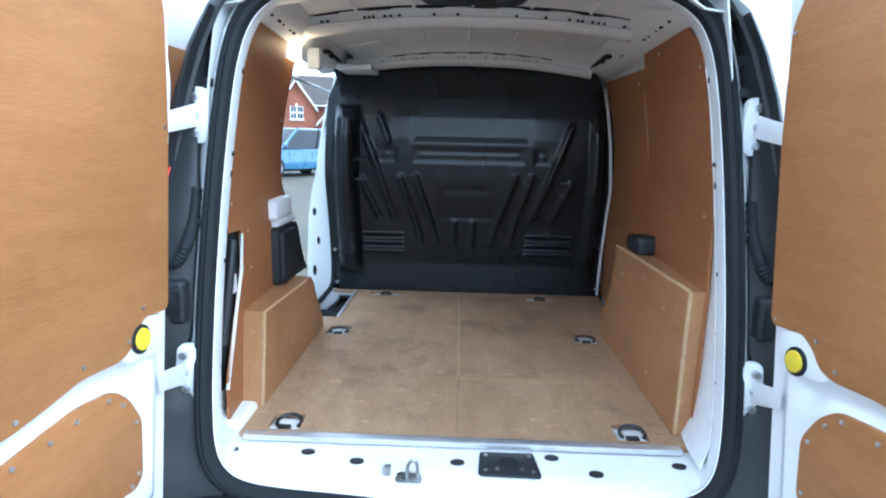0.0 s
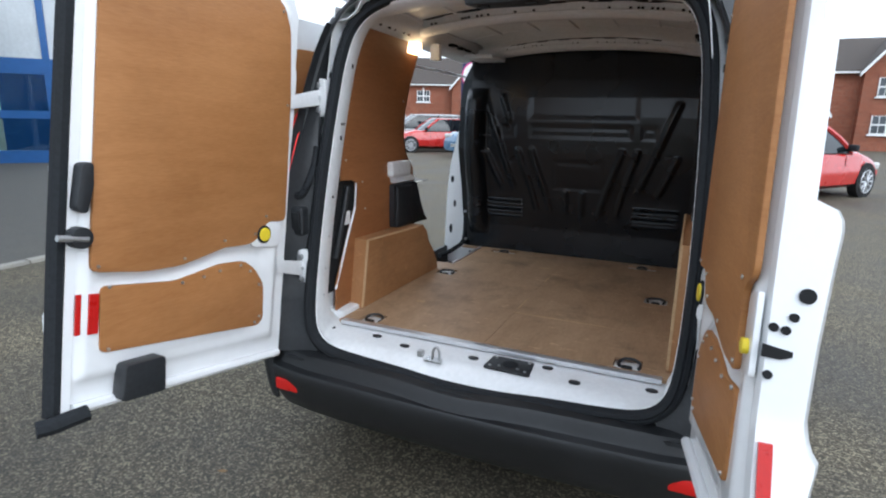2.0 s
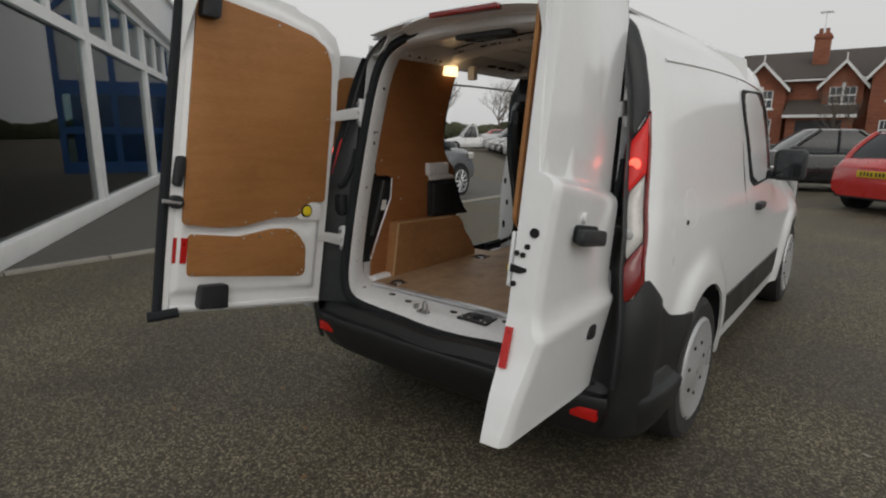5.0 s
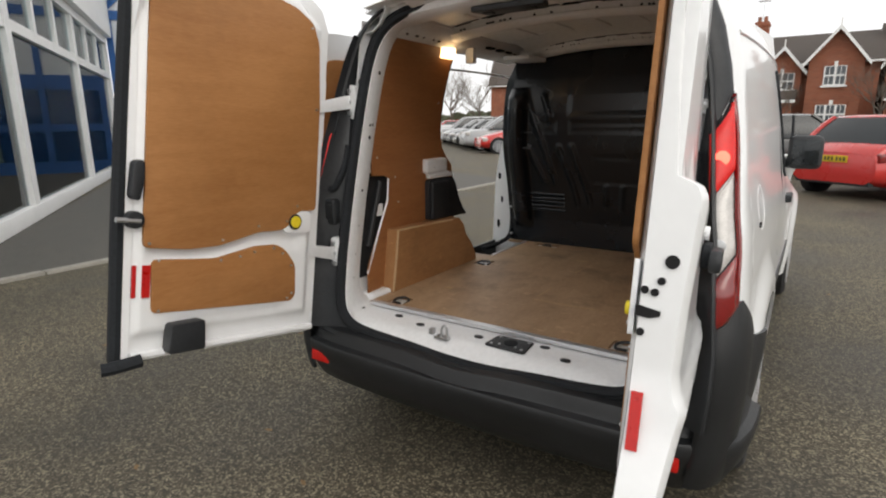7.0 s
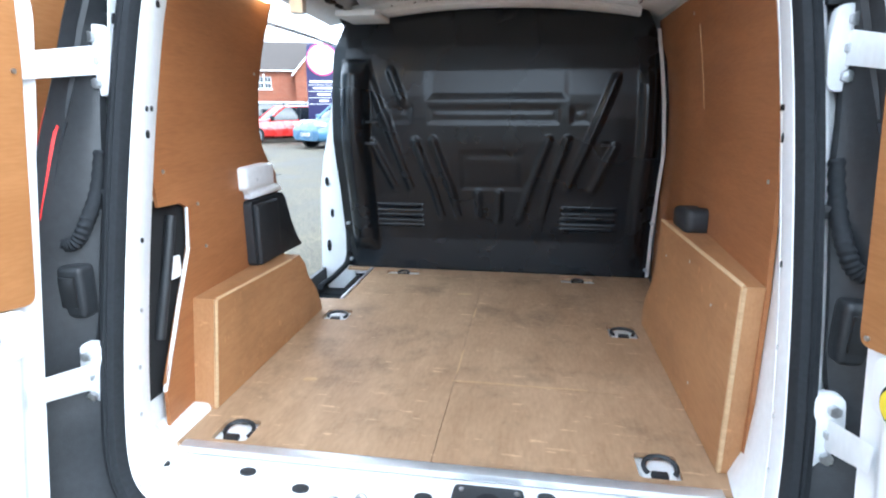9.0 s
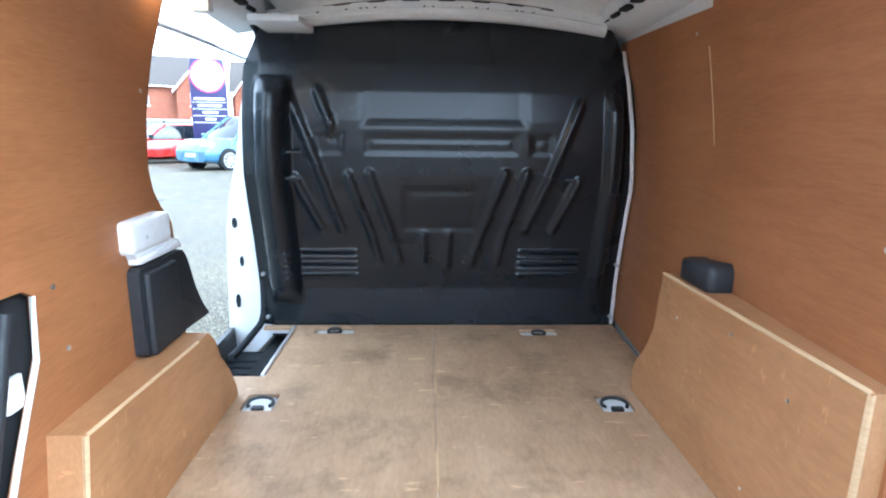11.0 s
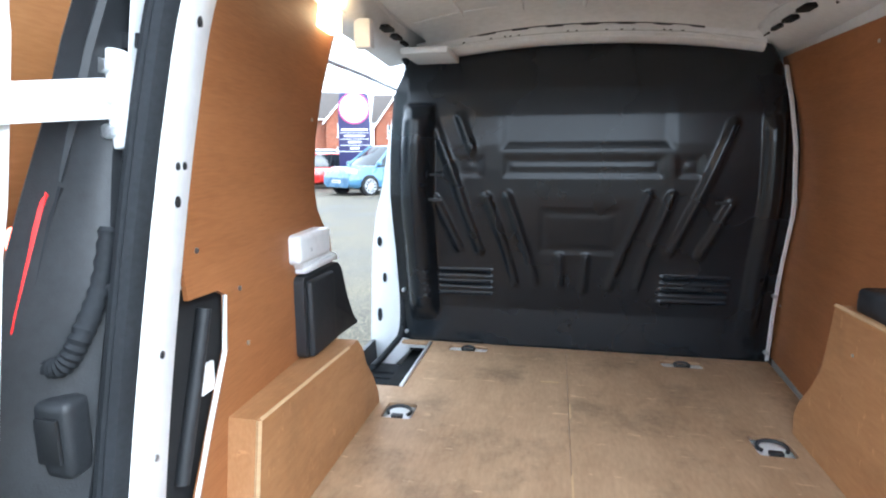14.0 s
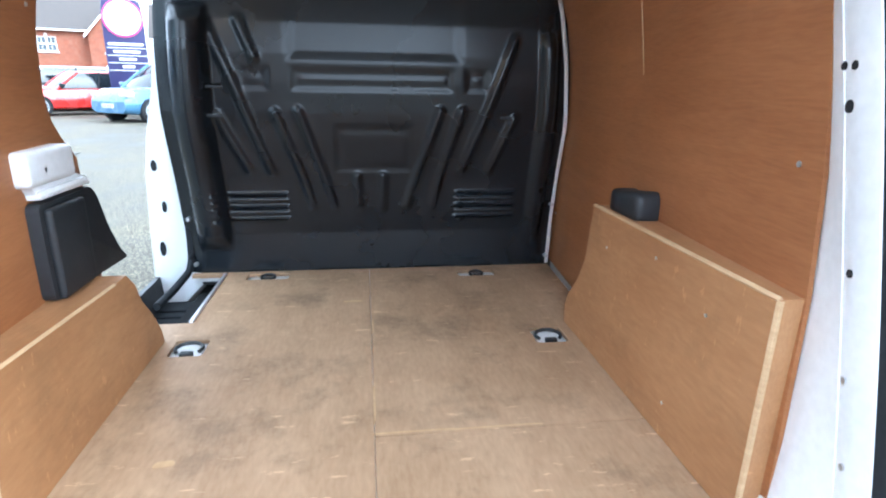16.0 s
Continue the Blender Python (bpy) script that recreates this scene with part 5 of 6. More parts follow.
part("step_riser", box((-0.565, 1.0, 0.43), (-0.552, 1.62, 0.566), 0.002), RUBBER, van)
part("step_edge", box((-0.560, 1.115, 0.560), (-0.547, 1.580, 0.577), 0.003), ALU, van, "aluminium floor edge strip")
part("side_sill", box((-0.87, 0.72, 0.28), (-0.80, 1.72, 0.43), 0.015), WHITE, van)

part("cant_rail", thick(grid([[Vector((CX - x, y, z)) for x, z in ((0.66, 1.765), (0.70, 1.768), (lerp(WID, 1.775) - 0.012, 1.775), (lerp(WID, 1.80) - 0.012, 1.80))] for y in [0.70 + 1.04 * k / 6 for k in range(7)]]), 0.006), WHITE, van)

# roof structure
def roof_z(x):
    return 1.845 - 0.05 * (abs(x - CX) / 0.62) ** 2.5


rows = [[Vector((CX + x, 0.05 + 1.75 * k / 20, roof_z(CX + x))) for x in [-0.59 + 1.18 * i / 24 for i in range(25)]] for k in range(21)]
part("roof_lining", thick(grid(rows), 0.004), ROOF_IN, van, "bare grey-white steel roof skin")
for x in (-0.40, -0.20, 0.0, 0.20, 0.40):
    part("roof_swage", tube([(CX + x, 0.12 + 1.4 * k / 12, roof_z(CX + x) - 0.004) for k in range(13)], 0.008, 6), ROOF_IN, van)


def roof_beam(y0, y1, zc, ze, xe, h, name):
    xs = [-xe + 2 * xe * i / 26 for i in range(27)]
    rows = []
    for (y, dz) in ((y0 - 0.012, h), (y0, h - 0.004), (y0 + 0.004, 0.012), (y0 + 0.02, 0.0), (y1 - 0.02, 0.0), (y1 - 0.004, 0.012), (y1, h - 0.004), (y1 + 0.012, h)):
        rows.append([Vector((CX + x, y + 0.02 * (x / xe) ** 2, zc + (ze - zc) * abs(x / xe) ** 2.2 + dz)) for x in xs])
    return part(name, thick(grid(rows), 0.003), WHITE_IN, van, "white pressed steel roof bow")


def beam_holes(beam, y, zc, ze, xe, xs, axis, r=0.006):
    base = None
    for x in xs:
        p = (CX + x, y + 0.02 * (x / xe) ** 2, zc + (ze - zc) * abs(x / xe) ** 2.2)
        if base is None:
            base = part("punched_hole", disc((0, 0, 0), axis, r, 0.004, 10, 0), DARK, beam)
            base.location = p
        else:
            share("punched_hole", base, p, beam)


mid = roof_beam(0.66, 0.76, 1.785, 1.745, 0.60, 0.055, "roof_bow")
beam_holes(mid, 0.656, 1.812, 1.772, 0.60, (-0.52, -0.50, -0.37, -0.355, -0.34, -0.30, -0.28, -0.25, -0.13, -0.05, 0.15, 0.25, 0.33, 0.36, 0.375, 0.41, 0.43, 0.45, 0.52), (0, 1, 0))
beam_holes(mid, 0.70, 1.7845, 1.7445, 0.60, (-0.545, -0.10, 0.0, 0.12, 0.22, 0.31, 0.555), (0, 0, 1), 0.009)
fro = roof_beam(1.46, 1.54, 1.755, 1.705, 0.60, 0.06, "roof_bow")
beam_holes(fro, 1.456, 1.782, 1.732, 0.60, (-0.42, -0.32, -0.27, -0.25, -0.22, -0.05, -0.02, 0.08, 0.13, 0.17, 0.27, 0.29, 0.33), (0, 1, 0))
rear_b = roof_beam(0.12, 0.26, 1.775, 1.745, 0.58, 0.05, "roof_bow")
beam_holes(rear_b, 0.18, 1.7745, 1.7445, 0.58, (-0.45, -0.34, -0.25, -0.2, 0.22, 0.3, 0.38, 0.42, 0.46), (0, 0, 1), 0.008)
# dark notched strips: sealant pads plus the gap's shade, painted above each bow
for bow, y, zc, ze, xe in ((mid, 0.646, 1.838, 1.798, 0.60), (fro, 1.446, 1.808, 1.785, 0.40), (rear_b, 0.262, 1.826, 1.79, 0.58)):
    rows = [[], []]
    for k in range(-40, 41):
        x = xe * k / 40
        z = zc + (ze - zc) * abs(k / 40) ** 2.2
        drop = 0.003 if (k // 6) % 2 else 0.007
        rows[0].append(Vector((CX + x, y + 0.02 * (x / xe) ** 2, z + 0.004)))
        rows[1].append(Vector((CX + x, y + 0.02 * (x / xe) ** 2, z - drop)))
    part("sealant_gap_shade", thick(grid(rows), 0.003), RUBBER, bow, "dark line of sealant and painted gap shade between bow and roof skin")
rows = [[Vector((CX + x, y + 0.02 * (x / 0.5) ** 2, z - 0.035 * abs(x / 0.5) ** 2.2)) for x in [-0.56 + 1.12 * i / 20 for i in range(21)]] for y, z in ((1.26, 1.846), (1.34, 1.838), (1.42, 1.822), (1.455, 1.806))]
part("front_roof_panel", thick(grid(rows), 0.003), ROOF_IN, van)
rows = [[Vector((CX + x, y + 0.02 * (x / 0.5) ** 2, z - 0.035 * abs(x / 0.5) ** 2.2)) for x in [-0.62 + 1.24 * i / 20 for i in range(21)]] for y, z in ((1.535, 1.765), (1.57, 1.75), (1.66, 1.75))]
part("front_roof_flange", thick(grid(rows), 0.003), BULK, van)
pan = part("header_fitting", slab(rounded([(-0.13, 0.14), (0.17, 0.14), (0.145, 0.24), (-0.105, 0.24)], 0.02), lambda u, v, w: (u, v, 1.768 - w), 0.02, 0.005), BLACK, van, "black plastic lock fitting")
for x in (-0.07, 0.10):
    part("fitting_knob", box((x - 0.02, 0.17, 1.742), (x + 0.02, 0.20, 1.755), 0.004), BLACK, pan)
for side in (1, -1):
    rows = []
    for k in range(17):
        y = 0.10 + 1.52 * k / 16
        taper = 0.0 if y < 1.2 else 0.05 * ((y - 1.2) / 0.42)
        xi = wall_x(y, 1.72) + CX * 0.4 * side
        rows.append([Vector((side * (xi + 0.03), y, 1.715)), Vector((side * (xi - 0.02), y, 1.722)), Vector((side * (xi - 0.055 - taper), y, 1.745)), Vector((side * (xi - 0.08 - taper), y, 1.785)), Vector((side * (xi - 0.085 - taper), y, 1.825))])
    rail = part("roof_rail", thick(grid(rows), 0.004), WHITE_IN, van, "white pressed steel roof rail")
    for y, r in ((0.32, 0.009), (0.40, 0.012), (0.46, 0.007), (0.55, 0.008), (0.60, 0.011), (0.95, 0.010), (1.0, 0.007)):
        p = (side * (wall_x(y, 1.72) + CX * 0.4 * side - 0.041), y, 1.7355)
        part("punched_hole", disc(p, (0.5 * side, 0, -0.85), r, 0.008, 10, 0), DARK, rail)
    for y in (1.12, 1.25, 1.36, 1.46):
        xi = wall_x(y, 1.72) + CX * 0.4 * side
        part("rail_slot", box((side * (xi - 0.075) - 0.018, y - 0.035, 1.744), (side * (xi - 0.075) + 0.018, y + 0.035, 1.756), 0.004), DARK, rail)
for side in (1, -1):
    part("rail_lip", tube([(side * (wall_x(y, 1.72) + CX * 0.4 * side - 0.083 - (0.0 if y < 1.2 else 0.05 * ((y - 1.2) / 0.42))), y, 1.792) for y in [0.28 + 0.06 * k for k in range(20)]], 0.0065, 6), WHITE_IN, van)
for y, zc, ze, xe in ((0.655, 1.803, 1.763, 0.60), (0.765, 1.803, 1.763, 0.60), (1.452, 1.778, 1.730, 0.58)):
    part("bow_flange", tube([(CX + xe * k / 13, y + 0.02 * (k / 13) ** 2, zc + (ze - zc) * abs(k / 13) ** 2.2) for k in range(-13, 14)], 0.0055, 6), WHITE_IN, van)
part("rail_end", box((-0.585, 1.28, 1.700), (-0.42, 1.52, 1.722), 0.006), WHITE_IN, van)
part("door_stop", box((-0.615, 0.905, 1.655), (-0.565, 0.945, 1.735), 0.008), WHITE_IN, van, "white door stop bracket")
lampb = part("interior_lamp", box((-0.645, 0.685, 1.668), (-0.605, 0.800, 1.725), 0.008), BULB, van, "lit warm load-bay lamp")
part("lamp_base", box((-0.655, 0.675, 1.722), (-0.600, 0.815, 1.735), 0.004), WHITE_IN, lampb)

# sliding side door, slid back along the flank
sl = rounded([(-0.17, 0.42), (0.70, 0.42), (0.72, 1.0), (0.66, 1.5), (0.58, 1.72), (0.0, 1.72), (-0.10, 1.6), (-0.17, 1.0)], 0.06)


def slide_x(z):
    return CX - lerp(WID, z) - 0.075


bm = slab(sl, lambda u, v, w: (u, v, w), 0.05, 0.0)
for zc in (0.6, 0.9, 1.1, 1.3, 1.5, 1.62):
    bmesh.ops.bisect_plane(bm, geom=bm.verts[:] + bm.edges[:] + bm.faces[:], plane_co=(0, zc, 0), plane_no=(0, 1, 0))
for v in bm.verts:
    y, z, w = v.co
    v.co = (slide_x(z) + 0.03 - w, y, z)
slide = part("sliding_door", bm, WHITE, van, "white sliding side door, slid open")
sp = rounded([(-0.08, 0.95), (0.60, 0.95), (0.56, 1.5), (0.50, 1.62), (0.05, 1.62), (-0.05, 1.5)], 0.05)
bm = slab(sp, lambda u, v, w: (u, v, w), 0.008, 0.0)
for zc in (1.1, 1.3, 1.5):
    bmesh.ops.bisect_plane(bm, geom=bm.verts[:] + bm.edges[:] + bm.faces[:], plane_co=(0, zc, 0), plane_no=(0, 1, 0))
for v in bm.verts:
    y, z, w = v.co
    v.co = (slide_x(z) + 0.032 + w, y, z)
part("ply_panel", bm, PLY_DOOR, slide)

# ---- parked cars ----
def car(label, loc, rz, paint, L=4.0, W=1.74, H=1.45, belt=0.92, style="hatch", group="parked cars", plate=None, rear_plate=None):
    """A parked car, its nose along +y: body, glass house, roof, wheels, lamps, bumpers."""
    c = thing("parked_car", label, "car", loc, rz, group)
    hl, hw = L / 2, W / 2
    nose_h = belt - (0.16 if style != "mpv" else 0.04)
    tail_h = belt + 0.03
    st = []
    for k in range(25):
        y = -hl + L * k / 24
        f = y / hl
        w = hw * (1 - 0.14 * abs(f) ** 5 - 0.02 * f * f)
        top = lerp([(-1.0, tail_h - 0.16), (-0.95, tail_h - 0.03), (-0.8, tail_h), (0.3, belt), (0.5, belt + 0.01), (0.85, nose_h), (0.95, nose_h - 0.10), (1.0, nose_h - 0.26)], f)
        low = 0.20 + 0.08 * abs(f) ** 6
        sec = [(0.0, low), (w * 0.80, low), (w * 0.97, low + 0.08), (w, 0.45), (w * 0.995, 0.58), (w * 0.97, 0.64), (w * 0.965, top - 0.10), (w * 0.93, top - 0.03), (w * 0.84, top), (0.0, top + 0.02)]
        st.append([Vector((x, y, z)) for x, z in sec] + [Vector((-x, y, z)) for x, z in reversed(sec[1:-1])])
    bm = grid(st, close_u=True)
    for row in (0, -1):
        bm.faces.new([bm.verts.new(p) for p in st[row]])
    bmesh.ops.remove_doubles(bm, verts=bm.verts, dist=1e-5)
    body = part("car_body", bm, paint, c, angle=50)
    # glass house
    y_b = {"hatch": (-0.86 * hl, 0.40 * hl), "saloon": (-0.62 * hl, 0.36 * hl), "mpv": (-0.93 * hl, 0.55 * hl), "pickup": (-0.12 * hl, 0.48 * hl)}[style]
    y_t = {"hatch": (-0.66 * hl, 0.06 * hl), "saloon": (-0.36 * hl, 0.06 * hl), "mpv": (-0.82 * hl, 0.14 * hl), "pickup": (-0.05 * hl, 0.20 * hl)}[style]
    wb, wt = hw * 0.90, hw * 0.68
    rows = []
    for t in [k / 6 for k in range(7)]:
        z = belt - 0.03 + (H - belt) * t
        bow = 0.035 * math.sin(t * math.pi)
        ya, yb, w = y_b[0] + (y_t[0] - y_b[0]) * t - bow, y_b[1] + (y_t[1] - y_b[1]) * t + bow, wb + (wt - wb) * t + bow
        out = []
        for k in range(7):
            out.append(Vector((w, ya + 0.06 + (yb - ya - 0.16) * k / 6, z)))
        out += [Vector((w * 0.6, yb, z)), Vector((0, yb + 0.05, z)), Vector((-w * 0.6, yb, z))]
        for k in range(7):
            out.append(Vector((-w, yb - 0.10 - (yb - ya - 0.16) * k / 6, z)))
        out += [Vector((-w * 0.6, ya, z)), Vector((0, ya - 0.02, z)), Vector((w * 0.6, ya, z))]
        rows.append(out)
    gh = grid(rows, close_u=True)
    part("car_glasshouse", gh, CAR_GLASS, c, "dark car windows", angle=50)
    roof = [[Vector((p.x * k, (p.y - (y_t[0] + y_t[1]) / 2) * (k * 0.5 + 0.5) + (y_t[0] + y_t[1]) / 2, H - 0.035 + dz)) for p in rows[-1]] for k, dz in ((1.03, -0.03), (1.02, 0.0), (0.9, 0.025), (0.6, 0.04), (0.02, 0.045))]
    part("car_roof", grid(roof, close_u=True), paint, c)
    for sx in (1, -1):
        for ia, ib in ((0, 0), (6, 6)):
            idx = ia if sx > 0 else 16 - ia
            part("roof_pillar", tube([r[idx] + Vector((0, 0, 0)) for r in rows], 0.05 if style != "mpv" or ia else 0.07, 6), paint, c)
        idx = 3 if sx > 0 else 13
        part("roof_pillar", tube([r[idx] for r in rows], 0.03, 6), RUBBER, c)
        part("wing_mirror", box((sx * (hw * 0.98) - 0.09, y_b[1] - 0.28, belt + 0.02), (sx * (hw * 0.98) + 0.09, y_b[1] - 0.14, belt + 0.15), 0.04, 3), paint if style != "hatch" else RUBBER, c)
        part("window_line", tube([Vector((sx * hw * 0.93, y_b[0] + 0.1 + (y_b[1] - y_b[0] - 0.2) * k / 8, belt - 0.02)) for k in range(9)], 0.012, 6), RUBBER, c)
        part("door_line", tube([Vector((sx * hw * 0.972, y_b[1] - 0.38, z)) for z in (0.42, 0.6, belt - 0.06)], 0.006, 5), DARK, c)
        part("door_line", tube([Vector((sx * hw * 0.972, y_b[1] - 1.40, z)) for z in (0.42, 0.6, belt - 0.06)], 0.006, 5), DARK, c)
        part("head_lamp", box((sx * hw * 0.70 - 0.20, hl - 0.30, nose_h - 0.22), (sx * hw * 0.70 + 0.18, hl - 0.06, nose_h - 0.06), 0.05, 3), LENS_CLEAR, c, "clear head lamp")
        part("rear_lamp", box((sx * hw * 0.68 - 0.18, -hl + 0.03, tail_h - 0.30), (sx * hw * 0.68 + 0.17, -hl + 0.22, tail_h - 0.15), 0.03, 3), LENS_RED, c, "red rear lamp")
    for yy in (-0.62 * hl, 0.64 * hl):
        for sx in (1, -1):
            part("wheel_arch", disc((sx * (hw - 0.09), yy, 0.33), (1, 0, 0), 0.36, 0.18, 28, 0.01), DARK, c)
            tyre = part("wheel", lathe([(0.21, 0.05), (0.285, 0.10), (0.31, 0.08), (0.315, 0.0), (0.31, -0.10)], (sx * (hw - 0.09), yy, 0.315), (sx, 0, 0), 32), TYRE, c)
            part("rim", lathe([(0.238, 0.099), (0.20, 0.096), (0.08, 0.094), (0.001, 0.094)], (sx * (hw - 0.09), yy, 0.315), (sx, 0, 0), 28), INK, tyre)
            for k in range(10):
                a = k * math.pi / 5
                d = Vector((0, math.cos(a), math.sin(a)))
                part("spoke", tube([Vector((sx * (hw + 0.004), yy, 0.315)) + d * 0.03, Vector((sx * (hw + 0.010), yy, 0.315)) + d * 0.225], 0.020, 6), RIM, tyre)
            part("rim_edge", tube([Vector((sx * (hw + 0.010), yy + 0.228 * math.cos(a * math.pi / 12), 0.315 + 0.228 * math.sin(a * math.pi / 12))) for a in range(24)], 0.014, 5, True), RIM, tyre)
    part("grille", box((-hw * 0.55, hl - 0.10, nose_h - 0.40), (hw * 0.55, hl - 0.005, nose_h - 0.24), 0.03), BLACK, c)
    part("lower_grille", box((-hw * 0.7, hl - 0.16, 0.26), (hw * 0.7, hl - 0.01, 0.38), 0.03), BLACK, c)
    part("rear_valance", box((-hw * 0.75, -hl + 0.005, 0.24), (hw * 0.75, -hl + 0.14, 0.38), 0.03), BLACK, c)
    for yy, mat in ((hl + 0.004, PLATE_W), (-hl - 0.004, PLATE_Y)):
        z0 = 0.42 if mat is PLATE_W else 0.62
        pl = part("number_plate", box((-0.26, yy - 0.012, z0), (0.26, yy + 0.012, z0 + 0.11), 0.003), mat, c, "number plate with dark bars")
        for k in range(7):
            x = -0.20 + k * 0.062 + (0.02 if k > 3 else 0)
            s = 1 if yy > 0 else -1
            part("plate_bar", box((x, yy + s * 0.012, z0 + 0.022), (x + 0.034, yy + s * 0.0145, z0 + 0.088), 0), INK, pl, smooth=False)
    if style == "pickup":
        part("load_bed", box((-hw, -hl, 0.9), (hw, -0.2 * hl, 1.15), 0.03), paint, c)
    return c


def paint(name, rgb):
    return material(name, rgb, 0.28, coat=0.8, vary=0.05, scale=2)


RED_PAINT = paint("red_car_paint", (0.52, 0.022, 0.018))
BLACK_PAINT = paint("black_car_paint", (0.02, 0.022, 0.024))
BLUE_PAINT = paint("mid_blue_car_paint", (0.06, 0.15, 0.26))
SILVER_PAINT = paint("silver_car_paint", (0.36, 0.37, 0.38))
GREY_PAINT = paint("grey_car_paint", (0.10, 0.11, 0.12))
WHITE_PAINT = paint("white_car_paint", (0.72, 0.73, 0.74))

car("bright red hatchback with alloy wheels parked on asphalt", (2.4, 11.55, 0), radians(-37), RED_PAINT, 3.95, 1.74, 1.39, 0.90)
car("glossy black saloon parked behind the red hatchback", (-0.15, 14.4, 0), radians(112), BLACK_PAINT, 4.5, 1.8, 1.45, 0.92, "saloon")
car("mid-blue people carrier parked across the car park", (-6.16, 19.0, 0), radians(146), BLUE_PAINT, 4.3, 1.8, 1.68, 0.98, "mpv")
car("bright red hatchback parked beside the blue car", (-9.94, 21.05, 0), radians(131), RED_PAINT, 4.1, 1.76, 1.44, 0.90)
car("grey estate car parked behind the red one", (-11.7, 23.0, 0), radians(131), SILVER_PAINT, 4.6, 1.8, 1.62, 0.98, "mpv")
car("dark grey off-road car with alloy wheels near the van", (-6.44, 6.07, 0), radians(5), GREY_PAINT, 4.4, 1.85, 1.66, 1.0, "mpv")
row = [("red hatchback in the row of parked cars", RED_PAINT, "hatch"), ("silver estate in the row of parked cars", SILVER_PAINT, "mpv"), ("black saloon in the row of parked cars", BLACK_PAINT, "saloon"),
       ("grey hatchback in the row of parked cars", GREY_PAINT, "hatch"), ("silver hatchback in the row of parked cars", SILVER_PAINT, "hatch"), ("white pickup in the row of parked cars", WHITE_PAINT, "pickup"), ("white van-like car in the row", WHITE_PAINT, "mpv")]
SPOTS = [(-23.5, 35.5), (-18.8, 31.0), (-13.5, 24.9), (-15.2, 26.9), (-17.0, 28.9), (-21.4, 30.0), (-14.0, 34.5)]
for (lab, pm, sty), (x, y) in zip(row, SPOTS):
    car(lab, (x, y, 0), radians(131), pm, 4.3, 1.78, {"hatch": 1.46, "mpv": 1.66, "saloon": 1.44, "pickup": 1.75}[sty], 0.94, sty)



# ---- houses ----
def window_unit(parent, x, z, w, h, y, cols=2):
    """A white casement with glazing bars, a pale sill and an arched brick head."""
    win = part("window", box((x - w / 2, y - 0.06, z), (x + w / 2, y + 0.02, z + h), 0.01), TRIM_WHITE, parent)
    cw = w / cols
    for c in range(cols):
        for r in range(2):
            part("pane", box((x - w / 2 + cw * c + 0.07, y - 0.072, z + 0.07 + r * h * 0.5), (x - w / 2 + cw * (c + 1) - 0.05, y - 0.058, z + h * 0.5 - 0.03 + r * h * 0.5), 0), PANE, win, smooth=False)
        part("glazing_bar", box((x - w / 2 + cw * (c + 0.5) - 0.015, y - 0.082, z + 0.07), (x - w / 2 + cw * (c + 0.5) + 0.015, y - 0.060, z + h - 0.06), 0), TRIM_WHITE, win, smooth=False)
    part("sill", box((x - w / 2 - 0.10, y - 0.14, z - 0.10), (x + w / 2 + 0.10, y + 0.01, z), 0.01), TRIM_WHITE, win)
    part("brick_head", box((x - w / 2 - 0.08, y - 0.05, z + h), (x + w / 2 + 0.08, y + 0.01, z + h + 0.22), 0.01), BRICK, win)
    part("key_stone", box((x - 0.09, y - 0.07, z + h), (x + 0.09, y + 0.01, z + h + 0.26), 0.01), TRIM_WHITE, win)


def gable_roof(parent, x, w, y0, y1, eave, peak, over=0.3):
    """Roof planes of a gable whose ridge runs along y, with white bargeboards."""
    for s in (1, -1):
        th = 0.12
        bm = slab([(0, 0), (1, 0), (1, 1), (0, 1)], lambda u, v, k: Vector((x + s * (w / 2 + over) * (1 - u), y0 - over + (y1 - y0 + over) * v, (eave - over * (peak - eave) / (w / 2)) * (1 - u) + peak * u + 0.02 + k)), th)
        part("roof_slope", bm, TILE, parent, smooth=False)
        bm = slab([(0, 0), (1, 0), (1, 1), (0, 1)], lambda u, v, k: Vector((x + s * (w / 2 + over) * (1 - u), y0 - over - 0.05 - k, (eave - over * (peak - eave) / (w / 2)) * (1 - u) + peak * u - 0.10 + 0.24 * v)), 0.05)
        part("barge_board", bm, TRIM_WHITE, parent, smooth=False)


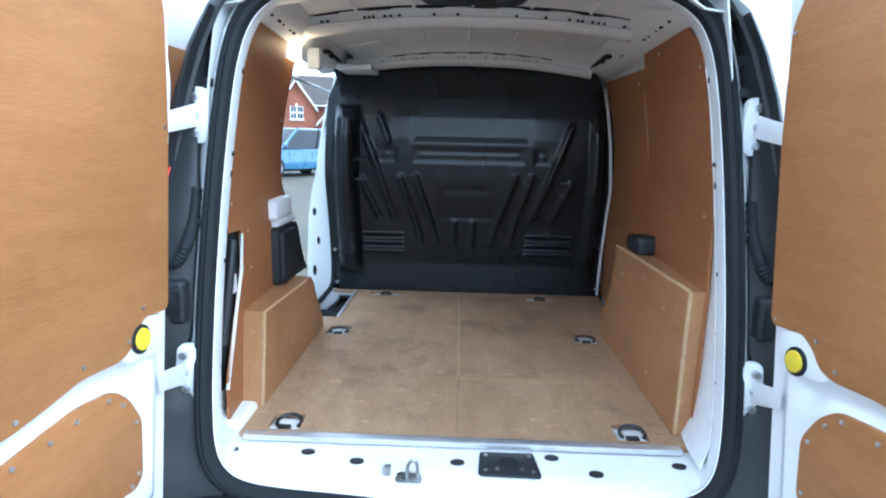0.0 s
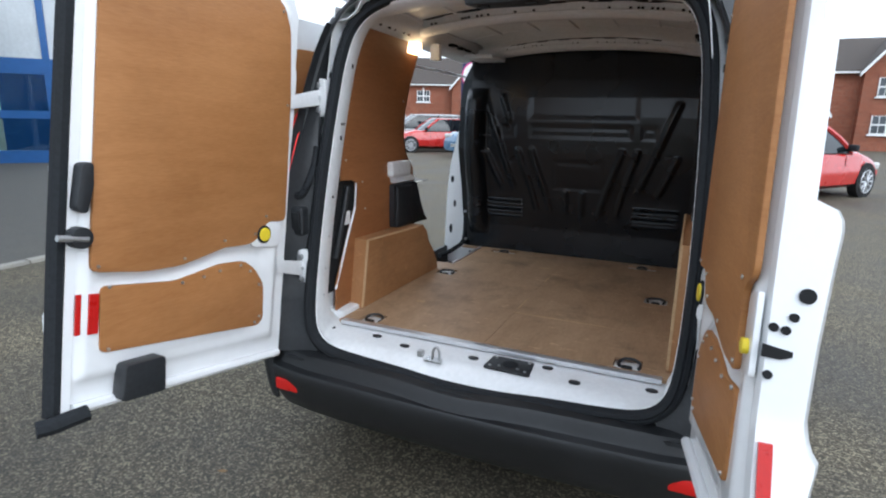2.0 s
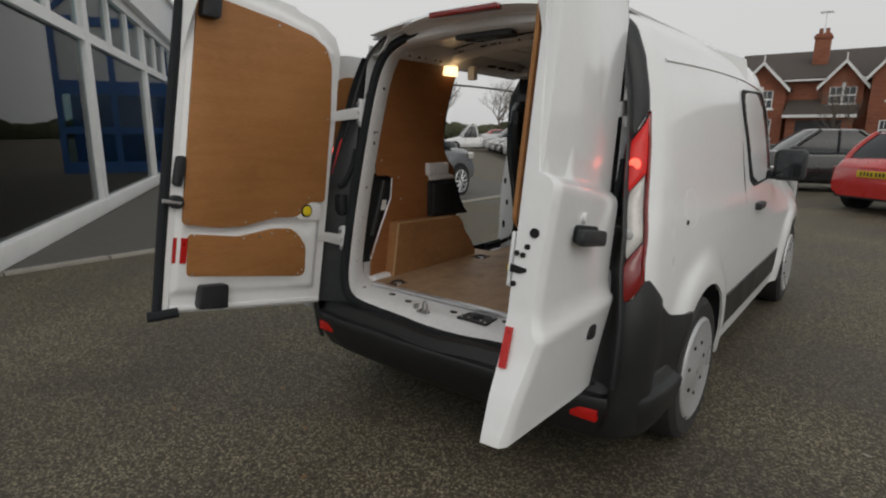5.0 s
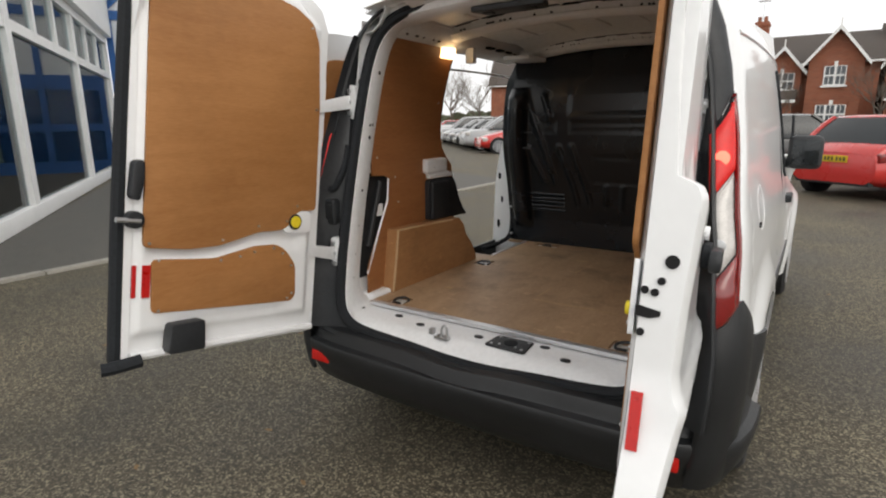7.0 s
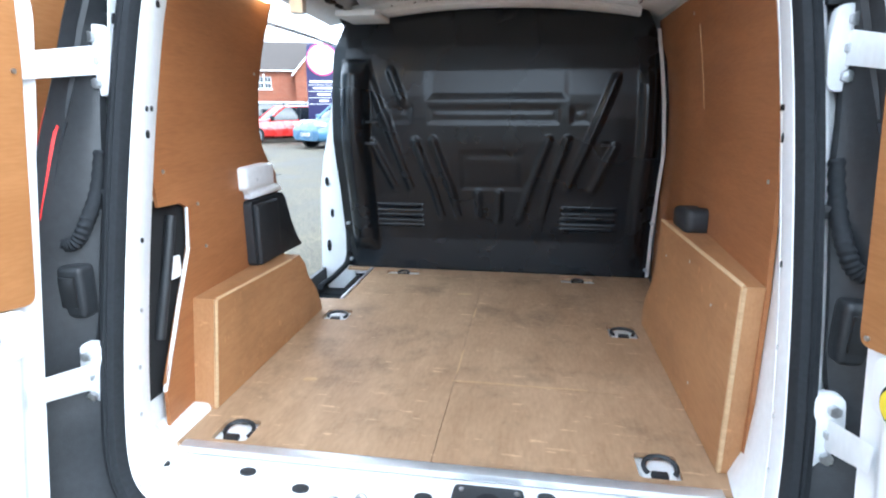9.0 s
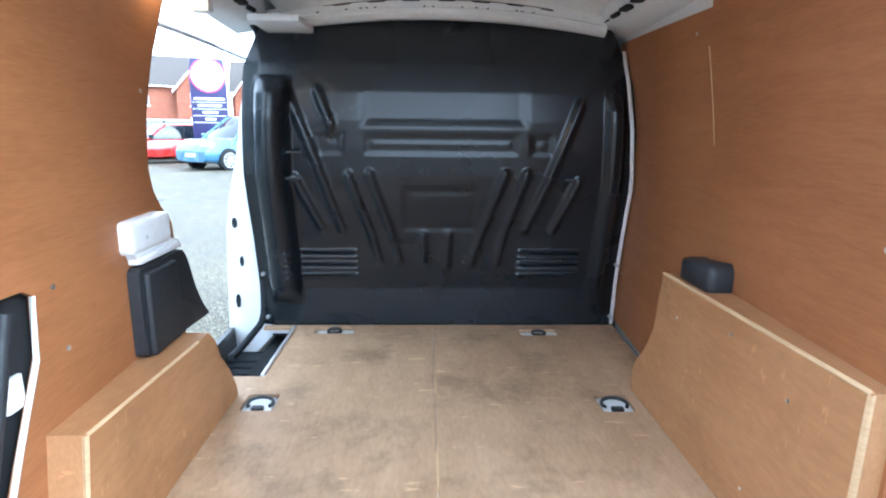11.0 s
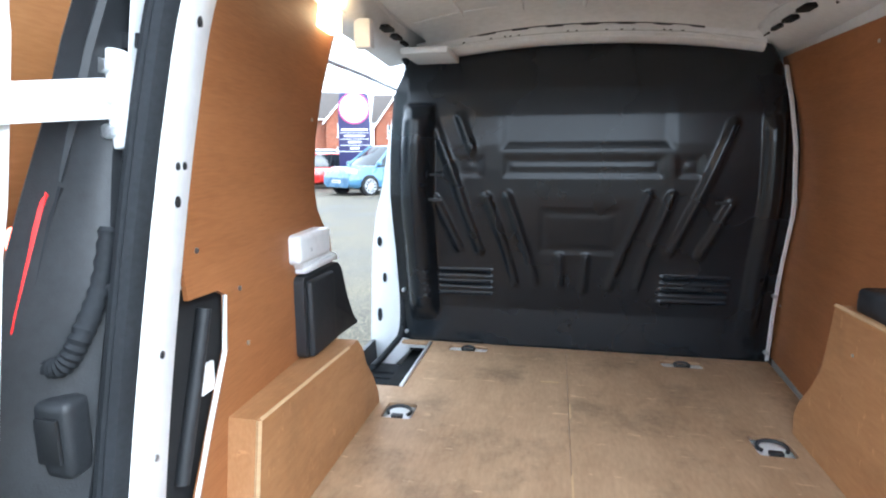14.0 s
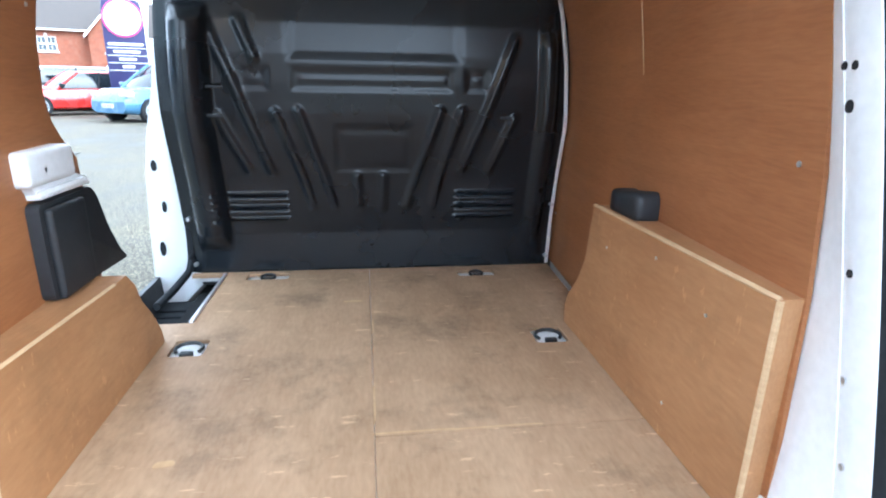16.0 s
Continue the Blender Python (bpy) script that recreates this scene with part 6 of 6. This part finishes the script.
def house(label, loc, rz, width, depth, eave, ridge, gables, windows, chimneys, porch=None, garage=None):
    h = thing("house", label, "house", loc, rz, "brick houses")
    part("wall", box((-width / 2, 0, 0), (width / 2, depth, eave), 0.02), BRICK, h)
    # main roof, ridge along x, with brick gable ends
    for s in (0, 1):
        bm = slab([(0, 0), (1, 0), (1, 1), (0, 1)], lambda u, v, k: Vector((-width / 2 - 0.25 + (width + 0.5) * u, (-0.35 + (depth / 2 + 0.35) * v) if s == 0 else (depth + 0.35 - (depth / 2 + 0.35) * v), eave - 0.15 + (ridge - eave + 0.15) * v + k)), 0.13)
        part("roof_slope", bm, TILE, h, smooth=False)
    for s in (-1, 1):
        bm = slab([(0.0, eave), (depth, eave), (depth / 2, ridge - 0.05)], lambda u, v, k: Vector((s * (width / 2 - 0.02) - s * k, u, v)), 0.2)
        part("gable_wall", bm, BRICK, h, smooth=False)
    part("gutter", box((-width / 2 - 0.2, -0.45, eave - 0.22), (width / 2 + 0.2, -0.33, eave - 0.10), 0.02), TRIM_WHITE, h)
    for gxx, gw, out_y, ge, gp, low in gables:
        bm = slab([(gxx - gw / 2, low), (gxx + gw / 2, low), (gxx + gw / 2, ge), (gxx, gp - 0.06), (gxx - gw / 2, ge)], lambda u, v, k: Vector((u, -out_y + k, v)), out_y + depth * 0.4)
        part("gable_wall", bm, BRICK, h, smooth=False)
        gable_roof(h, gxx, gw, -out_y, depth * 0.5, ge, gp)
        part("finial", tube([(gxx, -out_y - 0.3, gp + 0.1), (gxx, -out_y - 0.3, gp + 0.5)], 0.04, 6), TRIM_WHITE, h)
    for x, z, w, hh, y, cols in windows:
        window_unit(h, x, z, w, hh, y, cols)
    for x, y, top in chimneys:
        ch = part("chimney", box((x - 0.42, y - 0.35, eave - 0.5), (x + 0.42, y + 0.35, top), 0.02), BRICK, h)
        part("chimney_band", box((x - 0.48, y - 0.41, top - 0.3), (x + 0.48, y + 0.41, top - 0.12), 0.02), BRICK, ch)
        for dx in (-0.18, 0.18):
            part("chimney_pot", lathe([(0.13, 0), (0.11, 0.3), (0.12, 0.34), (0.001, 0.34)], (x + dx, y, top), (0, 0, 1), 12), BRICK, ch)
        part("aerial", tube([(x, y, top), (x, y, top + 1.4)], 0.018, 5), STEEL, ch)
        for k in range(5):
            part("aerial_rod", tube([(x - 0.35, y - 0.3 + 0.15 * k, top + 1.3), (x + 0.35, y - 0.3 + 0.15 * k, top + 1.3)], 0.010, 4), STEEL, ch)
    if porch:
        px, pw, pe, pp = porch
        bm = slab([(px - pw / 2, 0), (px + pw / 2, 0), (px + pw / 2, pe), (px, pp - 0.05), (px - pw / 2, pe)], lambda u, v, k: Vector((u, -1.3 + k, v)), 1.4)
        part("porch_wall", bm, BRICK, h, smooth=False)
        gable_roof(h, px, pw, -1.3, 0.2, pe, pp, 0.25)
        d = part("front_door", box((px - 0.55, -1.36, 0.05), (px + 0.55, -1.28, 2.15), 0.02), TRIM_WHITE, h)
        part("door_leaf", box((px - 0.12, -1.39, 0.1), (px + 0.48, -1.35, 2.05), 0.01), INK, d)
    if garage:
        gx0, gx1 = garage
        part("lean_to_wall", box((gx0, -1.2, 0), (gx1, 0.1, 2.35), 0.02), BRICK, h)
        bm = slab([(gx0 - 0.2, 0), (gx1 + 0.2, 0), (gx1 + 0.2, 1), (gx0 - 0.2, 1)], lambda u, v, k: Vector((u, -1.55 + 1.6 * v, 2.35 + 0.95 * v + k)), 0.12)
        part("lean_to_roof", bm, TILE, h, smooth=False)
        part("fascia", box((gx0 - 0.2, -1.66, 2.26), (gx1 + 0.2, -1.56, 2.44), 0.01), TRIM_WHITE, h)
        part("garage_door", box((gx0 + 0.5, -1.24, 0.0), (gx1 - 0.5, -1.18, 2.1), 0.01), INK, h)
    return h


house("red brick house with white bargeboards and a chimney", (-2.1, 40.3, 0), 0, 11.0, 8.0, 4.7, 6.6,
      [(3.35, 2.7, 1.1, 4.7, 6.4, 0.0), (0.65, 2.0, 0.5, 4.3, 5.5, 2.6), (-3.6, 2.6, 0.7, 4.2, 5.6, 0.0)],
      [(3.35, 3.2, 1.1, 1.1, -1.1, 2), (3.35, 0.95, 1.5, 1.15, -1.1, 3), (0.65, 3.05, 1.35, 1.0, -0.5, 2), (-3.6, 2.85, 1.3, 1.1, -0.7, 2), (-3.6, 1.0, 1.4, 1.2, -0.7, 2)], [(-0.95, 2.0, 7.5)], None, (-2.0, 1.35))
house("red brick house with a gabled porch and dark tiles", (9.7, 40.8, 0), 0, 12.0, 8.0, 4.8, 7.0,
      [(-4.9, 2.2, 0.5, 4.5, 5.9, 2.6), (1.2, 3.0, 0.6, 4.8, 6.7, 0.0)],
      [(-4.9, 3.2, 1.4, 1.1, -0.5, 2), (1.2, 3.2, 1.5, 1.1, -0.6, 2), (1.2, 1.0, 1.6, 1.1, -0.6, 2)], [(-5.6, 2.5, 7.6)], (-3.2, 2.3, 2.3, 3.8), (-5.9, -4.4))
house("red brick house across the car park", (-23.0, 51, 0), radians(22), 9.0, 8, 4.9, 7.6,
      [(2.6, 3.4, 1.0, 4.6, 6.6, 0.0)], [(2.6, 3.1, 1.2, 1.2, -1.0, 2), (-2.0, 3.1, 1.3, 1.1, 0, 2), (2.6, 0.9, 1.4, 1.2, -1.0, 2)], [])
house("red brick house with steep gables", (-14.0, 54, 0), radians(14), 8.0, 8, 4.5, 7.4,
      [(-2.0, 3.4, 0.8, 4.2, 6.6, 0.0), (1.8, 3.4, 1.5, 2.8, 4.8, 0.0)], [(-2.0, 3.0, 1.2, 1.2, -0.8, 2), (1.8, 1.0, 1.2, 1.1, -1.5, 2)], [])

# ---- roadside sign ----
sign = thing("pylon_sign", "navy roadside pylon sign with a large white disc", "sign", (-7.9, 20.6, 0), radians(20))
part("sign_panel", slab(rounded([(-0.62, 0.3), (0.62, 0.3), (0.62, 3.2), (0.55, 3.75), (-0.55, 3.75), (-0.62, 3.2)], 0.15), lambda u, v, w: (u, w, v), 0.16, 0.02), NAVY, sign)
part("sign_ring", disc((0, -0.01, 3.15), (0, 1, 0), 0.60, 0.05, 40), SIGN_PINK, sign)
part("sign_disc", disc((0, -0.03, 3.15), (0, 1, 0), 0.54, 0.06, 40), SIGN_WHITE, sign)
for k, w in enumerate((0.52, 0.40, 0.26, 0.18)):
    z = 2.30 - 0.24 * k
    part("sign_bar", box((-w, -0.012, z), (w, 0.0, z + 0.075), 0), SIGN_WHITE, sign, smooth=False)
    part("sign_rule", box((-0.58, -0.010, z - 0.095), (0.58, 0.0, z - 0.075), 0), SIGN_WHITE, sign, smooth=False)

# ---- glazed showroom ----
FD, FN = Vector((-0.835, 0.55, 0)), Vector((0.55, 0.835, 0))
F0 = Vector((-5.16, -0.51, 0)) - FD * 1.6


def fac(u, n, z):
    return F0 + FD * u + FN * -n + Vector((0, 0, z))


shop = thing("showroom", "white framed showroom with large tinted panes", "building")
U1 = 15.1


def bar(name, u0, u1, n0, n1, z0, z1, mat, host, bev=0.01):
    bm = slab([(u0, z0), (u1, z0), (u1, z1), (u0, z1)], lambda u, v, w: fac(u, n0 + w, v), n1 - n0, 0)
    bevel_sharp(bm, bev, 2)
    return part(name, bm, mat, host)


part("frame_sill", slab([(0, 0.02), (U1, 0.02), (U1, 0.24), (0, 0.24)], lambda u, v, w: fac(u, w - 0.06, v), 0.2, 0.01), TRIM_WHITE, shop)
bar("transom", 0, U1, -0.03, 0.12, 2.66, 2.82, TRIM_WHITE, shop)
bar("fascia_beam", 0, U1, -0.05, 0.15, 3.62, 3.80, TRIM_WHITE, shop)
MULL = (0.12, 0.9, 5.55, 10.3, 15.0)
for i, u in enumerate(MULL):
    bar("mullion", u - 0.13, u + 0.13, -0.04, 0.14, 0.24, 3.62, TRIM_WHITE, shop)
    if i:
        a, b = MULL[i - 1] + 0.10, u - 0.10
        pane = bar("pane", a, b, 0.04, 0.05, 0.24, 2.66, SHOP_GLASS, shop, 0)
        for q in range(3):
            aa, bb = a + (b - a) * q / 3, a + (b - a) * (q + 1) / 3
            bar("upper_pane", aa + 0.06, bb - 0.06, 0.04, 0.05, 2.82, 3.62, SHOP_GLASS, shop, 0)
            if q:
                bar("upper_bar", aa - 0.07, aa + 0.07, -0.02, 0.12, 2.82, 3.62, TRIM_WHITE, shop)
bar("eaves_board", -0.3, U1 + 0.2, -0.20, 0.3, 3.80, 4.85, TRIM_WHITE, shop)
bar("roof_fall", -0.3, U1 + 0.2, -0.3, 7.0, 4.85, 4.95, TRIM_WHITE, shop)
SHOP_WALL = material("showroom_wall", (0.50, 0.53, 0.54), 0.8, vary=0.3, scale=0.8)
STRIP = glowing("shop_strip_light", (0.9, 0.95, 1.0), 14.0)
SHOP_FLOOR = material("showroom_floor", (0.16, 0.155, 0.15), 0.35, vary=0.2, scale=1.0)
bar("back_wall", 0, U1, 6.6, 6.8, 0, 4.0, SHOP_WALL, shop)
bar("end_wall", -0.2, 0.0, 0.1, 6.8, 0, 4.0, SHOP_WALL, shop)
bar("shop_floor", 0, U1, 0.15, 6.6, 0.05, 0.12, SHOP_FLOOR, shop)
# plain dark blocks added in place of van-like dark shapes in the panes
for u, w, hh, d in ((3.0, 3.0, 1.95, 1.4), (6.6, 1.6, 1.5, 2.4), (8.6, 1.8, 1.9, 2.0)):
    bar("dark_block", u - w / 2, u + w / 2, d, d + 1.4, 0.12, hh, INK, shop, 0.15)
for u, n in ((1.6, 2.0), (3.6, 2.0), (2.8, 3.6), (5.0, 3.6), (6.6, 2.2), (8.6, 2.2), (9.6, 3.8), (12.0, 2.4)):
    bar("strip_light", u - 0.7, u + 0.7, n, n + 0.14, 3.30, 3.36, STRIP, shop, 0)
# blue glazed end
blue = thing("glazed_porch", "blue framed glazed entrance with tall panes", "building")
E0 = fac(U1, -0.1, 0)
ED = Vector((0.62, 0.78, 0))


def wing_at(u, n, z):
    return E0 + ED * u + Vector((-0.78, 0.62, 0)) * n + Vector((0, 0, z))


def wing_bar(name, u0, u1, n0, n1, z0, z1, mat, host):
    return part(name, slab([(u0, z0), (u1, z0), (u1, z1), (u0, z1)], lambda u, v, w: wing_at(u, n0 + w, v), n1 - n0), mat, host, smooth=False)


wing_bar("base_rail", 0, 3, 0, 0.12, 0.0, 0.35, BLUE_FRAME, blue)
wing_bar("middle_rail", 0, 3, 0, 0.12, 2.35, 2.75, BLUE_FRAME, blue)
wing_bar("lower_rail", 0, 3, -0.01, 0.11, 1.2, 1.4, BLUE_FRAME, blue)
wing_bar("top_rail", 0, 3, 0, 0.12, 4.3, 4.55, BLUE_FRAME, blue)
for u in (0.05, 1.5, 2.95):
    wing_bar("post", u - 0.08, u + 0.08, -0.02, 0.14, 0, 4.5, BLUE_FRAME, blue)
PALE_PANEL = material("pale_panel", (0.55, 0.58, 0.60), 0.5, vary=0.08, scale=1.0)
for u in (0.05, 1.5):
    wing_bar("pane", u + 0.08, u + 1.37, 0.05, 0.06, 0.35, 2.35, SHOP_GLASS, blue)
    wing_bar("upper_panel", u + 0.08, u + 1.37, 0.05, 0.07, 2.75, 4.3, PALE_PANEL, blue)
wing_bar("inner_wall", 0, 3, 2.0, 2.1, 0, 2.6, BLUE_FRAME, blue)
part("gable_panel", slab([(0.0, 4.55), (3.0, 4.55), (1.5, 5.9)], lambda u, v, w: wing_at(u, 0.03 + w, v), 0.06), PALE_PANEL, blue, smooth=False)
for sg in (-1, 1):
    part("gable_rail", slab([(0, -0.1), (1, -0.1), (1, 0.1), (0, 0.1)], lambda u, v, w: wing_at(1.5 + sg * 1.6 * (1 - u), -0.02 + w, 4.50 + 1.45 * u + v), 0.16), BLUE_FRAME, blue, smooth=False)

# footway and its edging
part("footway", slab([(-4.95, -0.66), (-4.95, 10.0), (-12.0, 13.0), (-17.0, 7.6)], lambda u, v, w: (u, v, 0.004 + w), 0.012), PAVING, None)
bpy.data.objects["footway"].name = "pavement"
tagged(bpy.data.objects["pavement"], "grey asphalt footway before the showroom", "pavement", kind="structure")
edging = thing("edging", "weathered concrete edging stones along the footway", "edging", kind="structure")
stone = None
for k in range(24):
    y = -12 + 0.915 * k
    if stone is None:
        bm = box((-0.05, -0.45, -0.02), (0.05, 0.45, 0.035), 0.008)
        stone = part("edging_stone", bm, KERB, edging)
        stone.location = (-4.90, y, 0)
    else:
        share("edging_stone", stone, (-4.90 + 0.004 * math.sin(k * 2.3), y, 0.003 * math.sin(k * 1.7)), edging)

# ---- trees and hedge ----
def bare_tree(loc, height, seed):
    """A leafless tree: a tapered trunk with limbs and fine twigs."""
    rnd = random.Random(seed)
    t = thing("bare_tree", "leafless winter tree with fine twigs", "tree", loc, 0, "bare trees")
    trunk_bm, twig_bm = bmesh.new(), bmesh.new()

    def grow(p, d, length, r, level):
        pts, q, dd = [p], p, d
        for _ in range(4):
            dd = (dd + Vector((rnd.uniform(-1, 1), rnd.uniform(-1, 1), rnd.uniform(-0.2, 0.6))) * 0.16).normalized()
            q = q + dd * length / 4
            pts.append(q)
        bm = trunk_bm if level < 2 else twig_bm
        n = 6 if level < 2 else 3
        rows = []
        for i, a in enumerate(pts):
            s = dd.cross(Vector((0.3, 0.2, 0.9))).normalized()
            w = s.cross(dd).normalized()
            rr = r * (1 - 0.55 * i / 4)
            rows.append([a + rr * (math.cos(k * 2 * math.pi / n) * s + math.sin(k * 2 * math.pi / n) * w) for k in range(n)])
        grid(rows, bm, close_u=True)
        if level < 5:
            for i in range(5 if level else 6):
                k = rnd.choice((2, 3, 4, 4)) if level else rnd.choice((2, 3, 3, 4, 4))
                nd = (dd * 0.8 + Vector((rnd.uniform(-1, 1), rnd.uniform(-1, 1), rnd.uniform(0.0, 0.7)))).normalized()
                grow(pts[k], nd, length * rnd.uniform(0.5, 0.72), r * 0.45, level + 1) if level < 3 or rnd.random() < 0.6 else None

    grow(Vector((0, 0, 0)), Vector((0, 0, 1)), height * 0.42, height * 0.022, 0)
    part("trunk", trunk_bm, BARK, t)
    part("crown", twig_bm, BARK, t, smooth=False)
    return t


bare_tree((-31, 48, 0), 7.5, 3)
bare_tree((-38, 46, 0), 8.0, 5)
bare_tree((-26, 45, 0), 7.0, 9)
bare_tree((-1.3, 37.0, 0), 4.8, 12)
bare_tree((3.4, 38.0, 0), 5.2, 15)
rnd = random.Random(4)
hb = bmesh.new()
for k in range(220):
    x = -70 + 62 * rnd.random()
    y = 60 - 0.15 * (x + 40) + rnd.uniform(-1, 1)
    m = Matrix.Translation((x, y, rnd.uniform(0.4, 1.3))) @ Matrix.Diagonal((rnd.uniform(0.8, 1.9), rnd.uniform(0.6, 1.2), rnd.uniform(0.8, 1.5), 1))
    bmesh.ops.create_icosphere(hb, subdivisions=2, radius=1, matrix=m)
for v in hb.verts:
    v.co += Vector(noise.noise_vector(v.co * 2.1)) * 0.35
hedge = part("hedge", hb, HEDGE, None)
tagged(hedge, "dense dark winter hedge along the boundary", "hedge", kind="stuff")

# ---- fallen leaves and grit on the asphalt ----
LEAF = material("dead_leaf", (0.20, 0.12, 0.055), 0.8, vary=0.3, scale=40)
rnd = random.Random(11)
for x, y in ((-0.50, -0.48), (-0.92, -0.30), (-1.15, -0.78), (1.55, 0.9), (1.9, 2.2), (-1.7, 0.6), (1.2, 3.4), (2.4, 4.6), (-2.6, -0.2), (-0.2, -0.72)):
    a = rnd.uniform(0, 6.28)
    lf = part("fallen_leaf", slab(rounded([(-0.022, 0), (-0.005, 0.011), (0.024, 0.004), (0.006, -0.010)], 0.006, 2), lambda u, v, w: (u, v, 0.002 + w + 4 * u * u), 0.0015), LEAF if x < 1.3 else KERB)
    lf.location, lf.rotation_euler = (x, y, 0), (0, 0, a)
    tagged(lf, "small dry brown leaf lying on asphalt", "leaf", "fallen leaves")
